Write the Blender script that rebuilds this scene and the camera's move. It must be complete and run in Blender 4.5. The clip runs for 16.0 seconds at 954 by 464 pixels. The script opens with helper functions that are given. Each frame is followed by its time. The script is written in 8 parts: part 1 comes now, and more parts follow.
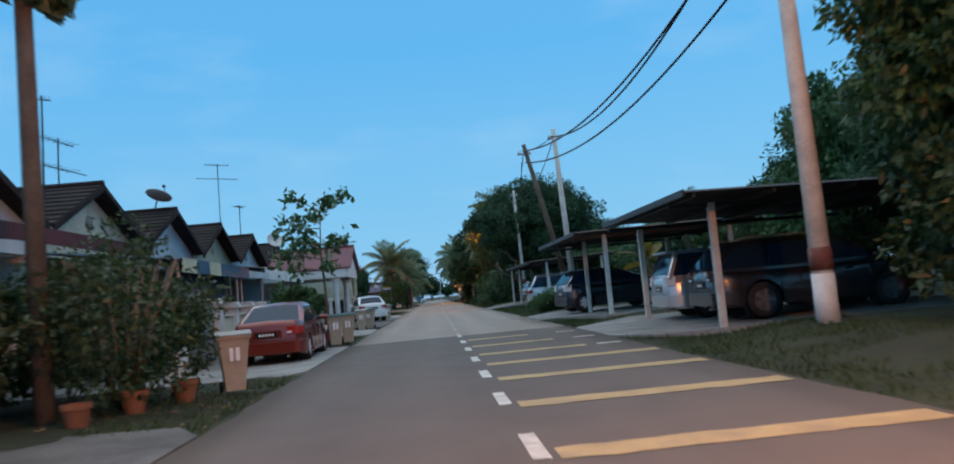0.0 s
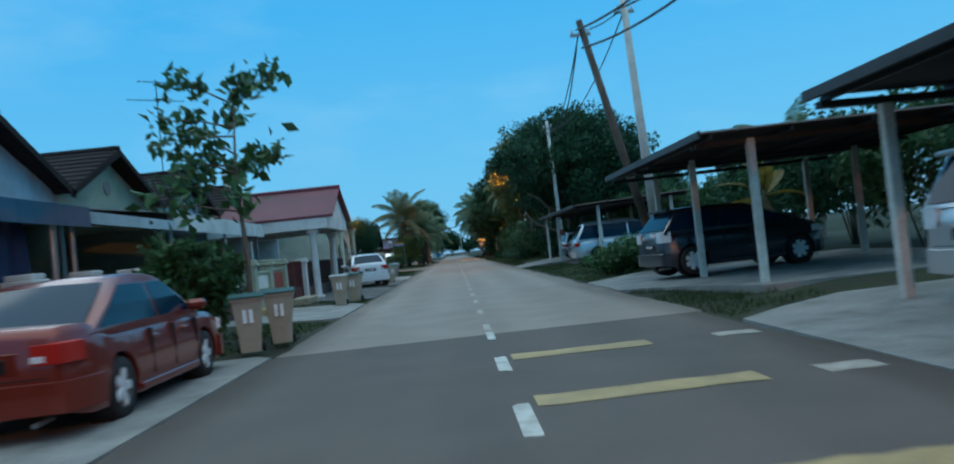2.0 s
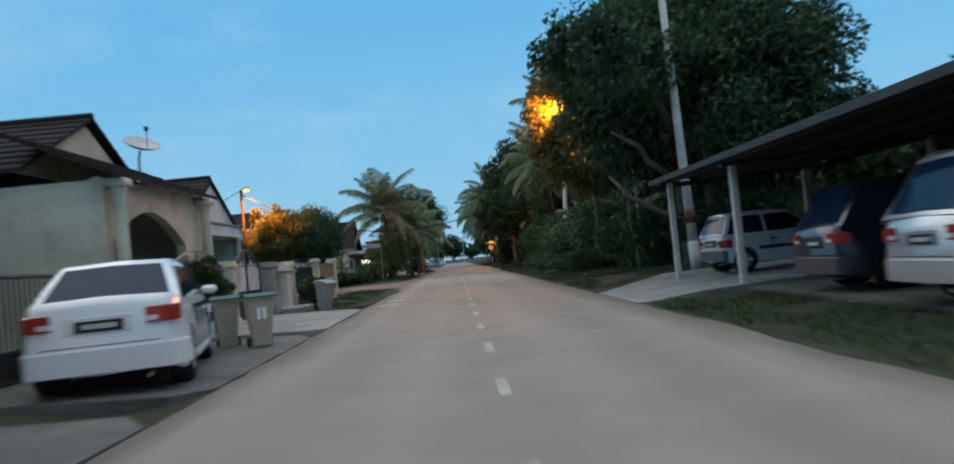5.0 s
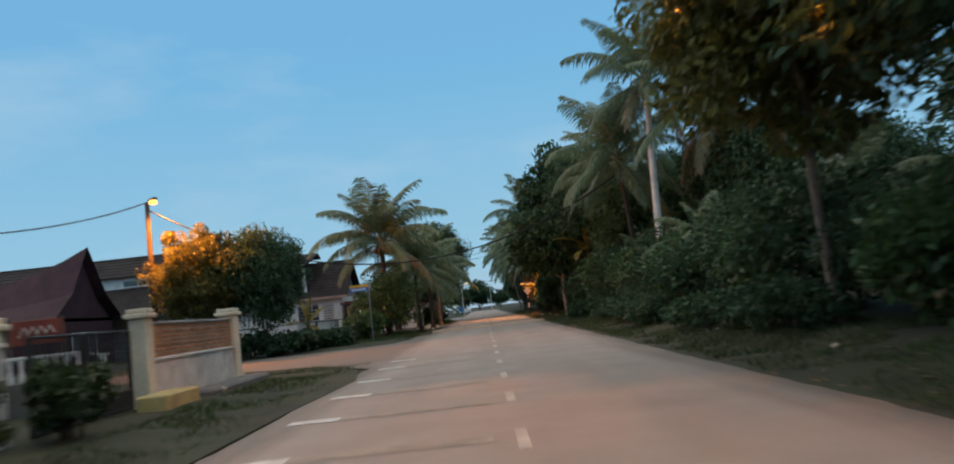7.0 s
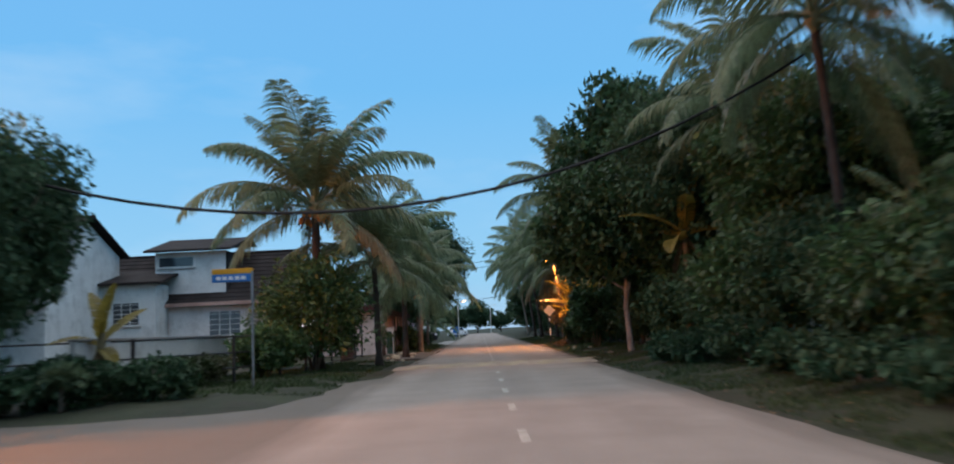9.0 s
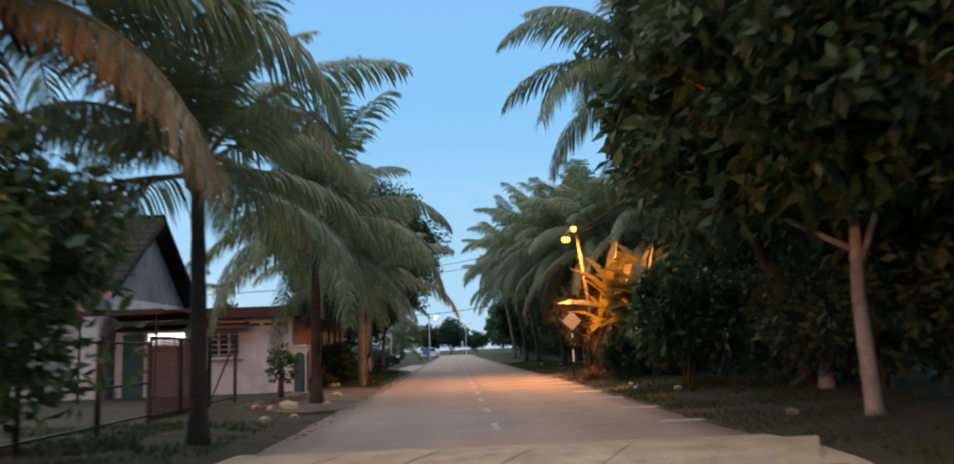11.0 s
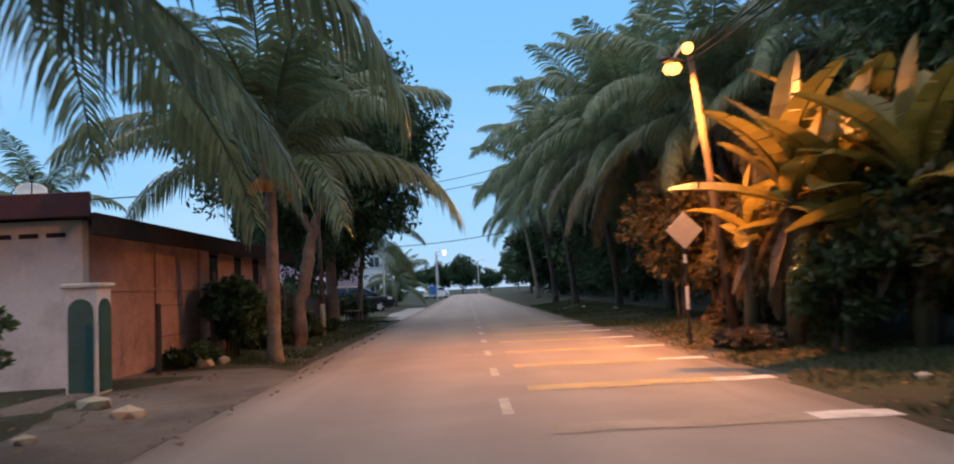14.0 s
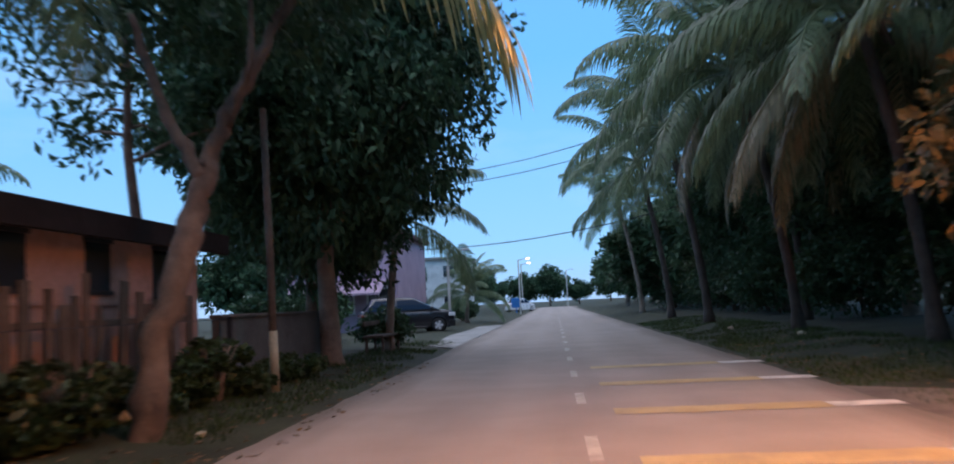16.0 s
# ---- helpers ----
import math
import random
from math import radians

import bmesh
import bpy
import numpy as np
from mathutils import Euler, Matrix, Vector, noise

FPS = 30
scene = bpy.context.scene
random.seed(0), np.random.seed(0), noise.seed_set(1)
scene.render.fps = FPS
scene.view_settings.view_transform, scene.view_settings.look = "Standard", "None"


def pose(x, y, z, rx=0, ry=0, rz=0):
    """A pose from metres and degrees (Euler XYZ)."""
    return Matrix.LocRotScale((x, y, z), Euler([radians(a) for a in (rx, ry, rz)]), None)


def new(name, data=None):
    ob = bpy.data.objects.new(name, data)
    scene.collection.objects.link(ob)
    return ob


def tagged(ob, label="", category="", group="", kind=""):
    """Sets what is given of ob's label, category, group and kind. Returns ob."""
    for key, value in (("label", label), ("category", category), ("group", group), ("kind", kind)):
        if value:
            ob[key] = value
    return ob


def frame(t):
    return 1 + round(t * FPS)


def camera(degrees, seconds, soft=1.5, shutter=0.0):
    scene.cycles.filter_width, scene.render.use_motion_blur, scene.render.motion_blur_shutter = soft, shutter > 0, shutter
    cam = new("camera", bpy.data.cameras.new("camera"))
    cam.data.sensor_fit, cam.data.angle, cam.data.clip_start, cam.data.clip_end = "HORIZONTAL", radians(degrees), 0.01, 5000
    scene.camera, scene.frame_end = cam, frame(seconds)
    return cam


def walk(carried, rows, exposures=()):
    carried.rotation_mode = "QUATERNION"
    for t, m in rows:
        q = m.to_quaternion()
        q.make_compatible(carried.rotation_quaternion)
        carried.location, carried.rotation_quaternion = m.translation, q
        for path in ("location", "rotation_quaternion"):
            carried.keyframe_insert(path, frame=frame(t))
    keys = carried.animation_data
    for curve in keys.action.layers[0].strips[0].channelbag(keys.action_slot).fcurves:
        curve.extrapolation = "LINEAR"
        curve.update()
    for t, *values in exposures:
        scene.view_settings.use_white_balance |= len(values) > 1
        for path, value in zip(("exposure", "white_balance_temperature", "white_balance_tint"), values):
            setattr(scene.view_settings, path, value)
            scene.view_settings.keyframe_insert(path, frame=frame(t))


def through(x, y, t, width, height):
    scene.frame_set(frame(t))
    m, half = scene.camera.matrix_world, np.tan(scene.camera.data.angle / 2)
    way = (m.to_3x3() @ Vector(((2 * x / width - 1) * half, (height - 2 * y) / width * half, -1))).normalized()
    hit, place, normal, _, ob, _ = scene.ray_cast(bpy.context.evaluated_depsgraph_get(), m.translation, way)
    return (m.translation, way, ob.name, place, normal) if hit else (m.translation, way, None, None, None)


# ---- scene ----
# The camera and its way along the lane: seconds, x, y, z, yaw, pitch, roll
cam = camera(62.2, 16.0, soft=1.9, shutter=0.5)
ROWS = [
    (0.0, -0.627, -6.672, 1.128, -3.19, 4.42, 5.24),
    (0.5, -0.578, -4.202, 1.129, -3.23, 3.60, 5.52),
    (1.0, -0.522, -1.568, 1.143, -2.89, 2.59, 5.07),
    (1.5, -0.471, 1.265, 1.186, -2.52, 2.81, 5.34),
    (2.0, -0.370, 4.345, 1.173, -1.67, 1.30, 6.10),
    (2.5, -0.301, 7.545, 1.120, -2.63, 0.54, 6.36),
    (3.0, -0.326, 10.979, 1.137, -2.10, 0.69, 6.50),
    (3.2, -0.337, 12.405, 1.134, -1.92, 1.07, 6.22),
    (5.3, -0.282, 33.707, 1.148, -1.63, 1.80, 5.54),
    (5.5, -0.266, 35.446, 1.161, -3.43, 0.71, 5.01),
    (6.0, -0.250, 39.777, 1.149, -2.92, 3.45, 6.78),
    (6.5, -0.202, 44.492, 1.144, -0.52, 5.53, 5.57),
    (7.0, -0.215, 49.358, 1.134, 0.41, 5.40, 6.27),
    (7.5, -0.228, 54.382, 1.143, -0.33, 4.78, 5.03),
    (8.0, -0.256, 58.768, 1.158, -0.30, 5.42, 3.82),
    (8.2, -0.273, 60.678, 1.158, -0.12, 6.54, 2.33),
    (10.3, -0.612, 81.462, 1.143, 0.55, 7.41, 3.69),
    (10.5, -0.606, 82.943, 1.137, -0.39, 7.84, 3.60),
    (11.0, -0.590, 86.213, 1.143, -1.72, 8.40, 2.05),
    (11.5, -0.566, 88.973, 1.145, -2.51, 6.99, 0.76),
    (12.0, -0.546, 91.121, 1.143, -2.96, 5.56, 1.77),
    (12.5, -0.512, 93.230, 1.195, -2.10, 5.03, 1.00),
    (13.0, -0.474, 95.352, 1.177, -1.00, 5.23, -0.25),
    (13.5, -0.405, 97.376, 1.152, -2.51, 2.72, 1.44),
    (14.0, -0.330, 99.664, 1.141, -0.81, 4.04, 2.68),
    (14.5, -0.318, 101.992, 1.149, 1.30, 3.34, 2.71),
    (15.0, -0.252, 104.405, 1.135, 3.36, 4.96, 1.46),
    (15.5, -0.236, 107.267, 1.132, 4.87, 5.41, 2.32),
    (16.0, -0.237, 110.326, 1.135, 5.54, 5.23, 2.79),
]
EXPOSURES = [(0.0, 0.28, 6100, 8), (1.5, 0.13, 5150, -9), (3, 0.28, 6150, 0), (5.5, 0.28, 6950, 10), (6, 0.28, 7350, 11), (6.5, 0.28, 7500, 13), (7, 0.28, 7550, 16), (7.5, 0.33, 7750, 21), (8, 0.33, 6650, 14), (10.5, 0.63, 7350, 22), (11, 0.63, 7650, 24), (11.5, 0.73, 7850, 29), (12.5, 0.68, 7300, 29), (14, 0.63, 6950, 26), (15, 0.63, 7000, 27), (15.5, 0.68, 6700, 29), (16, 0.63, 6050, 25)]
walk(cam, [(t, pose(x, y, z, 90 + pitch, roll, yaw)) for t, x, y, z, yaw, pitch, roll in ROWS], EXPOSURES)

# ---- world and light ----
world = bpy.data.worlds.new("dusk_sky")
scene.world = world
world.use_nodes = True
wt = world.node_tree
wt.nodes.clear()


def wnode(kind, **values):
    n = wt.nodes.new(kind)
    for key, value in values.items():
        n.inputs[key].default_value = value
    return n


sky = wnode("ShaderNodeTexSky")
sky.sky_type = "NISHITA"
sky.sun_disc = False
sky.sun_elevation = radians(3.0)
sky.sun_rotation = radians(250)
sky.air_density, sky.dust_density, sky.ozone_density = 1.0, 0.6, 3.0
SKY_GAIN, SKY_ALL = 0.09, 1.22
sky_dim = wnode("ShaderNodeVectorMath")
sky_dim.operation = "SCALE"
sky_dim.inputs["Scale"].default_value = SKY_GAIN
# the even blue of a thinly clouded dusk sky, from the horizon up
coord = wnode("ShaderNodeTexCoord")
split = wnode("ShaderNodeSeparateXYZ")
ramp = wnode("ShaderNodeValToRGB")
els = ramp.color_ramp.elements
els[0].position, els[0].color = 0.0, (0.27, 0.455, 0.625, 1)
els[1].position, els[1].color = 0.84, (1.0, 1.08, 1.12, 1)
for pos, colr in ((0.06, (0.205, 0.455, 0.66, 1)), (0.3, (0.112, 0.375, 0.66, 1)), (0.48, (0.112, 0.35, 0.65, 1))):
    e = els.new(pos)
    e.color = colr
cloud_map = wnode("ShaderNodeMapping")
cloud_map.inputs["Scale"].default_value = (1.6, 1.6, 5.0)
cloud = wnode("ShaderNodeTexNoise", Scale=1.7, Detail=6.0, Roughness=0.55)
cloud_ramp = wnode("ShaderNodeValToRGB")
cloud_ramp.color_ramp.elements[0].position, cloud_ramp.color_ramp.elements[1].position = 0.5, 0.8
cloud_ramp.color_ramp.elements[1].color = (0.5, 0.5, 0.5, 1)
cloud_mix = wnode("ShaderNodeMix")
cloud_mix.data_type = "RGBA"
cloud_mix.inputs["B"].default_value = (0.36, 0.54, 0.69, 1)
sky_mix = wnode("ShaderNodeMix")
sky_mix.data_type = "RGBA"
sky_mix.inputs["Factor"].default_value = 0.82
bg = wnode("ShaderNodeBackground", Strength=SKY_ALL)
w_out = wnode("ShaderNodeOutputWorld")
for a, b in ((sky.outputs["Color"], sky_dim.inputs[0]), (coord.outputs["Generated"], split.inputs[0]), (split.outputs["Z"], ramp.inputs[0]),
             (coord.outputs["Generated"], cloud_map.inputs["Vector"]), (cloud_map.outputs[0], cloud.inputs["Vector"]), (cloud.outputs["Fac"], cloud_ramp.inputs[0]),
             (cloud_ramp.outputs["Color"], cloud_mix.inputs["Factor"]), (ramp.outputs["Color"], cloud_mix.inputs["A"]),
             (sky_dim.outputs[0], sky_mix.inputs["A"]), (cloud_mix.outputs["Result"], sky_mix.inputs["B"]),
             (sky_mix.outputs["Result"], bg.inputs["Color"]), (bg.outputs[0], w_out.inputs["Surface"])):
    wt.links.new(a, b)

sun = new("sun", bpy.data.lights.new("sun", "SUN"))
sun.data.energy, sun.data.angle, sun.data.color = 0.25, radians(30), (1.0, 0.86, 0.72)
sun.rotation_euler = (radians(62), 0, radians(215))


def street_light(place, watts, radius=0.12, colour=(1.0, 0.29, 0.03), aim=None, spread=165):
    """The light of a sodium lamp's bulb; aim is the way that its housing throws most of it."""
    ob = new("sodium_light", bpy.data.lights.new("sodium_light", "SPOT" if aim else "POINT"))
    if aim:
        ob.data.spot_size, ob.data.spot_blend = radians(spread), 0.7
        ob.rotation_euler = Vector(aim).to_track_quat("-Z", "Y").to_euler()
    ob.location, ob.data.energy, ob.data.color, ob.data.shadow_soft_size = place, watts, colour, radius
    return ob


LAMP_JUNCTION, LAMP_BANANA, LAMP_CROWN, LAMP_START = (-13.1, 81.2, 6.75), (3.38, 112.95, 4.7), (4.15, 61.3, 6.65), (2.8, -6.0, 5.4)
street_light(LAMP_JUNCTION, 4300, aim=(0.75, 0.25, -0.65))
street_light(LAMP_BANANA, 1850, colour=(1.0, 0.35, 0.07), aim=(0.1, 0.05, -0.9), spread=178)
street_light(LAMP_CROWN, 3200)
street_light(LAMP_START, 1900)


# ---- materials ----
MATS = {}


def material(name, base, rough=0.8, vary=0.25, scale=6.0, fine=90.0, bump=0.25, metal=0.0, stain=None, stain_amount=0.35, spec=0.4, obj_vary=0.0, coat=0.0, island=0.0):
    """A surface: base colour, two scales of noise in it, an optional stain colour, and fine relief."""
    m = bpy.data.materials.new(name)
    m.use_nodes = True
    t = m.node_tree
    p = t.nodes["Principled BSDF"]
    p.inputs["Roughness"].default_value, p.inputs["Metallic"].default_value = rough, metal
    p.inputs["Specular IOR Level"].default_value = spec
    p.inputs["Coat Weight"].default_value = coat
    geo = t.nodes.new("ShaderNodeNewGeometry")
    n1, n2 = t.nodes.new("ShaderNodeTexNoise"), t.nodes.new("ShaderNodeTexNoise")
    n1.inputs["Scale"].default_value, n1.inputs["Detail"].default_value = scale / 6.0, 5
    n2.inputs["Scale"].default_value, n2.inputs["Detail"].default_value = fine / 6.0, 3
    t.links.new(geo.outputs["Position"], n1.inputs["Vector"])
    t.links.new(geo.outputs["Position"], n2.inputs["Vector"])
    r1 = t.nodes.new("ShaderNodeMapRange")
    r1.inputs["From Min"].default_value, r1.inputs["From Max"].default_value = 0.3, 0.7
    r1.inputs["To Min"].default_value, r1.inputs["To Max"].default_value = 1 - vary, 1 + vary
    t.links.new(n1.outputs["Fac"], r1.inputs["Value"])
    r2 = t.nodes.new("ShaderNodeMapRange")
    r2.inputs["From Min"].default_value, r2.inputs["From Max"].default_value = 0.25, 0.75
    r2.inputs["To Min"].default_value, r2.inputs["To Max"].default_value = 1 - vary * 0.6, 1 + vary * 0.6
    t.links.new(n2.outputs["Fac"], r2.inputs["Value"])
    mul = t.nodes.new("ShaderNodeMath")
    mul.operation = "MULTIPLY"
    t.links.new(r1.outputs[0], mul.inputs[0])
    t.links.new(r2.outputs[0], mul.inputs[1])
    last = mul.outputs[0]
    for amount, make in ((obj_vary, "ShaderNodeObjectInfo"), (island, "ShaderNodeNewGeometry")):
        if amount:
            src = t.nodes.new(make)
            r3 = t.nodes.new("ShaderNodeMapRange")
            r3.inputs["To Min"].default_value, r3.inputs["To Max"].default_value = 1 - amount, 1 + amount
            t.links.new(src.outputs["Random" if make.endswith("Info") else "Random Per Island"], r3.inputs["Value"])
            m2 = t.nodes.new("ShaderNodeMath")
            m2.operation = "MULTIPLY"
            t.links.new(last, m2.inputs[0])
            t.links.new(r3.outputs[0], m2.inputs[1])
            last = m2.outputs[0]
    col = t.nodes.new("ShaderNodeVectorMath")
    col.operation = "SCALE"
    col.inputs[0].default_value = base
    t.links.new(last, col.inputs["Scale"])
    out = col.outputs[0]
    if stain:
        n3 = t.nodes.new("ShaderNodeTexNoise")
        n3.inputs["Scale"].default_value, n3.inputs["Detail"].default_value, n3.inputs["Roughness"].default_value = scale / 3.5, 8, 0.65
        t.links.new(geo.outputs["Position"], n3.inputs["Vector"])
        r4 = t.nodes.new("ShaderNodeMapRange")
        r4.inputs["From Min"].default_value, r4.inputs["From Max"].default_value = 0.48, 0.68
        r4.inputs["To Max"].default_value = stain_amount
        t.links.new(n3.outputs["Fac"], r4.inputs["Value"])
        mix = t.nodes.new("ShaderNodeMix")
        mix.data_type = "RGBA"
        t.links.new(r4.outputs[0], mix.inputs["Factor"])
        t.links.new(out, mix.inputs["A"])
        mix.inputs["B"].default_value = (*stain, 1)
        out = mix.outputs["Result"]
    t.links.new(out, p.inputs["Base Color"])
    if bump:
        b = t.nodes.new("ShaderNodeBump")
        b.inputs["Strength"].default_value, b.inputs["Distance"].default_value = bump, 0.02
        t.links.new(n2.outputs["Fac"], b.inputs["Height"])
        t.links.new(b.outputs[0], p.inputs["Normal"])
    MATS[name] = m
    return m


def leafy(name, base, island=0.45, through=0.3, rough=0.45, stain=None, spec=0.35):
    """A leaf: varied leaf by leaf, letting some light through."""
    m = material(name, base, rough, 0.2, 1.2, 30, 0.0, island=island, spec=spec, stain=stain, stain_amount=0.5)
    t = m.node_tree
    p = t.nodes["Principled BSDF"]
    tr, mix = t.nodes.new("ShaderNodeBsdfTranslucent"), t.nodes.new("ShaderNodeMixShader")
    mix.inputs["Fac"].default_value = through
    src = p.inputs["Base Color"].links[0].from_socket
    t.links.new(src, tr.inputs["Color"])
    t.links.new(p.outputs[0], mix.inputs[1])
    t.links.new(tr.outputs[0], mix.inputs[2])
    t.links.new(mix.outputs[0], t.nodes["Material Output"].inputs["Surface"])
    return m


def glowing(name, colour, strength):
    m = bpy.data.materials.new(name)
    m.use_nodes = True
    p = m.node_tree.nodes["Principled BSDF"]
    p.inputs["Base Color"].default_value = (*[c * 0.2 for c in colour], 1)
    p.inputs["Emission Color"].default_value = (*colour, 1)
    p.inputs["Emission Strength"].default_value = strength
    MATS[name] = m
    return m


def asphalt(name, base, patch, dirt, rough=0.85):
    """Worn road surface: long streaks and patches drawn out along the lane, paler wheel tracks, dirt towards the edges, fine stone grain."""
    m = material(name, base, rough, 0.1, 6.0, 420, 0.45, spec=0.3)
    t = m.node_tree
    p = t.nodes["Principled BSDF"]
    src = p.inputs["Base Color"].links[0].from_socket
    geo, split, stretch = t.nodes.new("ShaderNodeNewGeometry"), t.nodes.new("ShaderNodeSeparateXYZ"), t.nodes.new("ShaderNodeMapping")
    stretch.inputs["Scale"].default_value = (1.0, 0.1, 1.0)
    t.links.new(geo.outputs["Position"], split.inputs[0])
    t.links.new(geo.outputs["Position"], stretch.inputs["Vector"])

    def noise_of(scale, detail, lo, hi, to):
        n, r = t.nodes.new("ShaderNodeTexNoise"), t.nodes.new("ShaderNodeMapRange")
        n.inputs["Scale"].default_value, n.inputs["Detail"].default_value = scale, detail
        t.links.new(stretch.outputs[0], n.inputs["Vector"])
        r.inputs["From Min"].default_value, r.inputs["From Max"].default_value, r.inputs["To Max"].default_value = lo, hi, to
        t.links.new(n.outputs["Fac"], r.inputs["Value"])
        return r.outputs[0]

    def calc(op, a, b):
        n = t.nodes.new("ShaderNodeMath")
        n.operation = op
        for k, v in enumerate((a, b)):
            if isinstance(v, (int, float)):
                n.inputs[k].default_value = v
            else:
                t.links.new(v, n.inputs[k])
        return n.outputs[0]

    def blend(fac, colour, out):
        x = t.nodes.new("ShaderNodeMix")
        x.data_type = "RGBA"
        t.links.new(fac, x.inputs["Factor"])
        t.links.new(out, x.inputs["A"])
        x.inputs["B"].default_value = (*colour, 1)
        return x.outputs["Result"]

    out = blend(noise_of(0.9, 6, 0.46, 0.72, 0.55), patch, src)
    away = calc("ABSOLUTE", split.outputs["X"], 0)
    edge = t.nodes.new("ShaderNodeMapRange")
    edge.inputs["From Min"].default_value, edge.inputs["From Max"].default_value = 2.25, 3.05
    t.links.new(calc("ADD", away, calc("SUBTRACT", noise_of(2.2, 5, 0.2, 0.8, 0.9), 0.45)), edge.inputs["Value"])
    out = blend(calc("MULTIPLY", edge.outputs[0], 0.75), dirt, out)
    tracks = t.nodes.new("ShaderNodeMapRange")
    tracks.inputs["From Min"].default_value, tracks.inputs["From Max"].default_value, tracks.inputs["To Max"].default_value = 0.55, 0.0, 0.16
    t.links.new(calc("ABSOLUTE", calc("SUBTRACT", calc("ABSOLUTE", calc("SUBTRACT", away, 1.5), 0), 0.72), 0), tracks.inputs["Value"])
    out = blend(tracks.outputs[0], [c * 1.5 for c in base], out)
    t.links.new(out, p.inputs["Base Color"])
    return m


OLD_ASPHALT = asphalt("old_asphalt", (0.118, 0.101, 0.09), (0.15, 0.124, 0.103), (0.07, 0.058, 0.045))
NEW_ASPHALT = asphalt("worn_pale_asphalt", (0.275, 0.233, 0.2), (0.215, 0.182, 0.155), (0.115, 0.096, 0.076), 0.8)
GROUND = material("grass_and_dirt", (0.026, 0.032, 0.013), 0.95, 0.4, 5.0, 110, 0.8, stain=(0.038, 0.031, 0.02), stain_amount=0.7)
CONCRETE = material("grey_concrete", (0.27, 0.262, 0.245), 0.85, 0.22, 5.0, 140, 0.35, stain=(0.12, 0.112, 0.1), stain_amount=0.6)
DARK_CONCRETE = material("damp_concrete", (0.12, 0.118, 0.11), 0.85, 0.3, 5.0, 140, 0.35, stain=(0.05, 0.05, 0.045), stain_amount=0.6)
POST_PAINT = material("pale_post_concrete", (0.55, 0.53, 0.48), 0.8, 0.18, 9.0, 120, 0.25, stain=(0.25, 0.23, 0.2), stain_amount=0.4)
WHITE_PAINT = material("white_plaster", (0.66, 0.66, 0.63), 0.8, 0.1, 5.0, 80, 0.2, stain=(0.30, 0.30, 0.27), stain_amount=0.45)
CREAM = material("cream_plaster", (0.58, 0.55, 0.42), 0.8, 0.12, 5.0, 80, 0.2, stain=(0.25, 0.24, 0.19), stain_amount=0.5)
GREEN_WALL = material("pale_green_plaster", (0.35, 0.385, 0.29), 0.8, 0.12, 5.0, 80, 0.2, stain=(0.2, 0.22, 0.16), stain_amount=0.4)
BLUE_WALL = material("pale_blue_plaster", (0.42, 0.50, 0.54), 0.8, 0.12, 5.0, 80, 0.2, stain=(0.2, 0.23, 0.25), stain_amount=0.45)
PINK_WALL = material("salmon_plaster", (0.43, 0.27, 0.22), 0.88, 0.2, 5.0, 80, 0.3, stain=(0.17, 0.095, 0.07), stain_amount=0.6)
MAUVE = material("mauve_plaster", (0.42, 0.30, 0.36), 0.85, 0.1, 4.0, 80, 0.2, stain=(0.3, 0.2, 0.25))
BRICK_TONE = material("orange_brick", (0.34, 0.17, 0.085), 0.9, 0.25, 8.0, 120, 0.4, obj_vary=0.22)
TILE = material("dark_roof_tile", (0.030, 0.024, 0.023), 0.85, 0.3, 8.0, 60, 0.3, stain=(0.02, 0.022, 0.02), island=0.25, spec=0.1)
RED_TILE = material("maroon_metal_roof", (0.13, 0.028, 0.042), 0.55, 0.2, 5.0, 60, 0.15, stain=(0.10, 0.02, 0.025))
DARK_MAROON = material("dark_maroon_roof", (0.05, 0.022, 0.026), 0.8, 0.25, 6.0, 60, 0.2, stain=(0.03, 0.018, 0.02), spec=0.2)
MAROON = material("maroon_awning", (0.075, 0.02, 0.022), 0.7, 0.25, 6.0, 60, 0.2, stain=(0.05, 0.02, 0.02))
RUSTY = material("rusty_zinc_sheet", (0.055, 0.04, 0.034), 0.65, 0.35, 5.0, 60, 0.2, metal=0.2, stain=(0.06, 0.035, 0.02), stain_amount=0.7)
DARK_ZINC = material("dark_zinc_sheet", (0.04, 0.036, 0.038), 0.6, 0.3, 5.0, 60, 0.2, metal=0.2)
STEEL = material("dull_steel", (0.30, 0.31, 0.32), 0.45, 0.2, 9.0, 80, 0.1, metal=0.7)
DARK_STEEL = material("dark_painted_steel", (0.03, 0.03, 0.032), 0.5, 0.3, 9.0, 80, 0.15, metal=0.3)
WOOD_POLE = material("weathered_wood_pole", (0.10, 0.075, 0.056), 0.9, 0.3, 12.0, 100, 0.5, stain=(0.06, 0.045, 0.035))
PALE_BARK = material("pale_lichened_bark", (0.30, 0.285, 0.25), 0.95, 0.35, 14.0, 60, 0.8, stain=(0.11, 0.1, 0.08), stain_amount=0.6)
FORK_BARK = material("blotched_dark_bark", (0.095, 0.066, 0.048), 0.95, 0.45, 9.0, 50, 0.9, stain=(0.2, 0.14, 0.1), stain_amount=0.6)
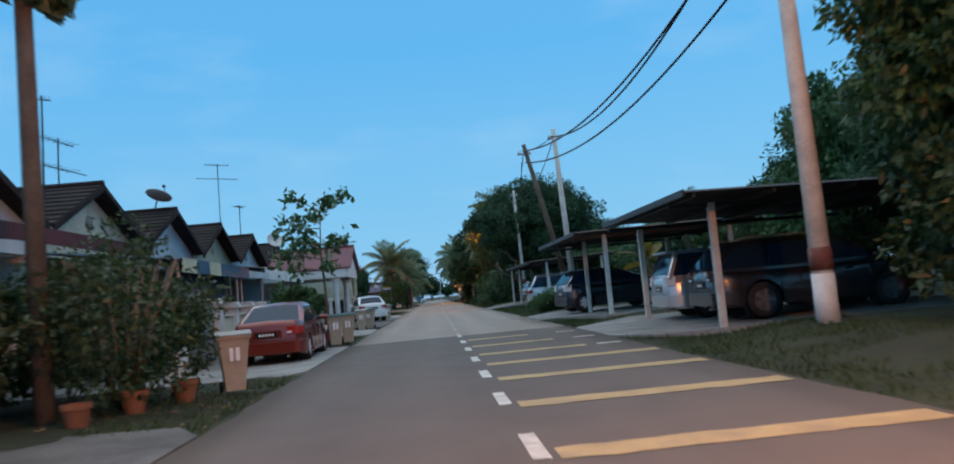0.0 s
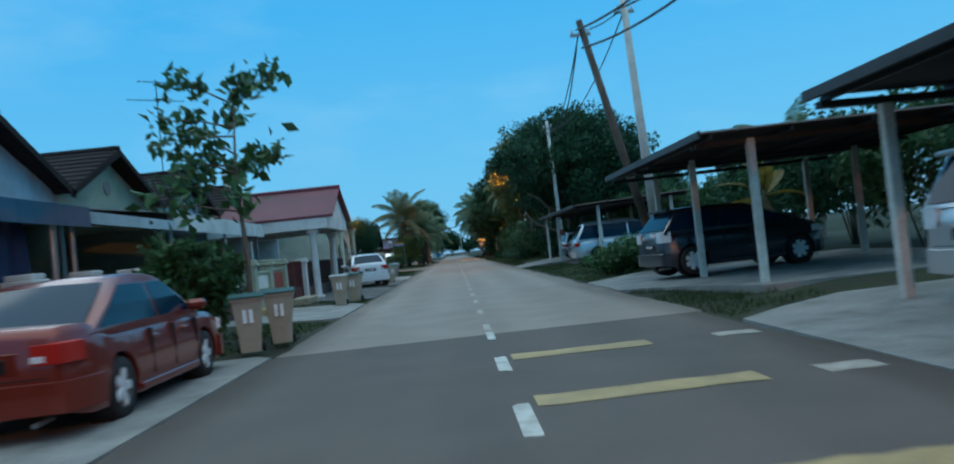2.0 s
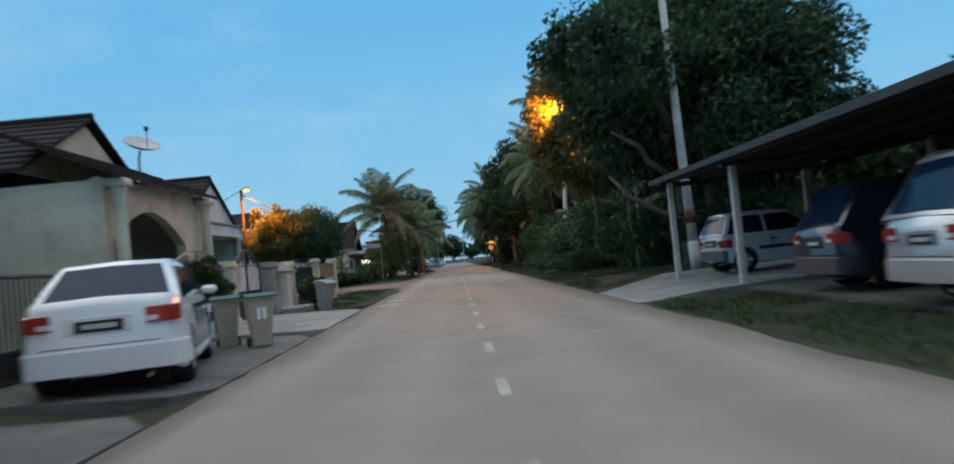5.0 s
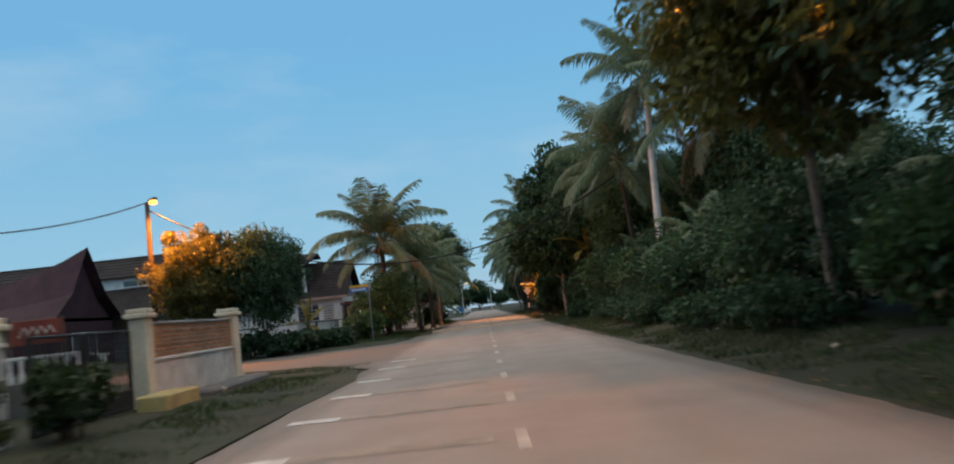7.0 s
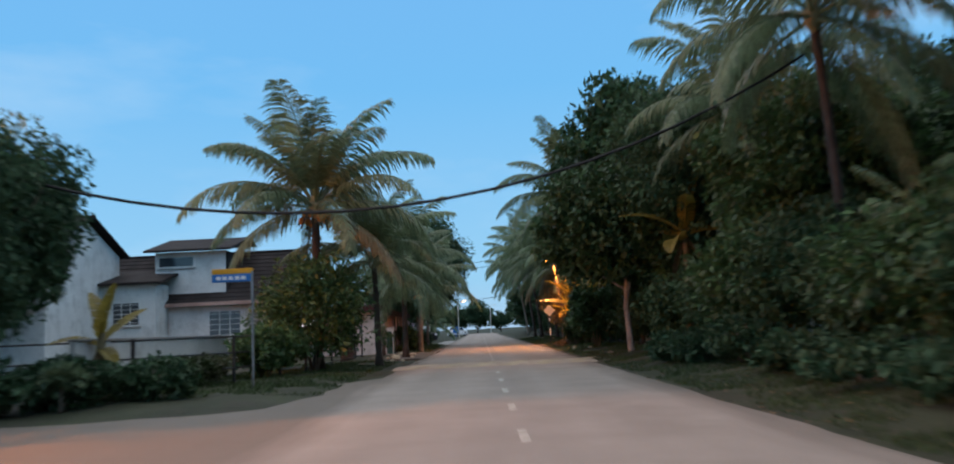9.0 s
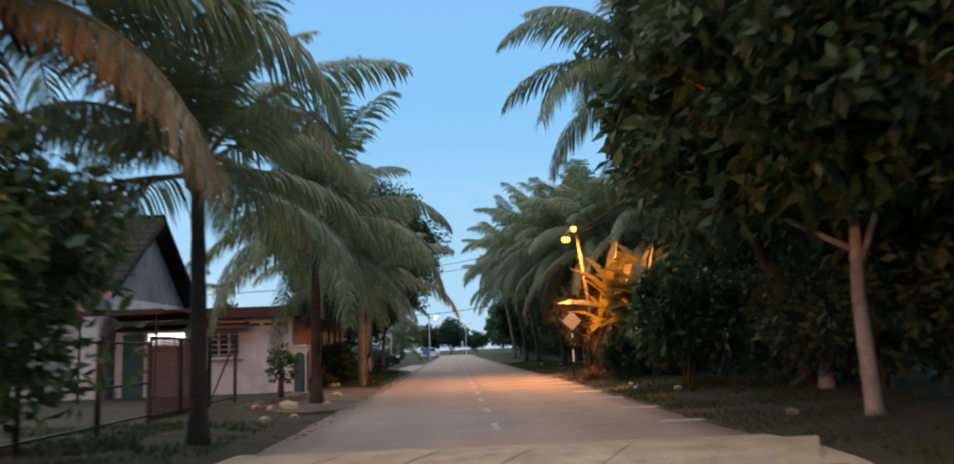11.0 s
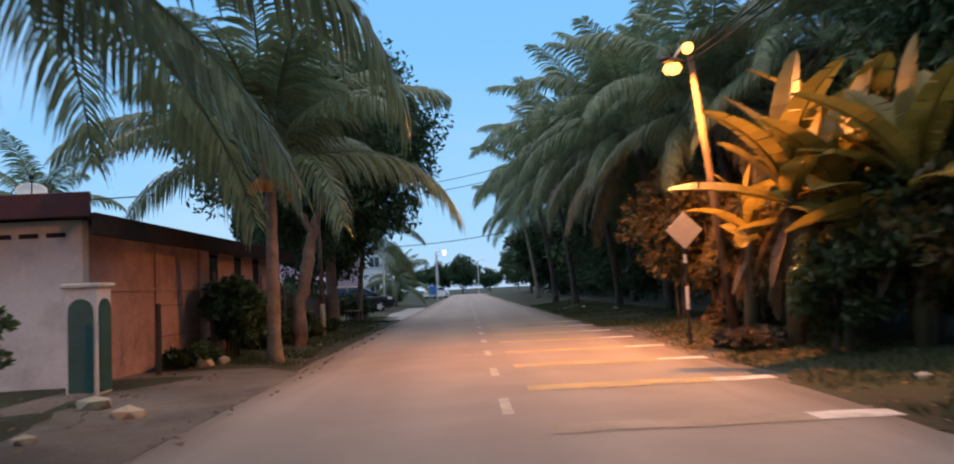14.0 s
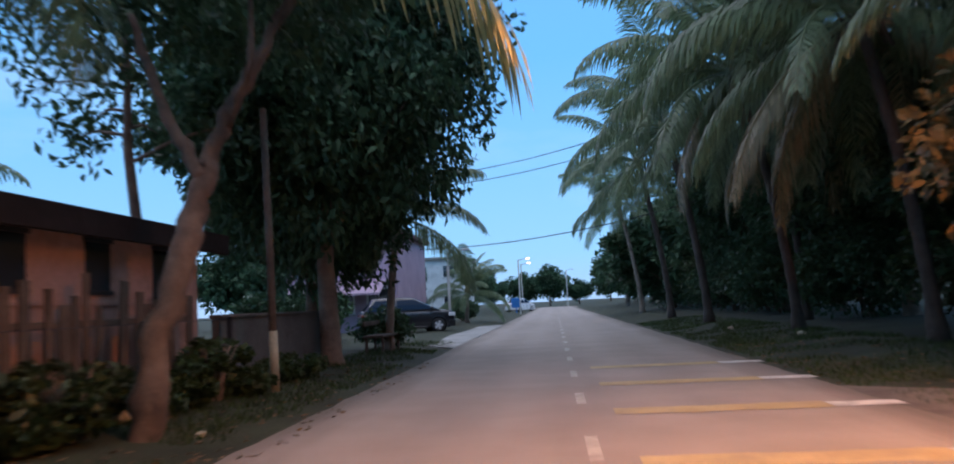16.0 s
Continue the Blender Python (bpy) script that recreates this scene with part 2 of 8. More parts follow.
BARK = material("grey_brown_bark", (0.16, 0.12, 0.09), 0.95, 0.35, 14.0, 60, 0.8, stain=(0.2, 0.155, 0.115), stain_amount=0.5)
PALM_BARK = material("ringed_palm_bark", (0.20, 0.165, 0.13), 0.95, 0.3, 16.0, 60, 0.8, stain=(0.09, 0.075, 0.06))
DARK_BARK = material("dark_palm_bark", (0.06, 0.048, 0.04), 0.95, 0.3, 16.0, 60, 0.8)
WHITE_MARK = material("white_road_paint", (0.56, 0.55, 0.50), 0.7, 0.2, 14.0, 200, 0.3, stain=(0.25, 0.22, 0.19), stain_amount=0.85)
FADED_WHITE = material("worn_off_white_paint", (0.41, 0.37, 0.32), 0.8, 0.2, 14.0, 200, 0.3, stain=(0.26, 0.225, 0.19), stain_amount=0.9)
STRONG_YELLOW = material("strong_yellow_road_paint", (0.40, 0.30, 0.14), 0.7, 0.18, 10.0, 200, 0.3, stain=(0.26, 0.2, 0.14), stain_amount=0.6)
FADED_YELLOW = material("worn_off_yellow_paint", (0.29, 0.243, 0.19), 0.8, 0.2, 8.0, 160, 0.3, stain=(0.2, 0.175, 0.15), stain_amount=1.0)
TARRED_POLE = material("dark_tarred_wood_pole", (0.045, 0.034, 0.026), 0.9, 0.3, 12.0, 100, 0.5, stain=(0.03, 0.022, 0.018))
OCHRE = material("ochre_painted_concrete", (0.42, 0.33, 0.14), 0.8, 0.2, 8.0, 120, 0.3, stain=(0.2, 0.17, 0.12), stain_amount=0.5)
# one dark brown for every recessed front wall, whatever the house's paint
PORCH_WALL = material("dark_brown_recessed_wall", (0.19, 0.17, 0.15), 0.85, 0.2, 5.0, 80, 0.2, stain=(0.1, 0.09, 0.08), stain_amount=0.5)
PALE_YELLOW = material("faded_yellow_paint", (0.36, 0.32, 0.22), 0.75, 0.2, 8.0, 120, 0.3, stain=(0.2, 0.17, 0.13), stain_amount=0.7)
RED_PAINT = material("red_paint", (0.24, 0.05, 0.035), 0.6, 0.2, 9.0, 80, 0.15, stain=(0.2, 0.06, 0.04))
BAND_RED = material("faded_red_band_paint", (0.13, 0.045, 0.035), 0.8, 0.25, 12, 80, 0.2, stain=(0.2, 0.15, 0.13), stain_amount=0.6)
RUBBER = material("tyre_rubber", (0.022, 0.022, 0.023), 0.85, 0.2, 20, 120, 0.2)
ALLOY = material("alloy_wheel", (0.72, 0.72, 0.73), 0.35, 0.1, 20, 80, 0.05, metal=0.15)
BLACK_TRIM = material("black_plastic_trim", (0.02, 0.02, 0.022), 0.6, 0.15, 10, 90, 0.1)
GREY_TRIM = material("grey_plastic_bumper", (0.11, 0.115, 0.12), 0.65, 0.15, 10, 90, 0.1)
CAR_GLASS = material("dark_car_glass", (0.008, 0.022, 0.045), 0.07, 0.05, 3, 20, 0.0, spec=0.16)
RED_LAMP = material("red_lamp_lens", (0.36, 0.02, 0.015), 0.15, 0.1, 10, 40, 0.0, spec=0.8)
SMOKED_LAMP = material("smoked_lamp_lens", (0.05, 0.01, 0.012), 0.15, 0.1, 10, 40, 0.0, spec=0.8)
CLEAR_LAMP = material("clear_lamp_lens", (0.70, 0.72, 0.74), 0.1, 0.1, 10, 40, 0.0, spec=0.9)
PLATE_BLACK = material("black_number_plate", (0.012, 0.012, 0.012), 0.4, 0.1, 10, 40, 0.0)
PLATE_WHITE = material("white_plate_bars", (0.75, 0.75, 0.75), 0.5, 0.05, 10, 40, 0.0)
BIN_BEIGE = material("sun_bleached_beige_bin", (0.38, 0.32, 0.24), 0.6, 0.12, 6, 60, 0.15, stain=(0.2, 0.17, 0.13))
BIN_GREY = material("grey_bin_plastic", (0.30, 0.31, 0.30), 0.6, 0.12, 6, 60, 0.15, stain=(0.18, 0.17, 0.15))
BIN_LID = material("dark_green_bin_lid", (0.03, 0.085, 0.075), 0.5, 0.15, 6, 60, 0.1)
BLUE_TARP = material("navy_tarpaulin", (0.022, 0.03, 0.085), 0.6, 0.2, 6, 40, 0.2)
BLUE_STRIPE = material("blue_awning_sheet", (0.04, 0.10, 0.17), 0.55, 0.15, 6, 40, 0.15)
CREAM_STRIPE = material("cream_awning_sheet", (0.50, 0.52, 0.36), 0.55, 0.15, 6, 40, 0.15)
TERRACOTTA = material("terracotta_pot", (0.24, 0.10, 0.05), 0.8, 0.2, 10, 60, 0.2)
ROCK = material("pale_rubble", (0.42, 0.36, 0.26), 0.9, 0.25, 12, 70, 0.6, obj_vary=0.25, stain=(0.2, 0.16, 0.12))
GREEN_METAL = material("dark_green_shutter", (0.02, 0.10, 0.085), 0.5, 0.2, 8, 60, 0.15)
SIGN_BACK = material("grey_sign_metal", (0.42, 0.42, 0.41), 0.45, 0.12, 8, 60, 0.05, metal=0.4)
SIGN_BLUE = material("blue_sign_sheet", (0.02, 0.16, 0.45), 0.4, 0.1, 8, 60, 0.05)
SIGN_ORANGE = material("orange_sign_sheet", (0.75, 0.33, 0.02), 0.4, 0.1, 8, 60, 0.05)
INTERIOR = material("unlit_room", (0.03, 0.03, 0.032), 0.9, 0.2, 4, 40, 0.1)
WINDOW_GLASS = material("dark_window_glass", (0.03, 0.037, 0.045), 0.08, 0.05, 3, 20, 0.0, spec=0.8)
LIT_WINDOW = glowing("lit_window", (0.85, 0.92, 0.95), 2.2)
SODIUM_GLOW = glowing("sodium_bulb_glow", (1.0, 0.38, 0.06), 4.5)
FAR_GLOW = glowing("distant_lamp_glow", (1.0, 0.62, 0.28), 4)
LEAF_DARK = leafy("dark_mango_leaf", (0.045, 0.092, 0.045), 0.4, 0.25, 0.55, spec=0.2)
LEAF_MID = leafy("green_leaf", (0.062, 0.125, 0.046))
LEAF_BROAD = leafy("broad_leaf", (0.04, 0.088, 0.036), 0.4, 0.2, 0.5, spec=0.25)
LEAF_HEDGE = leafy("hedge_leaf", (0.042, 0.072, 0.026), stain=(0.07, 0.06, 0.03))
PALM_LEAF = leafy("palm_leaflet", (0.14, 0.195, 0.105), 0.35, 0.35, 0.38)
DEAD_LEAF = leafy("withered_banana_leaf", (0.12, 0.085, 0.05), 0.3, 0.2)
PALM_OLD = leafy("yellowing_palm_leaflet", (0.17, 0.145, 0.075), 0.35, 0.25)
LEAF_LIME = leafy("yellow_green_leaf", (0.13, 0.13, 0.035), 0.4, 0.35)
# these two leaf colours hold some of the street lamp's orange glow
LEAF_LAMPLIT = leafy("lamplit_shrub_leaf", (0.12, 0.09, 0.035), 0.4, 0.35)
BANANA_LEAF = leafy("lamp_warmed_banana_leaf", (0.2, 0.155, 0.03), 0.2, 0.4)
HUMP_PAINT = material("pale_worn_hump_paint", (0.36, 0.31, 0.24), 0.8, 0.2, 8.0, 200, 0.4, stain=(0.22, 0.185, 0.15), stain_amount=0.8)
DRY_DIRT = material("trodden_dirt", (0.13, 0.11, 0.09), 0.95, 0.3, 4.0, 160, 0.6, stain=(0.05, 0.042, 0.033), stain_amount=0.7)
LITTER_LEAF = leafy("dry_fallen_leaf", (0.16, 0.10, 0.05), 0.5, 0.1, 0.8)
GRASS_LEAF = leafy("grass_blade", (0.042, 0.07, 0.02), 0.5, 0.2, 0.8)
RACHIS = material("palm_rib", (0.16, 0.15, 0.07), 0.6, 0.2, 10, 40, 0.1)
COCONUT = material("orange_coconut", (0.42, 0.17, 0.035), 0.55, 0.2, 10, 40, 0.1)
CABLE = material("black_cable", (0.01, 0.01, 0.011), 0.6, 0.1, 10, 40, 0.0)


# ---- building tools ----


class Shape:
    """Vertices and faces gathered for one mesh."""

    def __init__(self):
        self.v, self.f = [], []

    def add(self, verts, faces):
        n = len(self.v)
        self.v += [tuple(map(float, p)) for p in verts]
        self.f += [tuple(n + i for i in face) for face in faces]
        return self

    def box(self, x0, y0, z0, x1, y1, z1, bevel=0.0, m=None):
        (x0, x1), (y0, y1), (z0, z1) = sorted((x0, x1)), sorted((y0, y1)), sorted((z0, z1))
        b = min(bevel, (x1 - x0) / 2.2, (y1 - y0) / 2.2, (z1 - z0) / 2.2)
        if b <= 0:
            pts = [(x, y, z) for z in (z0, z1) for y in (y0, y1) for x in (x0, x1)]
            faces = [(0, 2, 3, 1), (4, 5, 7, 6), (0, 1, 5, 4), (2, 6, 7, 3), (0, 4, 6, 2), (1, 3, 7, 5)]
        else:
            pts, key = [], {}
            lo, hi = (x0, y0, z0), (x1, y1, z1)
            for s in [(i, j, k) for i in (0, 1) for j in (0, 1) for k in (0, 1)]:
                for a in range(3):
                    p = [(hi if s[c] else lo)[c] if c == a else ((hi[c] - b) if s[c] else (lo[c] + b)) for c in range(3)]
                    key[s, a] = len(pts)
                    pts.append(p)
            faces = []
            for a in range(3):
                c, d = [q for q in range(3) if q != a]
                for e in (0, 1):
                    ring = []
                    for u, w in ((0, 0), (1, 0), (1, 1), (0, 1)):
                        s = [0, 0, 0]
                        s[a], s[c], s[d] = e, u, w
                        ring.append(key[tuple(s), a])
                    faces.append(tuple(ring))
                for u in (0, 1):
                    for w in (0, 1):
                        s, t = [0, 0, 0], [0, 0, 0]
                        s[c], s[d], t[c], t[d] = u, w, u, w
                        t[a] = 1
                        s, t = tuple(s), tuple(t)
                        faces.append((key[s, c], key[t, c], key[t, d], key[s, d]))
            faces += [tuple(key[s, a] for a in range(3)) for s in [(i, j, k) for i in (0, 1) for j in (0, 1) for k in (0, 1)]]
        if m is not None:
            pts = [m @ Vector(p) for p in pts]
        return self.add(pts, faces)

    def tube(self, pts, radii, seg=8, caps=True):
        pts = [Vector(p) for p in pts]
        if not hasattr(radii, "__len__"):
            radii = [radii] * len(pts)
        rings, n = [], len(pts)
        side = None
        for i, p in enumerate(pts):
            d = (pts[min(i + 1, n - 1)] - pts[max(i - 1, 0)]).normalized()
            if side is None:
                side = d.orthogonal().normalized()
            side = (side - d * side.dot(d)).normalized()
            up = d.cross(side)
            rings += [p + (side * math.cos(a) + up * math.sin(a)) * radii[i] for a in [2 * math.pi * k / seg for k in range(seg)]]
        faces = [(i * seg + k, i * seg + (k + 1) % seg, (i + 1) * seg + (k + 1) % seg, (i + 1) * seg + k) for i in range(n - 1) for k in range(seg)]
        if caps:
            faces += [tuple(reversed(range(seg))), tuple(range((n - 1) * seg, n * seg))]
        return self.add(rings, faces)

    def prism(self, outline, x0, x1, axis=0):
        """An outline of (u, w) pairs drawn out along an axis: 0 along x (u is y), 1 along y (u is x), 2 along z (w is y)."""
        n = len(outline)
        put = ((lambda u, w, d: (d, u, w)), (lambda u, w, d: (u, d, w)), (lambda u, w, d: (u, w, d)))[axis]
        pts = [put(u, w, x0) for u, w in outline] + [put(u, w, x1) for u, w in outline]
        faces = [tuple(range(n)), tuple(reversed(range(n, 2 * n)))] + [(i, (i + 1) % n, n + (i + 1) % n, n + i) for i in range(n)]
        return self.add(pts, faces)

    def lathe(self, profile, centre=(0, 0, 0), seg=14, m=None):
        c = Vector(centre)
        pts = [c + Vector((r * math.cos(a), r * math.sin(a), z)) for r, z in profile for a in [2 * math.pi * k / seg for k in range(seg)]]
        if m is not None:
            pts = [m @ p for p in pts]
        faces = [(i * seg + k, i * seg + (k + 1) % seg, (i + 1) * seg + (k + 1) % seg, (i + 1) * seg + k) for i in range(len(profile) - 1) for k in range(seg)]
        return self.add(pts, faces)

    def mesh(self, name, mat, smooth=False, tidy=True):
        me = bpy.data.meshes.new(name)
        me.from_pydata(self.v, [], self.f)
        if tidy:
            bm = bmesh.new()
            bm.from_mesh(me)
            bmesh.ops.recalc_face_normals(bm, faces=bm.faces)
            bm.to_mesh(me)
            bm.free()
        if mat:
            me.materials.append(mat)
        if smooth:
            me.polygons.foreach_set("use_smooth", [True] * len(me.polygons))
        me.update()
        return me


def part(name, shape, mat, parent, label="", smooth=False, m=None):
    """Links a shape (or a ready mesh) as one mesh object under a thing or a part."""
    me = shape.mesh(name, mat, smooth) if isinstance(shape, Shape) else shape
    ob = new(name, me)
    ob.parent = parent
    if m is not None:
        ob.matrix_basis = m
    if label:
        ob["label"] = label
    return ob


def thing(name, m, label, category, group="", kind=""):
    ob = new(name)
    ob.empty_display_size = 0.2
    ob.matrix_basis = m if isinstance(m, Matrix) else Matrix.Translation(m)
    return tagged(ob, label, category, group, kind)


def single(name, shape, mat, label, category="", group="", kind="", smooth=False, m=None):
    ob = new(name, shape.mesh(name, mat, smooth))
    if m is not None:
        ob.matrix_basis = m
    return tagged(ob, label, category, group, kind)


def smoothstep(a, b, x):
    t = min(1.0, max(0.0, (x - a) / (b - a)))
    return t * t * (3 - 2 * t)


def ground_z(x, y):
    """The height of the ground: level with the road, a little higher on both verges."""
    right = 0.22 * smoothstep(3.1, 5.6, x) + 0.5 * smoothstep(5.5, 14, x) * smoothstep(52, 60, y)
    for y0, y1 in ((6.9, 14.7), (16.7, 25.1), (37.1, 52.4)):
        if x > 0 and y0 - 0.6 < y < y1 + 0.6:
            right *= 1 - 0.85 * smoothstep(y0 - 0.5, y0 + 0.3, y) * (1 - smoothstep(y1 - 0.3, y1 + 0.5, y)) * smoothstep(3.3, 4.0, x)
    left = 0.12 * smoothstep(3.1, 5.0, -x)
    if x < 0 and 6.4 < y < 16.6:
        left *= 1 - smoothstep(6.4, 7.4, y) * (1 - smoothstep(15.6, 16.6, y))
    for y0, y1 in ((21.6, 27.2), (29.2, 53.2)):
        if x < -3.2 and y0 < y < y1:
            left -= 0.09 * smoothstep(3.2, 3.7, -x) * smoothstep(y0, y0 + 0.9, y) * (1 - smoothstep(y1 - 0.9, y1, y))
    if x < 0 and 66.5 < y < 84:
        left *= 1 - smoothstep(66.5, 71, y) * (1 - smoothstep(80, 84, y))
    return -0.035 + right + left


def leaf_mesh(name, mat, centres, size, droop=0.35, outward=None, broad=0.42, gen=None):
    """Many small folded leaves at the given centres."""
    gen = gen or np.random.default_rng(3)
    c = np.asarray(centres, dtype=float)
    n = len(c)
    d = gen.normal(size=(n, 3))
    if outward is not None:
        d = d * 0.8 + outward
    d[:, 2] -= droop
    d /= np.linalg.norm(d, axis=1)[:, None] + 1e-9
    s = np.cross(d, gen.normal(size=(n, 3)))
    s /= np.linalg.norm(s, axis=1)[:, None] + 1e-9
    up = np.cross(s, d)
    ln = (size * gen.uniform(0.6, 1.35, n))[:, None]
    w = ln * broad
    a = c - d * ln * 0.5
    b = c + s * w * 0.5 + up * w * 0.18
    e = c + d * ln * 0.5 - up * w * 0.25
    f = c - s * w * 0.5 + up * w * 0.18
    verts = np.stack([a, b, e, f], axis=1).reshape(-1, 3)
    me = bpy.data.meshes.new(name)
    me.vertices.add(4 * n)
    me.vertices.foreach_set("co", verts.ravel())
    me.loops.add(4 * n)
    me.loops.foreach_set("vertex_index", np.arange(4 * n))
    me.polygons.add(n)
    me.polygons.foreach_set("loop_start", np.arange(0, 4 * n, 4))
    me.update(calc_edges=True)
    me.materials.append(mat)
    return me


def crown_points(gen, centre, radii, clumps, per, clump_r, flat=0.85):
    """Leaf centres in clumps spread over an uneven crown, with the way out from each clump."""
    centre, radii = np.array(centre, float), np.array(radii, float)
    pts, outs = [], []
    for _ in range(clumps):
        d = gen.normal(size=3)
        d[2] = d[2] * 0.8 + 0.15
        d /= np.linalg.norm(d)
        r = gen.uniform(0.45, 1.0) ** 0.6
        c = centre + d * radii * r * gen.uniform(0.85, 1.1)
        k = clump_r * gen.uniform(0.55, 1.3)
        q = gen.normal(size=(per, 3))
        q /= np.linalg.norm(q, axis=1)[:, None]
        q *= (gen.uniform(0.25, 1.0, per) ** 0.5)[:, None] * k
        q[:, 2] *= flat
        pts.append(c + q)
        outs.append(q / k * 0.7 + d * 0.5)
    return np.concatenate(pts), np.concatenate(outs)


# ---- trees and plants ----
def tree_mesh_parts(seed, height, spread, crown_low, leaf_mat, leaf_size, clumps, per, trunk_r=0.2, forks=5, lean=(0, 0), bark=None):
    """The meshes of a broadleaf tree: a tapered trunk with limbs, and a crown of leaves."""
    gen = np.random.default_rng(seed)
    wood = Shape()
    base_h = crown_low + 0.25 * (height - crown_low)
    top = Vector((lean[0], lean[1], base_h))
    bend = Vector((gen.normal() * 0.12, gen.normal() * 0.12, 0))
    wood.tube([(0, 0, -0.15), (bend.x * 0.3, bend.y * 0.3, 0.15), Vector((lean[0] * 0.5, lean[1] * 0.5, base_h * 0.5)) + bend, top], [trunk_r * 1.5, trunk_r * 1.1, trunk_r * 0.85, trunk_r * 0.62], 9)
    mid = (crown_low + height) / 2
    for k in range(forks):
        a = 2 * math.pi * (k + gen.uniform(-0.3, 0.3)) / forks
        start = Vector((lean[0], lean[1], 0)) * 0.75 + Vector((0, 0, base_h * gen.uniform(0.62, 0.98)))
        end = Vector((lean[0] + math.cos(a) * spread * 0.68, lean[1] + math.sin(a) * spread * 0.68, mid + gen.uniform(-0.2, 0.3) * (height - crown_low)))
        knee = start.lerp(end, 0.5) + Vector((gen.normal() * 0.2, gen.normal() * 0.2, -0.15 * spread * gen.uniform(0, 0.7)))
        wood.tube([start, knee, end], [trunk_r * 0.5, trunk_r * 0.32, trunk_r * 0.08], 6)
        twig = knee.lerp(end, 0.5) + Vector((gen.normal() * 0.8, gen.normal() * 0.8, gen.uniform(0.2, 1.0)))
        wood.tube([knee, knee.lerp(twig, 0.5) + Vector((0, 0, 0.1)), twig], [trunk_r * 0.26, trunk_r * 0.16, trunk_r * 0.05], 5)
    pts, outs = crown_points(gen, (lean[0], lean[1], mid), (spread, spread, (height - crown_low) / 2), clumps, per, spread * 0.23)
    # the shaded heart of the crown is packed with more leaves
    n = int(len(pts) * 0.16)
    q = gen.normal(size=(n, 3))
    q *= (gen.random(n) ** 0.4 / np.linalg.norm(q, axis=1))[:, None]
    heart = np.array((lean[0], lean[1], mid)) + q * np.array((spread, spread, (height - crown_low) / 2)) * 0.74
    pts, outs = np.concatenate([pts, heart]), np.concatenate([outs, q])
    sizes = np.concatenate([np.full(len(pts) - n, leaf_size), np.full(n, leaf_size * 1.9)])
    return wood.mesh("trunk", bark or BARK, True), leaf_mesh("crown", leaf_mat, pts, sizes, 0.4, outs, 0.42, gen)


TREE_KINDS = {}


def tree(kind, x, y, turn=0, scale=1.0, tall=1.0, label="", group="", category="tree"):
    wood, crown = TREE_KINDS[kind]
    t = thing("tree", Matrix.Translation((x, y, ground_z(x, y))) @ Matrix.Rotation(radians(turn), 4, "Z") @ Matrix.Diagonal((scale, scale, scale * tall, 1)), label, category, group)
    part("trunk", wood, None, t)
    part("crown", crown, None, t)
    return t


def bush(x, y, rx, ry, h, leaf_mat, leaf_size, clumps, per, seed, label, category="bush", stems=5, z=None, low=0.15):
    gen = np.random.default_rng(seed)
    z = ground_z(x, y) if z is None else z
    t = thing("bush", (x, y, z), label, category)
    wood = Shape()
    for _ in range(stems):
        a, r = gen.uniform(0, 6.28), gen.uniform(0.3, 0.9)
        wood.tube([(math.cos(a) * 0.1, math.sin(a) * 0.1, -0.1), (math.cos(a) * rx * r * 0.4, math.sin(a) * ry * r * 0.4, h * 0.45), (math.cos(a) * rx * r * 0.8, math.sin(a) * ry * r * 0.8, h * 0.85)], [0.03, 0.022, 0.008], 5)
    part("stem", wood, BARK, t, smooth=True)
    pts, outs = crown_points(gen, (0, 0, h * (0.5 + low / 2)), (rx, ry, h * (0.5 - low / 2)), clumps, per, min(rx, ry, h) * 0.38)
    pts[:, 2] = np.maximum(pts[:, 2], 0.03)
    part("foliage", leaf_mesh("foliage", leaf_mat, pts, leaf_size, 0.2, outs, 0.45, gen), None, t)
    return t


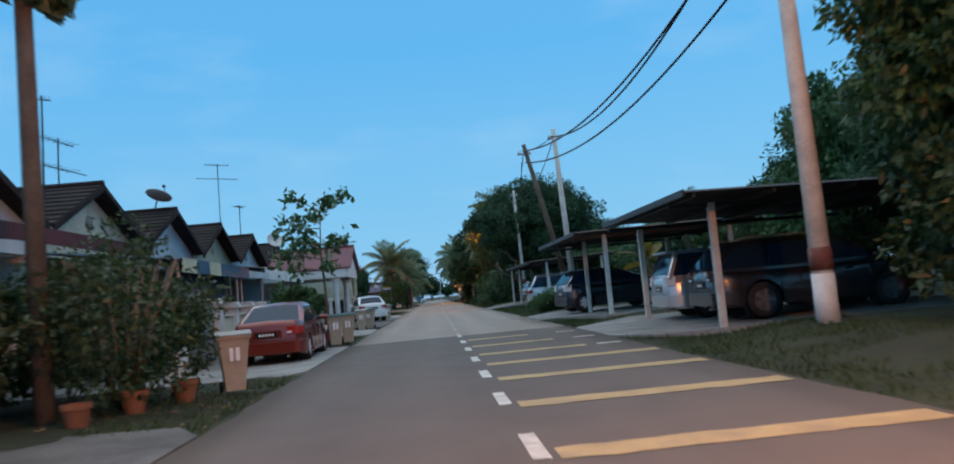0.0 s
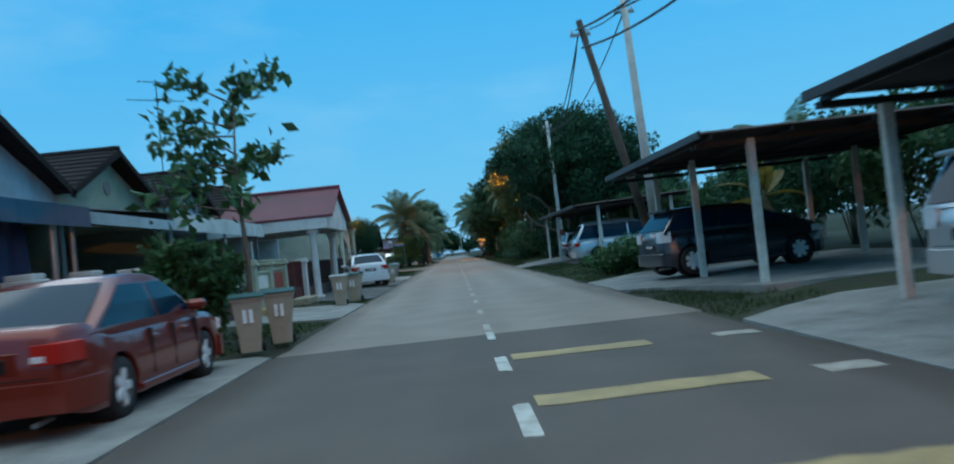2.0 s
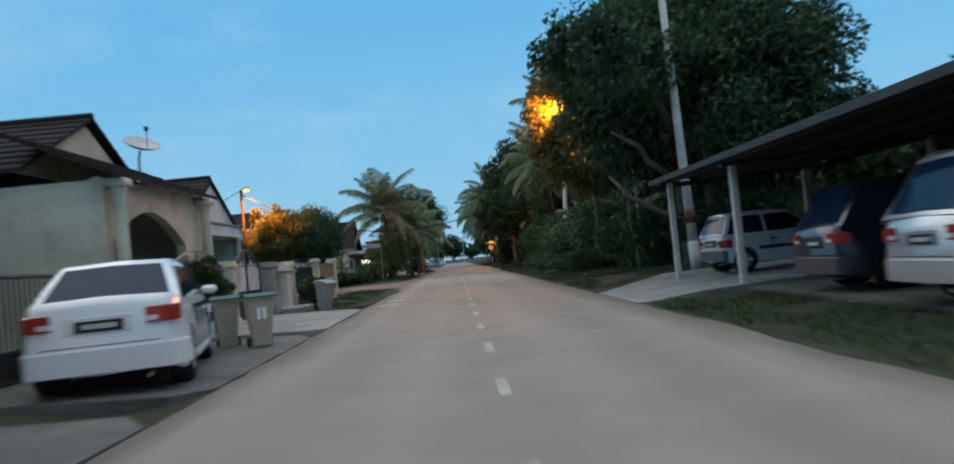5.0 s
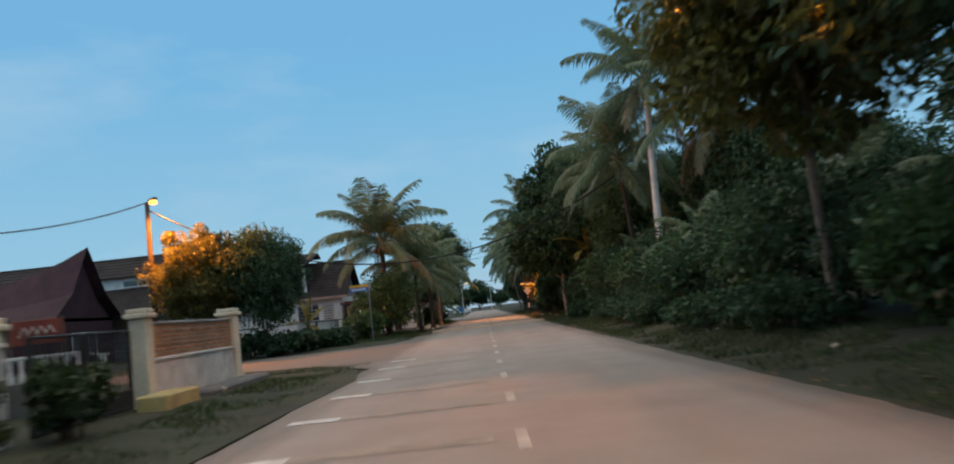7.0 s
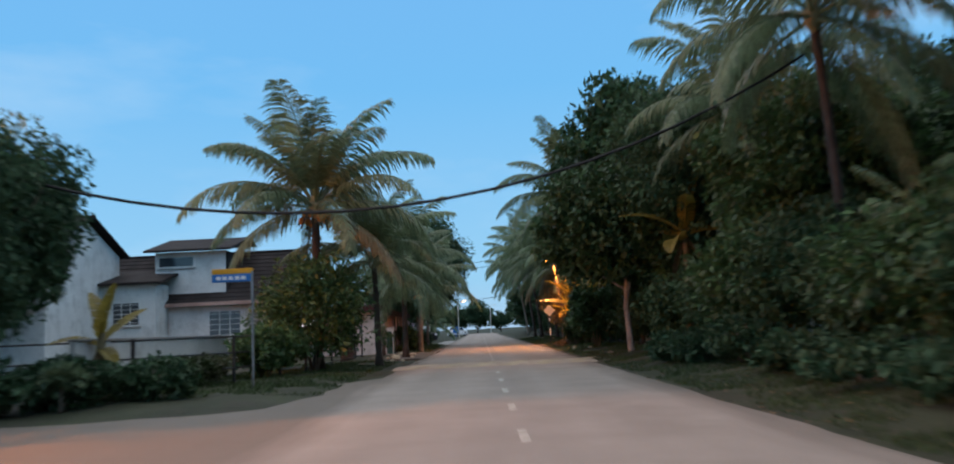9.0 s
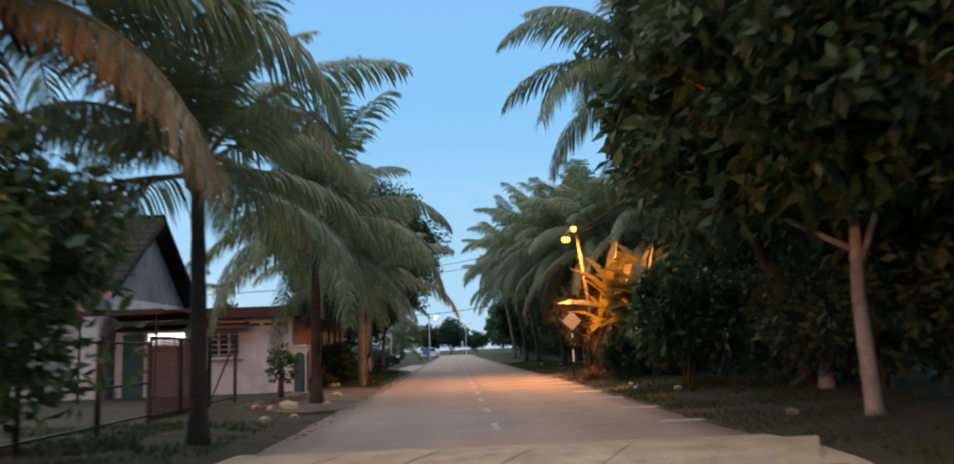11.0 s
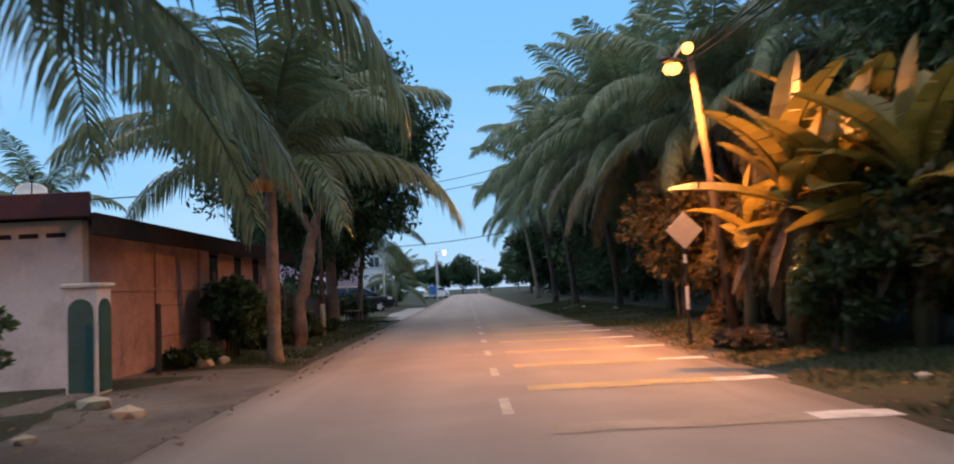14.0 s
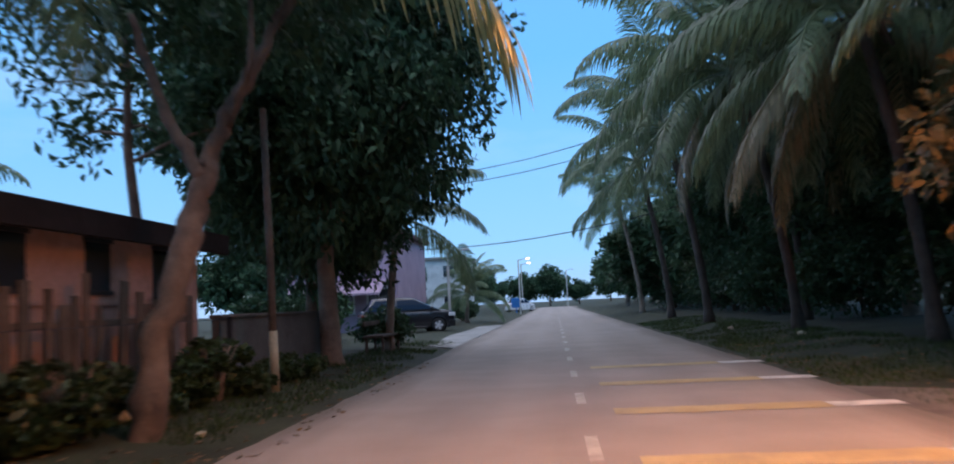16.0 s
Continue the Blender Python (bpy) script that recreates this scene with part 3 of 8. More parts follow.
def frond_mesh(seed, rise, bend, length=3.1, leaflet=0.8, mat=None, count=64, limp=1.0):
    """One palm frond that leaves the crown along +x at an angle of rise degrees: the rib bows under its weight, and its leaflets hang in two curtains."""
    gen = np.random.default_rng(seed)
    s = Shape()
    pts, n = [Vector((0, 0, 0))], 12
    sway = gen.uniform(-0.12, 0.12)
    for i in range(n):
        u = (i + 0.5) / n
        a = radians(max(-84, rise - bend * u ** 1.5))
        pts.append(pts[-1] + Vector((math.cos(a), sway * u, math.sin(a))) * length / n)
    s.tube(pts, [0.038 * (1 - 0.88 * i / n) for i in range(n + 1)], 5)
    for k in range(count):
        u = 0.16 + 0.83 * (k + gen.uniform(-0.3, 0.3)) / count
        i = min(n - 1, int(u * n))
        p = pts[i].lerp(pts[i + 1], u * n - i)
        along = (pts[i + 1] - pts[i]).normalized()
        ln = leaflet * (math.sin(math.pi * min(1, 0.2 + 0.74 * u)) ** 0.7) * gen.uniform(0.75, 1.12)
        for side in (-1, 1):
            out = Vector((0, side, 0))
            d = (along * (0.5 + 0.35 * u) + out * 0.85 + Vector((0, 0, 0.12 + gen.normal() * 0.1))).normalized()
            w = 0.016 + 0.011 * gen.random()
            q, last = p.copy(), [p - along * w * 0.5, p + along * w * 0.5]
            for j, wide in ((1, 1.0), (2, 0.85), (3, 0.0)):
                d = (d + Vector((0, 0, -limp * (0.34 if j == 1 else 0.7 if j == 2 else 0.9) * gen.uniform(0.8, 1.2)))).normalized()
                q = q + d * ln / 3
                now = [q - along * w * wide, q + along * w * wide] if wide else [q]
                s.add(last + now, [(0, 1, 3, 2)] if wide else [(0, 1, 2)])
                last = now
    return s.mesh("frond", mat or PALM_LEAF, False, False)


FROND_RISES = (80, 58, 36, 14, -8, -30)
FRONDS = {}


def palm(x, y, height, top=(0, 0), fronds=17, length=3.0, seed=1, label="", bark=None, thick=0.15, nuts=0, dead=0, turn=0, z=None, group="", low=10):
    """A coconut palm: ringed leaning trunk, arching fronds and, where it bears, nuts."""
    gen = np.random.default_rng(seed)
    z = ground_z(x, y) if z is None else z
    t = thing("palm", (x, y, z), label, "palm tree", group)
    tr = Shape()
    n = max(8, int(height / 0.28))
    pts, radii = [], []
    for i in range(n + 1):
        u = i / n
        pts.append((top[0] * u ** 1.5, top[1] * u ** 1.5, -0.1 + (height + 0.1) * u))
        radii.append(thick * (1.5 - 0.9 * min(1, u * 6) if u < 0.12 else 0.95 - 0.25 * u) * (1.05 if i % 2 else 0.95))
    tr.tube(pts, radii, 9)
    part("trunk", tr, bark or PALM_BARK, t, smooth=True)
    crown = Vector((top[0], top[1], height))
    sheath = Shape()
    sheath.lathe([(0.02, -0.35), (thick * 1.25, -0.2), (thick * 1.5, 0.05), (thick * 0.9, 0.35), (0.03, 0.6)], crown, 9)
    part("sheath", sheath, RACHIS, t, smooth=True)
    for k in range(fronds):
        u = k / max(1, fronds - 1)
        az = k * 137.5 + gen.uniform(-12, 12) + turn
        rise = 84 - (84 + low) * u ** 1.35 + gen.uniform(-7, 7)
        near = min(range(len(FROND_RISES)), key=lambda q: abs(FROND_RISES[q] - rise))
        sc = length / 3.0 * gen.uniform(0.88, 1.12) * (0.85 if u < 0.08 else 1)
        m = Matrix.Translation(crown + Vector((0, 0, 0.15 - 0.2 * u))) @ Matrix.Rotation(radians(az), 4, "Z") @ Matrix.Rotation(radians((FROND_RISES[near] - rise) * 0.6), 4, "Y") @ Matrix.Rotation(radians(gen.uniform(-10, 10)), 4, "X") @ Matrix.Diagonal((sc, sc, sc, 1))
        old = k >= fronds - dead
        part("frond", FRONDS["old", k % 2] if old else FRONDS[near, k % 2], None, t, "yellowing drooping frond" if old else "", m=m)
    if dead:
        for k in range(8):
            a = k * 0.8 + gen.uniform(-0.2, 0.2)
            out = Vector((math.cos(a), math.sin(a), 0))
            part("old_stalk", Shape().tube([crown + Vector((0, 0, -0.05)), crown + out * 0.3 + Vector((0, 0, -0.1)), crown + out * (0.42 + 0.12 * (k % 3)) + Vector((0, 0, -0.55 - 0.15 * (k % 2)))], [0.08, 0.055, 0.03], 6), DARK_BARK, t, "withered brown stalk", True)
    if nuts:
        for k in range(nuts):
            a, r = gen.uniform(0, 6.28), thick * 1.5 + gen.uniform(0, 0.2)
            nut = Shape()
            nut.lathe([(0.01, -0.115), (0.06, -0.09), (0.092, 0.0), (0.07, 0.08), (0.01, 0.115)], crown + Vector((math.cos(a) * r, math.sin(a) * r, -0.18 - gen.uniform(0, 0.36))), 9)
            part("coconut", nut, COCONUT, t, "ripe orange coconut", True)
    return t


def banana_leaf_mesh(seed, length, width, bend, tear=0.0, mat=None):
    gen = np.random.default_rng(seed)
    s = Shape()
    n = 12
    rows = []
    for i in range(n + 1):
        u = i / n
        x, z = length * (u - 0.1 * bend * u * u), length * (0.15 * u - 0.5 * bend * u * u)
        w = width * 0.5 * math.sin(math.pi * min(1.0, 0.06 + 0.93 * u)) ** 0.55
        rows.append([(x, -w, z + w * 0.22), (x, 0, z - 0.01), (x, w, z + w * 0.22)])
    for i in range(n):
        for j in (0, 1):
            a, b, c, d = rows[i][j], rows[i][j + 1], rows[i + 1][j + 1], rows[i + 1][j]
            if tear and gen.random() < tear:
                d = tuple(np.array(d) * 0.75 + np.array(a) * 0.25) if j == 0 else d
                c = tuple(np.array(c) * 0.75 + np.array(b) * 0.25) if j == 1 else c
            s.add([a, b, c, d], [(0, 1, 2, 3)])
    s.tube([(0, 0, 0)] + [r[1] for r in rows[1:]], [0.035 * (1 - 0.85 * i / n) for i in range(n + 1)], 5)
    return s.mesh("leaf", mat or BANANA_LEAF, True)


def banana(x, y, h, leaves, seed, label, spread=1.0, z=None, dry=7):
    gen = np.random.default_rng(seed)
    t = thing("banana_plant", (x, y, ground_z(x, y) if z is None else z), label, "banana plant", "banana plants by the road")
    st = Shape()
    st.tube([(0, 0, -0.1), (0.05, 0.02, h * 0.5), (0.1, 0.0, h)], [0.14, 0.11, 0.07], 9)
    part("stem", st, PALE_STEM, t, smooth=True)
    for k in range(leaves):
        u = k / max(1, leaves - 1)
        m = Matrix.Translation((0.08, 0, h - 0.35 * u)) @ Matrix.Rotation(radians(k * 137.5 + gen.uniform(-20, 20)), 4, "Z") @ Matrix.Rotation(radians(-80 + 84 * u ** 1.1 + gen.uniform(-8, 8)), 4, "Y") @ Matrix.Rotation(radians(gen.uniform(-25, 25)), 4, "X")
        sc = spread * gen.uniform(0.8, 1.1)
        part("leaf", BANANA_LEAVES[k % 3], None, t, m=m @ Matrix.Diagonal((sc, sc, sc, 1)))
    for k in range(dry):
        sc = spread * gen.uniform(0.6, 0.85)
        m = Matrix.Translation((0.07, 0, h - 0.3 - 0.05 * k)) @ Matrix.Rotation(k * 2.4, 4, "Z") @ Matrix.Rotation(radians(64 + gen.uniform(-10, 10)), 4, "Y") @ Matrix.Diagonal((sc, sc, sc, 1))
        part("withered_leaf", DRY_BANANA, None, t, "withered brown leaf", m=m)
    return t


PALE_STEM = material("banana_stem", (0.12, 0.10, 0.05), 0.7, 0.25, 12, 50, 0.2)
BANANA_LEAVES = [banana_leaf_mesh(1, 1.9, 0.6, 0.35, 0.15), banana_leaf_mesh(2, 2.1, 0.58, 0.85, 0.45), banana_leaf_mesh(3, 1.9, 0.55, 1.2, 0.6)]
DRY_BANANA = banana_leaf_mesh(4, 1.7, 0.4, 0.3, 0.5, DEAD_LEAF)
for k in (0, 1):
    for i, rise in enumerate(FROND_RISES):
        FRONDS[i, k] = frond_mesh(11 + 2 * i + k, rise, (52, 70, 86, 84, 68, 48)[i] + 10 * k, 3.15, 0.78 + 0.06 * k, limp=(0.55, 0.8, 1.0, 1.1, 1.2, 1.3)[i])
    FRONDS["old", k] = frond_mesh(31 + k, -22 - 14 * k, 58, 2.9, 0.8, PALM_OLD, 56, 1.5)
TREE_KINDS["mango"] = tree_mesh_parts(21, 9.6, 4.6, 2.2, LEAF_DARK, 0.25, 290, 165, 0.28, 6)
TREE_KINDS["mango_b"] = tree_mesh_parts(22, 8.0, 3.8, 1.6, LEAF_DARK, 0.26, 210, 120, 0.22, 6)
TREE_KINDS["green"] = tree_mesh_parts(23, 7.0, 2.9, 2.0, LEAF_MID, 0.23, 150, 150, 0.15, 5)
TREE_KINDS["lime"] = tree_mesh_parts(26, 7.0, 2.9, 1.8, LEAF_LIME, 0.21, 150, 170, 0.15, 5)
TREE_KINDS["canopy"] = tree_mesh_parts(28, 9.8, 4.0, 3.3, LEAF_DARK, 0.26, 230, 150, 0.22, 7)
TREE_KINDS["high"] = tree_mesh_parts(27, 9.4, 2.6, 3.25, LEAF_LIME, 0.22, 170, 150, 0.09, 6)
TREE_KINDS["broad"] = tree_mesh_parts(24, 8.2, 3.4, 2.1, LEAF_BROAD, 0.36, 130, 130, 0.12, 5, bark=PALE_BARK)
TREE_KINDS["far"] = tree_mesh_parts(25, 8.0, 4.0, 1.0, LEAF_DARK, 0.55, 90, 60, 0.2, 4)


# ---- ground and road ----
def ground_mesh():
    xs = [-1500, -400, -150, -60, -30, -18, -12, -9, -7.5, -6.5, -5.8, -5.2, -4.7, -4.2, -3.8, -3.4, -3.1, -2.8, 0, 2.8, 3.1, 3.4, 3.8, 4.2, 4.7, 5.2, 5.8, 6.5, 7.5, 9, 12, 18, 30, 60, 150, 400, 1500]
    ys = [-1500, -400, -100, -30] + [-12 + 0.8 * k for k in range(188)] + [140 + 5 * k for k in range(20)] + [260, 400, 1500]
    s = Shape()
    pts = []
    for y in ys:
        for x in xs:
            rough = 0.05 * noise.noise((x * 0.9, y * 0.9, 0)) if 3.0 < abs(x) < 20 and not (3.4 < x < 10.5 and (6.5 < y < 53)) else 0
            pts.append((x, y, ground_z(x, y) + rough))
    n = len(xs)
    s.add(pts, [(j * n + i, j * n + i + 1, (j + 1) * n + i + 1, (j + 1) * n + i) for j in range(len(ys) - 1) for i in range(n - 1)])
    return single("ground", s, GROUND, "rough grass and bare dirt verges along the lane", "ground", kind="structure", smooth=True)


ground_mesh()


def ragged_strip(name, mat, x0, x1, y0, y1, z0, z1, label, category, step=0.4, rag=0.07, seed=1, crown=0.0):
    """A slab along the road with broken edges."""
    n = max(2, int((y1 - y0) / step))
    s = Shape()
    fr = [0, 0.008, 0.25, 0.5, 0.75, 0.992, 1]
    pts = []
    for i in range(n + 1):
        y = y0 + (y1 - y0) * i / n
        a, b = [e + rag * (1.6 * noise.noise((y * 0.33, e, seed)) + 0.9 * noise.noise((y * 1.4, e, seed + 5.0))) for e in (x0, x1)]
        for k, f in enumerate(fr):
            pts.append((a + (b - a) * f, y, (z0 if k in (0, 6) else z1) + crown * (1 - (2 * f - 1) ** 2)))
    m = len(fr)
    s.add(pts, [(j * m + i, j * m + i + 1, (j + 1) * m + i + 1, (j + 1) * m + i) for j in range(n) for i in range(m - 1)])
    return single(name, s, mat, label, category, kind="structure", smooth=False)


ragged_strip("road_old", OLD_ASPHALT, -3.02, 2.98, -60, 15.2, -0.05, 0.0, "dark worn asphalt lane with faded markings", "road", seed=2)
ragged_strip("road_pale", NEW_ASPHALT, -3.0, 3.0, 15.2, 250, -0.05, 0.004, "pale sandy worn asphalt lane", "road", seed=3)
# the side road that leaves to the west
side = Shape()
side.add([(-2.5, 67.0, 0.001), (-2.5, 90.5, 0.001), (-4.2, 87.5, 0.0), (-5.6, 84.9, -0.0), (-8.3, 82.0, -0.0), (-12, 79.6, -0.0), (-60, 77.6, 0.0), (-60, 72.2, 0.0), (-12, 73.4, 0.0), (-7.4, 72.3, 0.0), (-4.6, 70.4, 0.0), (-3.3, 68.2, 0.0)], [tuple(range(12))])
single("road_side", side, NEW_ASPHALT, "pale asphalt side road meeting the lane", "road", kind="structure")

# the cross street where the lane ends, and the paved mouth before the mauve house
cross = Shape()
cross.add([(-90, 243.0, 0.0), (-9, 243.5, 0.0), (-4.5, 240.0, 0.0), (-2.6, 232.0, 0.0), (2.6, 226.0, 0.0), (5.5, 236.0, 0.0), (12, 241.0, 0.0), (90, 243.0, 0.0), (90, 256, 0.0), (-90, 256, 0.0)], [tuple(range(10))])
single("road_cross", cross, NEW_ASPHALT, "pale asphalt cross street at the end of the lane", "road", kind="structure")

# speed hump of pale worn concrete
hump = Shape()
prof = [(93.35, -0.01), (93.7, 0.045), (94.3, 0.075), (94.9, 0.075), (95.5, 0.04), (95.95, -0.01)]
pts = []
for i in range(13):
    x = -3.15 + 6.3 * i / 12
    for y, z in prof:
        pts.append((x, y + 0.04 * math.sin(i * 2.3), z * (0.5 if i in (0, 12) else 1)))
hump.add(pts, [(i * 6 + k, i * 6 + k + 1, (i + 1) * 6 + k + 1, (i + 1) * 6 + k) for i in range(12) for k in range(5)])
single("speed_hump", hump, HUMP_PAINT, "low worn asphalt speed hump across the lane", "speed hump", kind="structure", smooth=True)


stripes = Shape()
for k in range(6):
    x0 = -2.9 + 1.02 * k
    pts = []
    for y, z in prof[:4]:
        sh = (y - 93.3) * 0.45
        pts += [(x0 + sh, y, z + 0.008), (x0 + sh + 0.42, y, z + 0.008)]
    stripes.add(pts, [(2 * i, 2 * i + 1, 2 * i + 3, 2 * i + 2) for i in range(3)])
single("hump_marking", stripes, PALE_YELLOW, "faded slanting yellow stripes on the speed hump", "road marking", kind="structure", smooth=True)


def mark(name, mat, x0, y0, x1, y1, z, label, category, group, seed):
    """A thin painted mark with chipped edges."""
    gen = np.random.default_rng(seed)
    n = max(3, int((x1 - x0) / 0.18)) if x1 - x0 > y1 - y0 else 3
    s = Shape()
    a, b = [], []
    for i in range(n + 1):
        x = x0 + (x1 - x0) * i / n
        a.append((x, y0 + gen.normal() * 0.018, z))
        b.append((x, y1 + gen.normal() * 0.018, z))
    s.add(a + b, [(i, i + 1, n + 2 + i, n + 1 + i) for i in range(n)])
    return single(name, s, mat, label, category, group, kind="structure")


for k, y in enumerate([-6.2, -3.75, -1.3, 1.15, 3.55, 5.75, 7.85, 10.25, 12.7]):
    if k > 5:
        mark("bar_end", FADED_WHITE, 2.3, y - 0.12, 2.75, y + 0.2, 0.006, "pale whitish end of a worn transverse bar", "road marking", "pale bar ends", 140 + k)
    mark("bar_marking", STRONG_YELLOW, 0.12, y - 0.16, 2.84 if k < 6 else (2.1, 1.85, 1.6)[k - 6], y + 0.24, 0.006, "worn yellow transverse bar painted across the lane", "road marking", "yellow bars on the road", 40 + k)
for k, y in enumerate([97.9, 100.55, 103.4, 105.95, 108.5, 111.0, 113.4, 115.9, 118.4, 121.0, 123.6]):
    mark("bar_marking", STRONG_YELLOW if y > 107 else FADED_YELLOW, 0.3, y - 0.2, 2.36, y + 0.22, 0.010, "worn yellow transverse bar painted across the lane", "road marking", "yellow bars on the road", 60 + k)
    mark("bar_end", WHITE_MARK if y > 104 else FADED_WHITE, 2.37, y - 0.15, 3.04, y + 0.17, 0.010, "pale whitish end of a worn transverse bar", "road marking", "pale bar ends", 160 + k)
for k, y in enumerate([53.6, 56.2, 58.75, 61.35, 63.85, 66.8, 69.25]):
    mark("bar_marking", FADED_YELLOW, -2.0, y - 0.14, -0.25, y + 0.16, 0.010, "faded yellow transverse bar at the junction", "road marking", "yellow bars on the road", 80 + k)
    mark("bar_end", WHITE_MARK, -2.62, y - 0.13, -2.02, y + 0.15, 0.010, "pale whitish end of a worn transverse bar", "road marking", "pale bar ends", 180 + k)
dashes = [1.75 + 2.65 * k for k in range(-4, 6)] + [16.2 + 3.07 * k for k in range(0, 25)] + [98.1 + 3.07 * k for k in range(0, 22)]
for k, y in enumerate(dashes):
    mark("lane_dash", FADED_WHITE if y > 15 else WHITE_MARK, -0.065 if y < 15 else -0.052, y - 0.5, 0.065 if y < 15 else 0.052, y + 0.5, 0.006 if y < 15 else 0.010, "short white centre-line dash, worn", "road marking", "white centre-line dashes", 100 + k)


def slab(name, mat, corners, label, thick=0.14, category="driveway"):
    """A concrete slab from its corner points, set into the ground."""
    s = Shape()
    n = len(corners)
    top = [tuple(c) for c in corners]
    low = [(x, y, z - thick) for x, y, z in corners]
    s.add(top + low, [tuple(range(n)), tuple(reversed(range(n, 2 * n)))] + [(i, n + i, n + (i + 1) % n, (i + 1) % n) for i in range(n)])
    return single(name, s, mat, label, category, kind="structure")


slab("driveway_1", CONCRETE, [(2.95, 9.6, 0.012), (3.0, 13.8, 0.012), (3.7, 14.3, 0.05), (4.6, 14.6, 0.12), (10.4, 14.8, 0.16), (10.4, 6.8, 0.16), (4.6, 7.2, 0.12), (3.6, 8.2, 0.045)], "broad grey concrete apron of a carport")
slab("driveway_2", CONCRETE, [(3.0, 20.9, 0.012), (3.02, 25.0, 0.012), (4.4, 25.2, 0.13), (10, 25.2, 0.17), (10, 16.6, 0.17), (4.5, 16.9, 0.13), (4.0, 19.0, 0.085), (3.5, 20.2, 0.04)], "pale concrete apron sloping up to a carport")
slab("driveway_3", CONCRETE, [(3.1, 45.2, 0.02), (3.1, 49.4, 0.03), (5.2, 51.8, 0.22), (10, 52.6, 0.26), (10, 46.5, 0.16), (6.0, 46.2, 0.14), (4.3, 45.7, 0.09)], "pale concrete apron under a rusty carport")
slab("driveway_14", DRY_DIRT, [(5.2, 37.0, 0.06), (10, 37.0, 0.1), (10, 46.4, 0.1), (5.2, 46.0, 0.06)], "bare trodden dirt floor under a rusty carport", 0.1)
slab("driveway_edge", CONCRETE, [(2.94, 45.2, 0.022), (2.94, 49.3, 0.022), (3.12, 49.3, 0.034), (3.12, 45.2, 0.034)], "pale worn concrete strip at the road edge", 0.1)
for k, (y0, y1, mat) in enumerate([(-6, 1.8, DARK_CONCRETE), (7.6, 15.8, CONCRETE), (21.6, 27.2, CONCRETE), (29.2, 38.0, DARK_CONCRETE), (39.0, 45.6, DARK_CONCRETE), (46.4, 53.2, CONCRETE)]):
    za, zb, zc = (-0.012, -0.02, -0.01) if k == 1 else (0.03, 0.11, 0.13)
    slab("driveway_%d" % (k + 4), mat, [(-3.02, y0 + 0.5, 0.003), (-3.35, y0, za), (-6.0, y0 + 0.2, zb), (-11.4, y0 + 0.2, zc), (-11.4, y1 - 0.2, zc), (-6.0, y1 - 0.2, zb), (-3.35, y1, za), (-3.02, y1 - 0.5, 0.003)], "worn concrete driveway in front of a terrace house")
slab("driveway_13", CONCRETE, [(-2.94, 131.5, 0.012), (-2.94, 151.5, 0.012), (-4.6, 150.0, 0.03), (-9.5, 149.0, 0.06), (-14.0, 143.6, 0.06), (-14.0, 135.5, 0.06), (-5.2, 134.6, 0.035)], "pale paved mouth of a yard before the mauve house", 0.1)
slab("driveway_12", DRY_DIRT, [(-2.85, 102.8, 0.008), (-2.85, 111.6, 0.008), (-3.6, 112.4, 0.035), (-5.35, 111.8, 0.09), (-5.35, 103.4, 0.09), (-3.8, 102.2, 0.035)], "trodden pale dirt apron before the salmon wall", 0.1)
slab("dirt_verge", DRY_DIRT, [(2.9, 106.0, -0.035), (3.6, 107.6, -0.03), (4.7, 109.6, 0.07), (5.6, 112.5, 0.16), (4.9, 116.5, 0.11), (3.9, 119.0, 0.03), (2.9, 120.0, 0.0)], "bare dirt verge strewn with dry leaves under the lamp", 0.1, "verge")
# corner island at the junction, with a low kerb
isl = Shape()
ring = [(-3.05, 54.5), (-2.95, 60), (-2.75, 64.5), (-3.2, 67.6), (-4.6, 70.0), (-7.5, 71.9), (-12, 72.9), (-12, 68.2), (-6.2, 68.0), (-5.0, 62), (-4.9, 54.5)]
isl.prism(ring, -0.05, 0.014, 2)
single("grass_island", isl, GROUND, "low grassy corner strip beside the junction", "verge", kind="structure")

# ---- overhead poles and lines ----
def pole(name, base, top, r0, r1, mat, label, bands=(), seg=12):
    t = thing(name, base, label, "utility pole", "utility poles")
    s = Shape()
    b, e = Vector((0, 0, -0.2)), Vector(top) - Vector(base)
    s.tube([b, b.lerp(e, 0.5), e], [r0, (r0 + r1) / 2, r1], seg)
    part("shaft", s, mat, t, smooth=True)
    for z0, z1, m2 in bands:
        q = Shape()
        u0, u1 = z0 / e.z, z1 / e.z
        q.tube([b.lerp(e, u0 + 0.02), b.lerp(e, u1 + 0.02)], [r0 * 1.03 + 0.006, r0 * 1.0 + 0.006], seg)
        part("painted_band", q, m2, t, smooth=True)
    cap = Shape()
    cap.box(-0.28, -0.04, -0.08, 0.28, 0.04, 0.0, 0.01, Matrix.Translation(e + Vector((0, 0, -0.35))))
    part("crossarm", cap, STEEL, t)
    for dx in (-0.22, 0.0, 0.22):
        i = Shape()
        i.lathe([(0.01, 0), (0.035, 0.01), (0.025, 0.05), (0.04, 0.08), (0.01, 0.12)], e + Vector((dx, 0, -0.35)), 8)
        part("insulator", i, WHITE_PAINT, t, smooth=True)
    return t


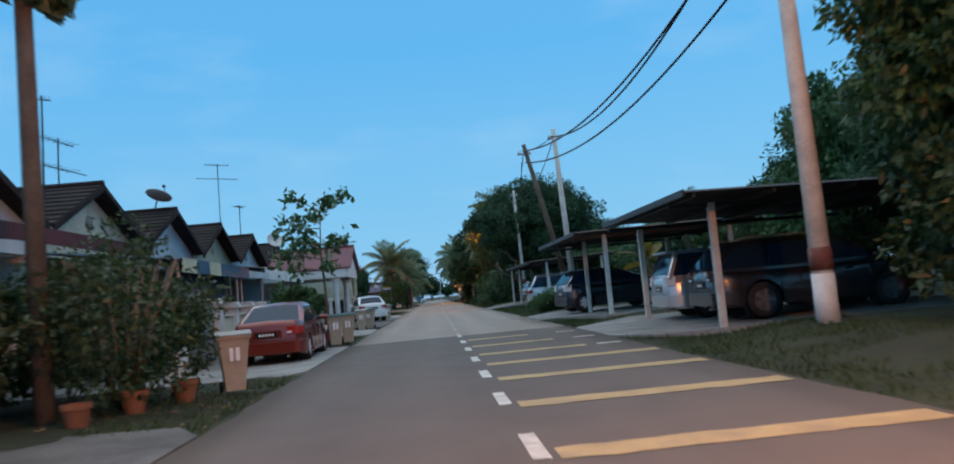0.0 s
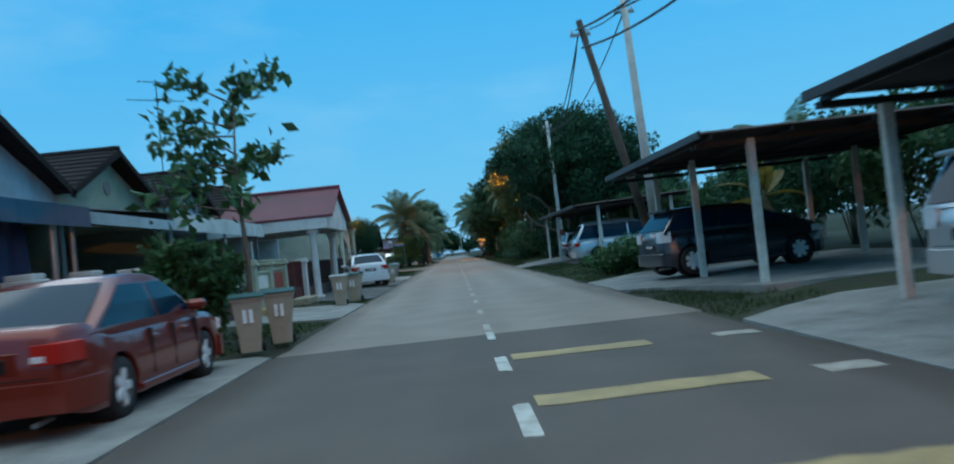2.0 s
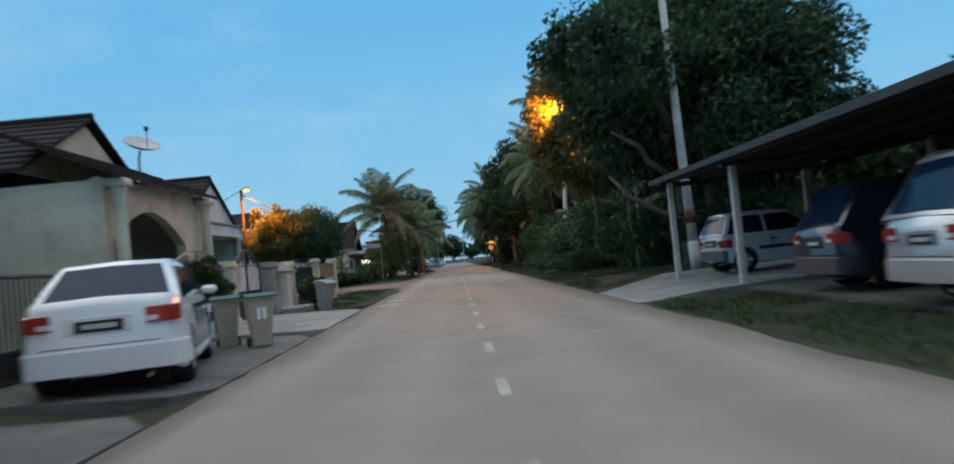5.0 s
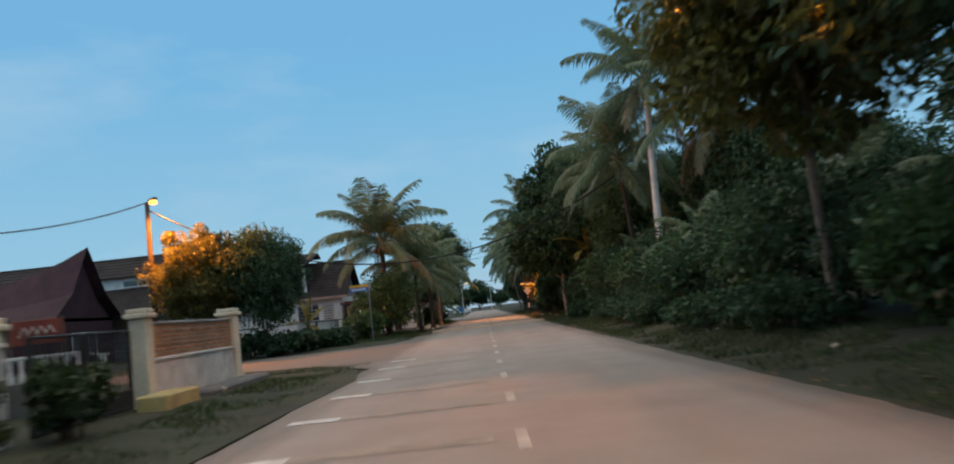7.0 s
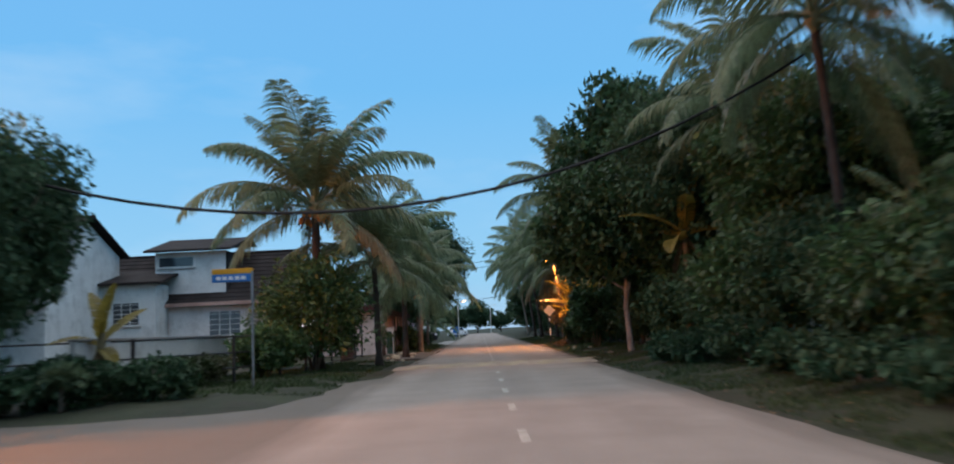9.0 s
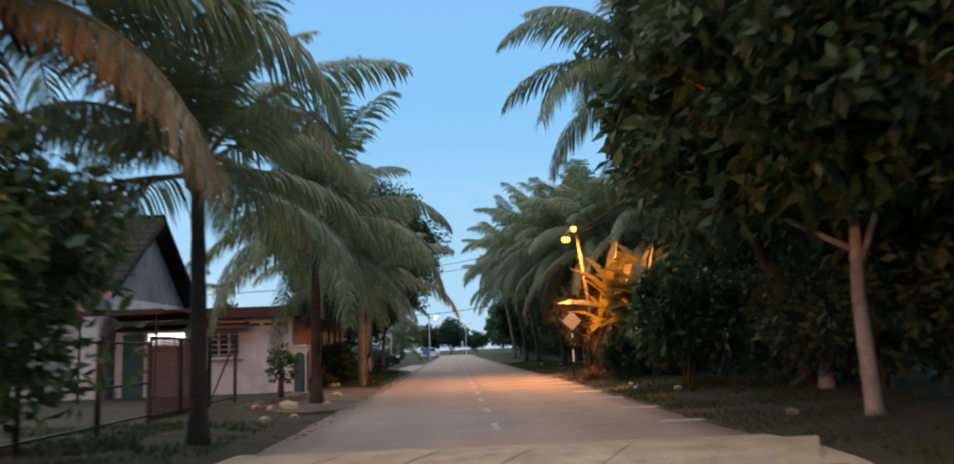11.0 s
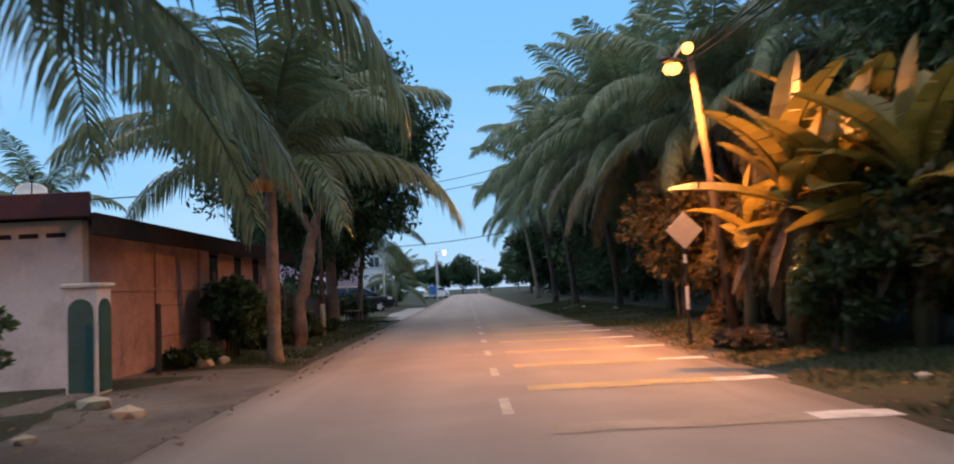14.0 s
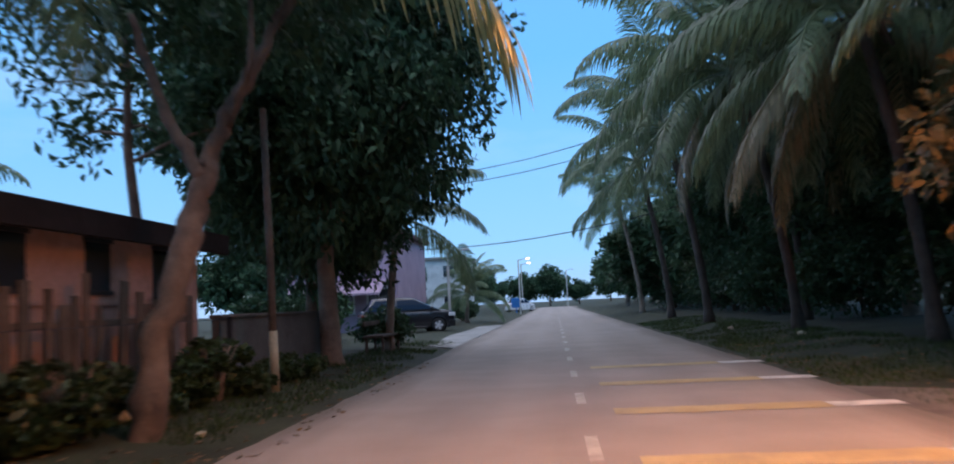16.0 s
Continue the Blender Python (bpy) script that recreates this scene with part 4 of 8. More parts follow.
pole("utility_pole", (5.45, 5.35, 0.15), (5.45, 5.45, 8.6), 0.17, 0.11, POST_PAINT, "tall pale concrete utility pole with a red band", ((0.85, 1.2, BAND_RED), (0.0, 0.8, WHITE_PAINT)))
pole("utility_pole", (5.22, 25.75, 0.25), (5.02, 26.0, 7.7), 0.14, 0.09, POST_PAINT, "pale concrete utility pole beside a leaning one", ((1.0, 1.3, BAND_RED),))
pole("utility_pole", (5.12, 25.35, 0.25), (3.64, 25.5, 7.05), 0.13, 0.085, WOOD_POLE, "dark wooden utility pole leaning towards the road")
pole("utility_pole", (6.33, 52.6, 0.2), (6.13, 52.6, 8.6), 0.14, 0.09, POST_PAINT, "concrete utility pole with a faded red band", ((1.3, 1.65, BAND_RED), (0.0, 0.8, WHITE_PAINT)))
mango_post = thing("iron_post", (-4.25, 121.4, 0.05), "thin grey iron post with a pale painted foot", "post")
part("shaft", Shape().tube([(0, 0, -0.2), (-0.03, 0, 2.0), (-0.09, 0.02, 4.1)], [0.06, 0.055, 0.05], 10), WOOD_POLE, mango_post, smooth=True)
part("painted_foot", Shape().tube([(0, 0, -0.1), (-0.012, 0, 0.85)], [0.066, 0.063], 10), PALE_YELLOW, mango_post, "pale painted foot", True)
pole("utility_pole", (-5.15, 2.75, 0.05), (-5.2, 2.8, 7.2), 0.12, 0.09, WOOD_POLE, "dark wooden pole overgrown near its top")


def cable(a, b, sag, r=0.018, label="black cable hung between roadside poles", n=22):
    s = Shape()
    a, b = Vector(a), Vector(b)
    s.tube([a.lerp(b, i / n) - Vector((0, 0, sag * 4 * (i / n) * (1 - i / n))) for i in range(n + 1)], r, 5)
    return single("overhead_cable", s, CABLE, label, "cable", "overhead cables", smooth=True)


P1, P2, P3 = (4.9, 26.0, 7.35), (3.6, 25.5, 6.75), (6.0, 52.6, 8.2)
cable((5.62, 5.45, 8.1), (4.85, 26.0, 7.4), 1.3, 0.03, "twisted black overhead cable bundle")
cable((5.85, 5.45, 8.1), (3.55, 25.5, 6.8), 1.25, 0.03, "twisted black overhead cable bundle")
cable((6.3, 5.45, 7.5), (3.65, 25.5, 6.3), 1.25, 0.03)
cable(P1, P2, 0.1)
cable((4.95, 26.0, 7.2), P3, 1.1, 0.02)
cable((3.6, 25.5, 6.7), (5.8, 52.6, 8.15), 1.2, 0.02)
cable((3.5, 25.5, 6.3), (6.1, 52.6, 7.9), 1.3, 0.02)
cable((-13.6, 81.85, 6.6), (6.2, 84.0, 6.2), 3.05, 0.03, "black cable slung across the lane")
cable((-13.5, 81.7, 6.9), (-14.5, 62.5, 4.0), 0.7, 0.025)
cable((3.8, 113.3, 5.05), (6.6, 93.0, 7.2), 0.5, 0.016)
cable((3.8, 113.3, 4.95), (6.9, 93.0, 6.8), 0.5, 0.016)
cable((-6.5, 148.0, 7.4), (7.0, 140.0, 8.8), 0.6, 0.018)
cable((-6.5, 148.0, 6.9), (7.0, 140.0, 8.2), 0.6, 0.018)
cable((-6.5, 148.0, 3.9), (7.0, 140.0, 5.0), 0.5, 0.022)
cable((-8.0, 120.0, 3.9), (-30.0, 112.0, 4.2), 0.5, 0.016)

# ---- street lamps ----
def sodium_lamp(name, base, head, mat, label, r=0.11, bulb_r=0.11, lean_top=None):
    t = thing(name, base, label, "street lamp", "street lamps")
    e = Vector(head) - Vector(base)
    top = Vector(lean_top) - Vector(base) if lean_top else Vector((0, 0, e.z + 0.1))
    s = Shape()
    s.tube([(0, 0, -0.2), top * 0.5, top], [r * 1.2, r, r * 0.75], 10)
    part("post", s, mat, t, smooth=True)
    a = Shape()
    a.tube([top * 0.985, top * 0.985 + Vector((e.x - top.x, e.y - top.y, 0)) * 0.5 + Vector((0, 0, 0.14)), e + Vector((0, 0, 0.13))], [0.03, 0.028, 0.025], 7)
    part("arm", a, STEEL, t, smooth=True)
    d = (Vector((e.x - top.x, e.y - top.y, 0)).normalized() if (e - top).xy.length > 0.01 else Vector((1, 0, 0)))
    turn = Matrix.Translation(e) @ Matrix.Rotation(math.atan2(d.y, d.x), 4, "Z")
    h = Shape()
    h.box(-0.3, -0.11, 0.12, 0.28, 0.11, 0.2, 0.03, turn)
    part("lamp_head", h, DARK_STEEL, t)
    b = Shape()
    b.lathe([(0.005, -0.07), (bulb_r * 0.7, -0.05), (bulb_r, 0.02), (bulb_r * 0.8, 0.1), (0.005, 0.115)], (0, 0, 0), 12, turn)
    bulb = part("bulb", b, SODIUM_GLOW, t, "glowing orange sodium bulb", True)
    bulb.visible_shadow = False
    return t


sodium_lamp("street_lamp", (-13.55, 81.7, 0.1), LAMP_JUNCTION, TARRED_POLE, "wooden pole with a glowing sodium street lamp", 0.12, 0.17)
leaning_lamp = sodium_lamp("street_lamp", (4.6, 114.2, 0.1), LAMP_BANANA, WOOD_POLE, "leaning wooden pole with a lit sodium street lamp", 0.075, 0.16, (3.8, 113.3, 5.1))
second = part("bulb", Shape().lathe([(0.005, -0.07), (0.07, -0.05), (0.1, 0.02), (0.08, 0.1), (0.005, 0.115)], (-0.92, -1.2, 4.97), 12), SODIUM_GLOW, leaning_lamp, "glowing orange sodium bulb", True)
second.visible_shadow = False
sodium_lamp("street_lamp", (6.5, 59.3, 0.2), LAMP_CROWN, POST_PAINT, "concrete pole with a sodium lamp inside a tree crown", 0.1)
sodium_lamp("street_lamp", (5.5, -6.0, 0.15), LAMP_START, POST_PAINT, "sodium street lamp on an arm high over the road", 0.1)

# ---- trees along the lane ----
R = "dark leafy trees along the lane"
big_mango = tree("mango", 8.5, 57.0, 20, 1.0, 1.0, "large dark mango tree behind the carport", R)
for pts in (((7.6, 56.2, 2.6), (5.7, 54.2, 3.48), (5.37, 53.8, 3.93), (4.54, 53.5, 4.36)), ((7.8, 56.4, 1.4), (5.77, 54.0, 1.97), (4.94, 53.6, 2.4), (4.35, 53.5, 3.08))):
    part("limb", Shape().tube(pts, [0.11, 0.085, 0.07, 0.03], 7), BARK, big_mango, smooth=True, m=big_mango.matrix_basis.inverted())
bough_at = big_mango.matrix_basis.inverted()
part("bough", Shape().tube([(7.6, 56.2, 3.6), (5.8, 53.2, 5.3), (4.3, 51.0, 5.75), (3.3, 50.0, 5.9)], [0.14, 0.1, 0.07, 0.03], 7), BARK, big_mango, smooth=True, m=bough_at)
pts, outs = crown_points(np.random.default_rng(77), (3.55, 50.3, 5.85), (1.2, 1.2, 0.95), 26, 110, 0.55)
part("bough_leaves", leaf_mesh("bough_leaves", LEAF_DARK, pts, 0.24, 0.4, outs, 0.42), None, big_mango, m=bough_at)
pts, outs = crown_points(np.random.default_rng(78), (5.2, 52.3, 6.2), (1.5, 1.5, 1.1), 30, 110, 0.6)
part("bough_leaves", leaf_mesh("bough_leaves", LEAF_DARK, pts, 0.24, 0.4, outs, 0.42), None, big_mango, m=bough_at)
tree("canopy", 7.7, 57.6, 30, 0.97, 0.98, "dark spreading tree over the verge", R)
tree("mango_b", 18.5, 86.0, 200, 0.9, 1.0, "dark dense tree in the roadside grove", R)
pale_stem = thing("slender_tree", (6.1, 58.6, 0.1), "slender pale bare tree leaning under a dark crown", "tree", R)
part("trunk", Shape().tube([(0.1, 0, -0.2), (0.04, 0.03, 0.7), (-0.1, 0.05, 1.9), (-0.05, 0.1, 3.4), (0.2, 0.1, 5.0)], [0.11, 0.085, 0.08, 0.07, 0.05], 9), PALM_BARK, pale_stem, smooth=True)
part("stub", Shape().tube([(-0.02, 0.03, 1.2), (-0.35, -0.1, 1.5), (-0.5, -0.15, 1.75)], [0.05, 0.04, 0.025], 7), PALM_BARK, pale_stem, smooth=True)
tree("mango_b", 12.3, 56.5, 75, 0.62, 1.0, "small dark tree behind a carport", R)
tree("high", 5.6, 62.4, 80, 0.97, 1.0, "tall tree over the verge, lit orange from within", R)
tree("mango_b", 14.5, 66.5, 130, 1.0, 0.8, "dark dense tree in the roadside grove", R)
tree("mango", 7.6, 95.0, 70, 0.82, 1.12, "tall dark tree over the palm grove", R)
tree("green", 8.2, 88.5, 10, 0.95, 1.0, "dark leafy tree in the roadside grove", R)
tree("broad", 6.3, 100.9, 30, 1.08, 1.2, "broad-leaved tree with a pale trunk at the verge", R)
tree("broad", 4.75, 96.3, 200, 0.85, 0.98, "broad-leaved tree with a pale trunk at the verge", R)
tree("mango_b", 9.4, 104.0, 60, 1.0, 1.15, "dark dense tree in the roadside grove", R)
tree("mango_b", 9.6, 111.5, 250, 0.95, 1.05, "dark dense tree behind the banana plants", R)
tree("mango", 9.5, 121.0, 300, 0.8, 0.95, "dark tree behind the roadside palms", R)
tree("mango_b", 8.6, 131.0, 10, 0.9, 1.0, "dark tree behind the roadside palms", R)
tree("mango_b", 8.6, 142.0, 100, 1.0, 1.0, "dark tree behind the roadside palms", R)
tree("mango", 16.0, 23.0, 50, 0.75, 0.85, "tall leafy tree behind the carports", R)
tree("green", 13.3, 17.5, 60, 0.85, 1.2, "leafy tree rising behind a carport", R)
tree("green", 8.0, 4.2, 15, 0.8, 1.15, "small leafy tree beside a utility pole", R)
tree("mango_b", 11.5, 9.0, 140, 0.75, 0.85, "leafy tree beside the carport", R)
for x, y, tr, sc, ta in ((11.5, 77.0, 30, 0.85, 1.0), (12.5, 83.5, 200, 0.9, 1.1), (11.0, 90.5, 90, 0.85, 1.15), (8.6, 100.8, 15, 0.8, 1.1), (8.3, 107.5, 140, 0.7, 1.05), (8.9, 115.6, 260, 0.75, 1.0), (8.9, 126.0, 33, 0.8, 1.05), (9.0, 137.0, 190, 0.8, 1.0), (9.2, 149.0, 77, 0.85, 1.0)):
    tree("mango_b", x, y, tr, sc, ta, "dark dense tree in the roadside grove", R)
L = "trees on the house side"
tree("lime", -11.7, 82.3, 0, 0.76, 1.06, "round leafy tree lit orange by a street lamp", L)
tree("mango_b", -9.35, 82.8, 40, 0.5, 1.36, "small round dark tree beside the side road", L)
tree("mango", -4.7, 126.0, 160, 0.72, 1.36, "big dark mango tree overhanging the road edge", L)
tree("mango_b", -6.2, 129.5, 60, 0.7, 1.2, "dark mango tree behind the roadside wall", L)
far_spots = [(-14, 175), (-24, 168), (-30, 190), (-18, 262), (9.5, 156), (10, 170), (9, 186), (10, 205), (11, 222), (7.6, 164), (7.2, 178), (7.4, 193), (8.6, 208), (-12, 214), (-45, 240), (-40, 112), (-44, 128), (16, 212), (20, 228)] + [(-62 + 6.1 * k, 272 + 5 * ((k * 7) % 4)) for k in range(22)]
for k, (x, y) in enumerate(far_spots):
    tree("far", x, y, k * 67, 0.8 + 0.07 * (k % 5), 0.8 + 0.1 * (k % 3), "distant dark leafy tree", "distant trees")

# ---- palms ----
G = "coconut palms along the lane"
palm(-5.6, 94.5, 5.2, (0.0, 0.0), 28, 4.1, 31, "coconut palm with yellowing fronds and nut clusters", DARK_BARK, 0.17, 14, 2, 20, group=G)
palm(-4.0, 97.1, 3.7, (-0.1, 0.1), 24, 3.2, 32, "slender dark-trunked coconut palm", DARK_BARK, 0.13, 0, 0, 60, group=G)
palm(-3.8, 105.1, 4.1, (0.0, 0.0), 30, 3.5, 33, "coconut palm with drooping fronds beside a fence", DARK_BARK, 0.14, 2, 0, 100, group=G, low=24)
palm(-3.75, 113.8, 3.42, (0.1, -0.4), 24, 3.5, 34, "coconut palm bearing orange nuts at the verge", PALM_BARK, 0.13, 8, 0, 10, group=G, low=-16)
palm(-4.5, 130.5, 3.5, (0.3, 0.2), 14, 2.9, 35, "coconut palm under a mango tree", PALM_BARK, 0.12, 0, 0, 50, group=G)
palm(6.5, 78.4, 9.2, (0.9, 2.6), 22, 3.9, 36, "tall coconut palm with a pale leaning trunk", POST_PAINT, 0.17, 0, 2, 0, group=G, low=32)
palm(9.2, 78.6, 7.4, (0.2, 0.2), 19, 4.0, 37, "coconut palm with yellowing hanging fronds", DARK_BARK, 0.16, 6, 4, 70, group=G, low=30)
palm(6.9, 84.5, 6.7, (-0.5, -0.6), 24, 3.8, 38, "coconut palm in the roadside grove", DARK_BARK, 0.13, 0, 0, 120, group=G, low=30)
palm(7.6, 90.0, 6.6, (-0.6, 0.2), 22, 3.6, 39, "coconut palm in the roadside grove", DARK_BARK, 0.15, 0, 0, 30, group=G)
palm(6.3, 101.6, 6.1, (-2.9, -0.9), 20, 3.2, 40, "coconut palm reaching over the lane", DARK_BARK, 0.12, 0, 0, 45, group=G)
palm(6.4, 118.6, 5.1, (-0.5, 0.2), 30, 3.7, 41, "coconut palm with long drooping fronds over the verge", DARK_BARK, 0.14, 0, 4, 15, group=G, low=38)
palm(5.8, 123.6, 5.5, (-0.7, 0.2), 30, 4.2, 42, "coconut palm with long drooping fronds over the verge", DARK_BARK, 0.13, 0, 3, 95, group=G, low=38)
palm(5.5, 129.8, 6.4, (-0.9, 0.3), 30, 4.4, 43, "coconut palm with long drooping fronds over the verge", DARK_BARK, 0.13, 0, 2, 160, group=G, low=38)
palm(7.2, 126.8, 6.3, (-0.5, 0.1), 26, 4.2, 52, "coconut palm with long drooping fronds over the verge", DARK_BARK, 0.13, 0, 4, 200, group=G, low=40)
palm(7.0, 134.0, 6.4, (-0.5, 0.1), 24, 4.2, 53, "coconut palm with long drooping fronds over the verge", DARK_BARK, 0.13, 0, 3, 250, group=G, low=36)
palm(7.6, 115.6, 5.6, (-0.2, 0.1), 26, 3.6, 54, "coconut palm behind the banana plants", DARK_BARK, 0.13, 0, 3, 310, group=G, low=36)
palm(4.9, 137.5, 6.8, (-1.0, 0.2), 20, 4.4, 44, "coconut palm in the far roadside row", DARK_BARK, 0.15, 0, 0, 35, group=G, low=24)
palm(4.9, 146.0, 7.0, (-1.0, 0.3), 20, 4.4, 45, "coconut palm in the far roadside row", DARK_BARK, 0.15, 0, 0, 75, group=G, low=24)
palm(5.0, 158.5, 6.6, (-1.0, 0.3), 18, 4.2, 46, "coconut palm in the far roadside row", PALM_BARK, 0.15, 0, 0, 175, group=G, low=24)
for x, y, h, length, turn, seed in ((7.3, 65.2, 1.7, 2.1, 20, 61), (6.9, 70.4, 1.3, 1.9, 80, 62), (7.0, 74.6, 1.9, 2.1, 140, 63), (6.8, 81.3, 1.5, 2.1, 260, 65)):
    palm(x, y, h, (0.1, 0.0), 15, length, seed, "young dark palm sprawling over the verge undergrowth", DARK_BARK, 0.1, 0, 1, turn, group=G, low=26)
palm(13.5, 36.0, 3.0, (0.2, 0), 14, 2.8, 47, "coconut palm behind the carports", PALM_BARK, 0.15, group=G)
palm(16.5, 40.0, 3.4, (0.2, 0), 14, 2.8, 48, "coconut palm behind the carports", PALM_BARK, 0.15, group=G)
palm(21, 36.5, 3.6, (0.2, 0), 14, 2.8, 49, "coconut palm behind the carports", PALM_BARK, 0.15, group=G)
palm(-5.4, 157.0, 1.7, (0.1, 0), 18, 2.9, 50, "low young palm at the road edge", PALM_BARK, 0.14, group=G)
palm(-14.5, 126.0, 4.2, (0.1, 0), 14, 2.6, 51, "palm behind the salmon house", PALM_BARK, 0.14, group=G)


# ---- sheds, walls and houses ----
def corrugated(x0, x1, y0, y1, z00, z10, pitch=0.16, amp=0.018, along="x", thick=0.012):
    """A corrugated sheet; z00 at x0 and z10 at x1. The ridges run along the given axis."""
    s = Shape()
    if along == "x":
        n = int(abs(y1 - y0) / pitch * 2)
        for lay in (0, 1):
            a = [(x0, y0 + (y1 - y0) * i / n, z00 + (amp if i % 2 else -amp) - lay * thick) for i in range(n + 1)]
            b = [(x1, y0 + (y1 - y0) * i / n, z10 + (amp if i % 2 else -amp) - lay * thick) for i in range(n + 1)]
            s.add(a + b, [(i, i + 1, n + 2 + i, n + 1 + i) for i in range(n)])
    else:
        n = int(abs(x1 - x0) / pitch * 2)
        for lay in (0, 1):
            zz = [z00 + (z10 - z00) * i / n + (amp if i % 2 else -amp) - lay * thick for i in range(n + 1)]
            a = [(x0 + (x1 - x0) * i / n, y0, zz[i]) for i in range(n + 1)]
            b = [(x0 + (x1 - x0) * i / n, y1, zz[i]) for i in range(n + 1)]
            s.add(a + b, [(i, i + 1, n + 2 + i, n + 1 + i) for i in range(n)])
    return s


def carport(name, x0, x1, y0, y1, zf, zb, posts, base_z, sheet_mat, label, post_r=0.065):
    t = thing(name, (x0, (y0 + y1) / 2, base_z), label, "carport", "roadside carports")
    off = Matrix.Translation((-x0, -(y0 + y1) / 2, -base_z))

    def put(pname, shape, mat, lab=""):
        shape.v = [tuple(off @ Vector(p)) for p in shape.v]
        part(pname, shape, mat, t, lab)

    put("roof_sheet", corrugated(x0, x1, y0, y1, zf, zb), sheet_mat, "dark rusty corrugated roof sheet")
    for k in range(5):
        x = x0 + 0.2 + (x1 - x0 - 0.4) * k / 4
        z = zf + (zb - zf) * (x - x0) / (x1 - x0)
        b = Shape()
        b.box(x - 0.03, y0 + 0.05, z - 0.12, x + 0.03, y1 - 0.05, z - 0.035, 0.006)
        put("purlin", b, DARK_STEEL)
    ys = sorted({p[1] for p in posts})
    for y in ys:
        b = Shape()
        b.prism([(x0 + 0.1, zf - 0.2), (x1 - 0.1, zb - 0.2), (x1 - 0.1, zb - 0.12), (x0 + 0.1, zf - 0.12)], y - 0.03, y + 0.03, 1)
        put("rafter", b, DARK_STEEL)
    for x, y, h in posts:
        p = Shape()
        z = zf + (zb - zf) * (x - x0) / (x1 - x0) - 0.12
        p.box(x - post_r, y - post_r, base_z - 0.1, x + post_r, y + post_r, min(z, h), 0.012)
        put("post", p, POST_PAINT)
    f = Shape()
    f.box(x0 - 0.02, y0, zf - 0.1, x0 + 0.03, y1, zf + 0.03, 0.008)
    put("fascia", f, DARK_STEEL)
    return t


carport("carport", 3.9, 10.2, 6.9, 13.5, 2.58, 2.48, [(4.82, 8.15, 9), (4.82, 13.4, 9), (9.6, 8.15, 9), (9.6, 13.3, 9)], 0.1, DARK_ZINC, "open carport with pale posts and a dark zinc roof")
carport("carport", 3.78, 9.6, 17.0, 24.9, 2.68, 2.75, [(4.82, 20.9, 9), (4.82, 17.6, 9), (8.9, 17.8, 9), (8.9, 22.0, 9), (8.9, 24.5, 9), (5.0, 24.6, 9)], 0.1, RUSTY, "open carport with pale posts and a rusty zinc roof")
carport("carport", 4.9, 10.0, 38.0, 51.2, 2.62, 2.8, [(5.25, 46.1, 9), (5.2, 50.4, 9), (6.0, 38.3, 9), (9.2, 38.3, 9), (9.2, 46.0, 9), (9.0, 51.2, 9)], 0.08, RUSTY, "long low carport with a sagging rusty roof")


def roof_pair(parent, y0, y1, ya, ze, za, x0, x1, mat, courses=9, name="roof"):
    """Two slopes that meet at a ridge running along x, each of overlapping courses."""
    for ye in (y0, y1):
        upper, lower = [], []
        for k in range(courses):
            u0, u1 = k / courses, (k + 1) / courses
            upper += [(ye + (ya - ye) * u0, ze + (za - ze) * u0 + 0.055), (ye + (ya - ye) * u1, ze + (za - ze) * u1 + 0.02)]
            lower.append((ye + (ya - ye) * u0, ze + (za - ze) * u0 - 0.03))
        lower.append((ya, za - 0.03))
        part(name, Shape().prism(upper + lower[::-1], x0, x1), mat, parent)
    r = Shape()
    r.tube([(x0, ya, za + 0.03), (x1, ya, za + 0.03)], 0.09, 8)
    part("ridge_cap", r, mat, parent, smooth=True)


def window_set(parent, x, y0, y1, z0, z1, panes=3, face=1, mat=None, axis="x", grille=False):
    """A framed window on a wall that faces along x (or along y), with its panes, sill and bars."""
    def flip(s):
        if axis == "y":
            s.v = [(q, p, r) for p, q, r in s.v]
        return s
    d = 0.03 * face
    w = part("window", flip(Shape().box(x, y0 - 0.06, z0 - 0.06, x + d, y1 + 0.06, z1 + 0.06, 0.006)), WHITE_PAINT, parent)
    for k in range(panes):
        a, b = y0 + (y1 - y0) * k / panes + 0.025, y0 + (y1 - y0) * (k + 1) / panes - 0.025
        part("pane", flip(Shape().box(x + d, a, z0 + 0.02, x + d + 0.008 * face, b, z1 - 0.02)), mat or WINDOW_GLASS, w)
    part("sill", flip(Shape().box(x, y0 - 0.1, z0 - 0.12, x + 0.09 * face, y1 + 0.1, z0 - 0.06, 0.008)), CONCRETE, w)
    if grille:
        for k in range(5):
            z = z0 + (z1 - z0) * (k + 0.5) / 5
            part("bar", flip(Shape().box(x + d + 0.01 * face, y0, z - 0.012, x + d + 0.03 * face, y1, z + 0.012)), WHITE_PAINT, w)
    return w


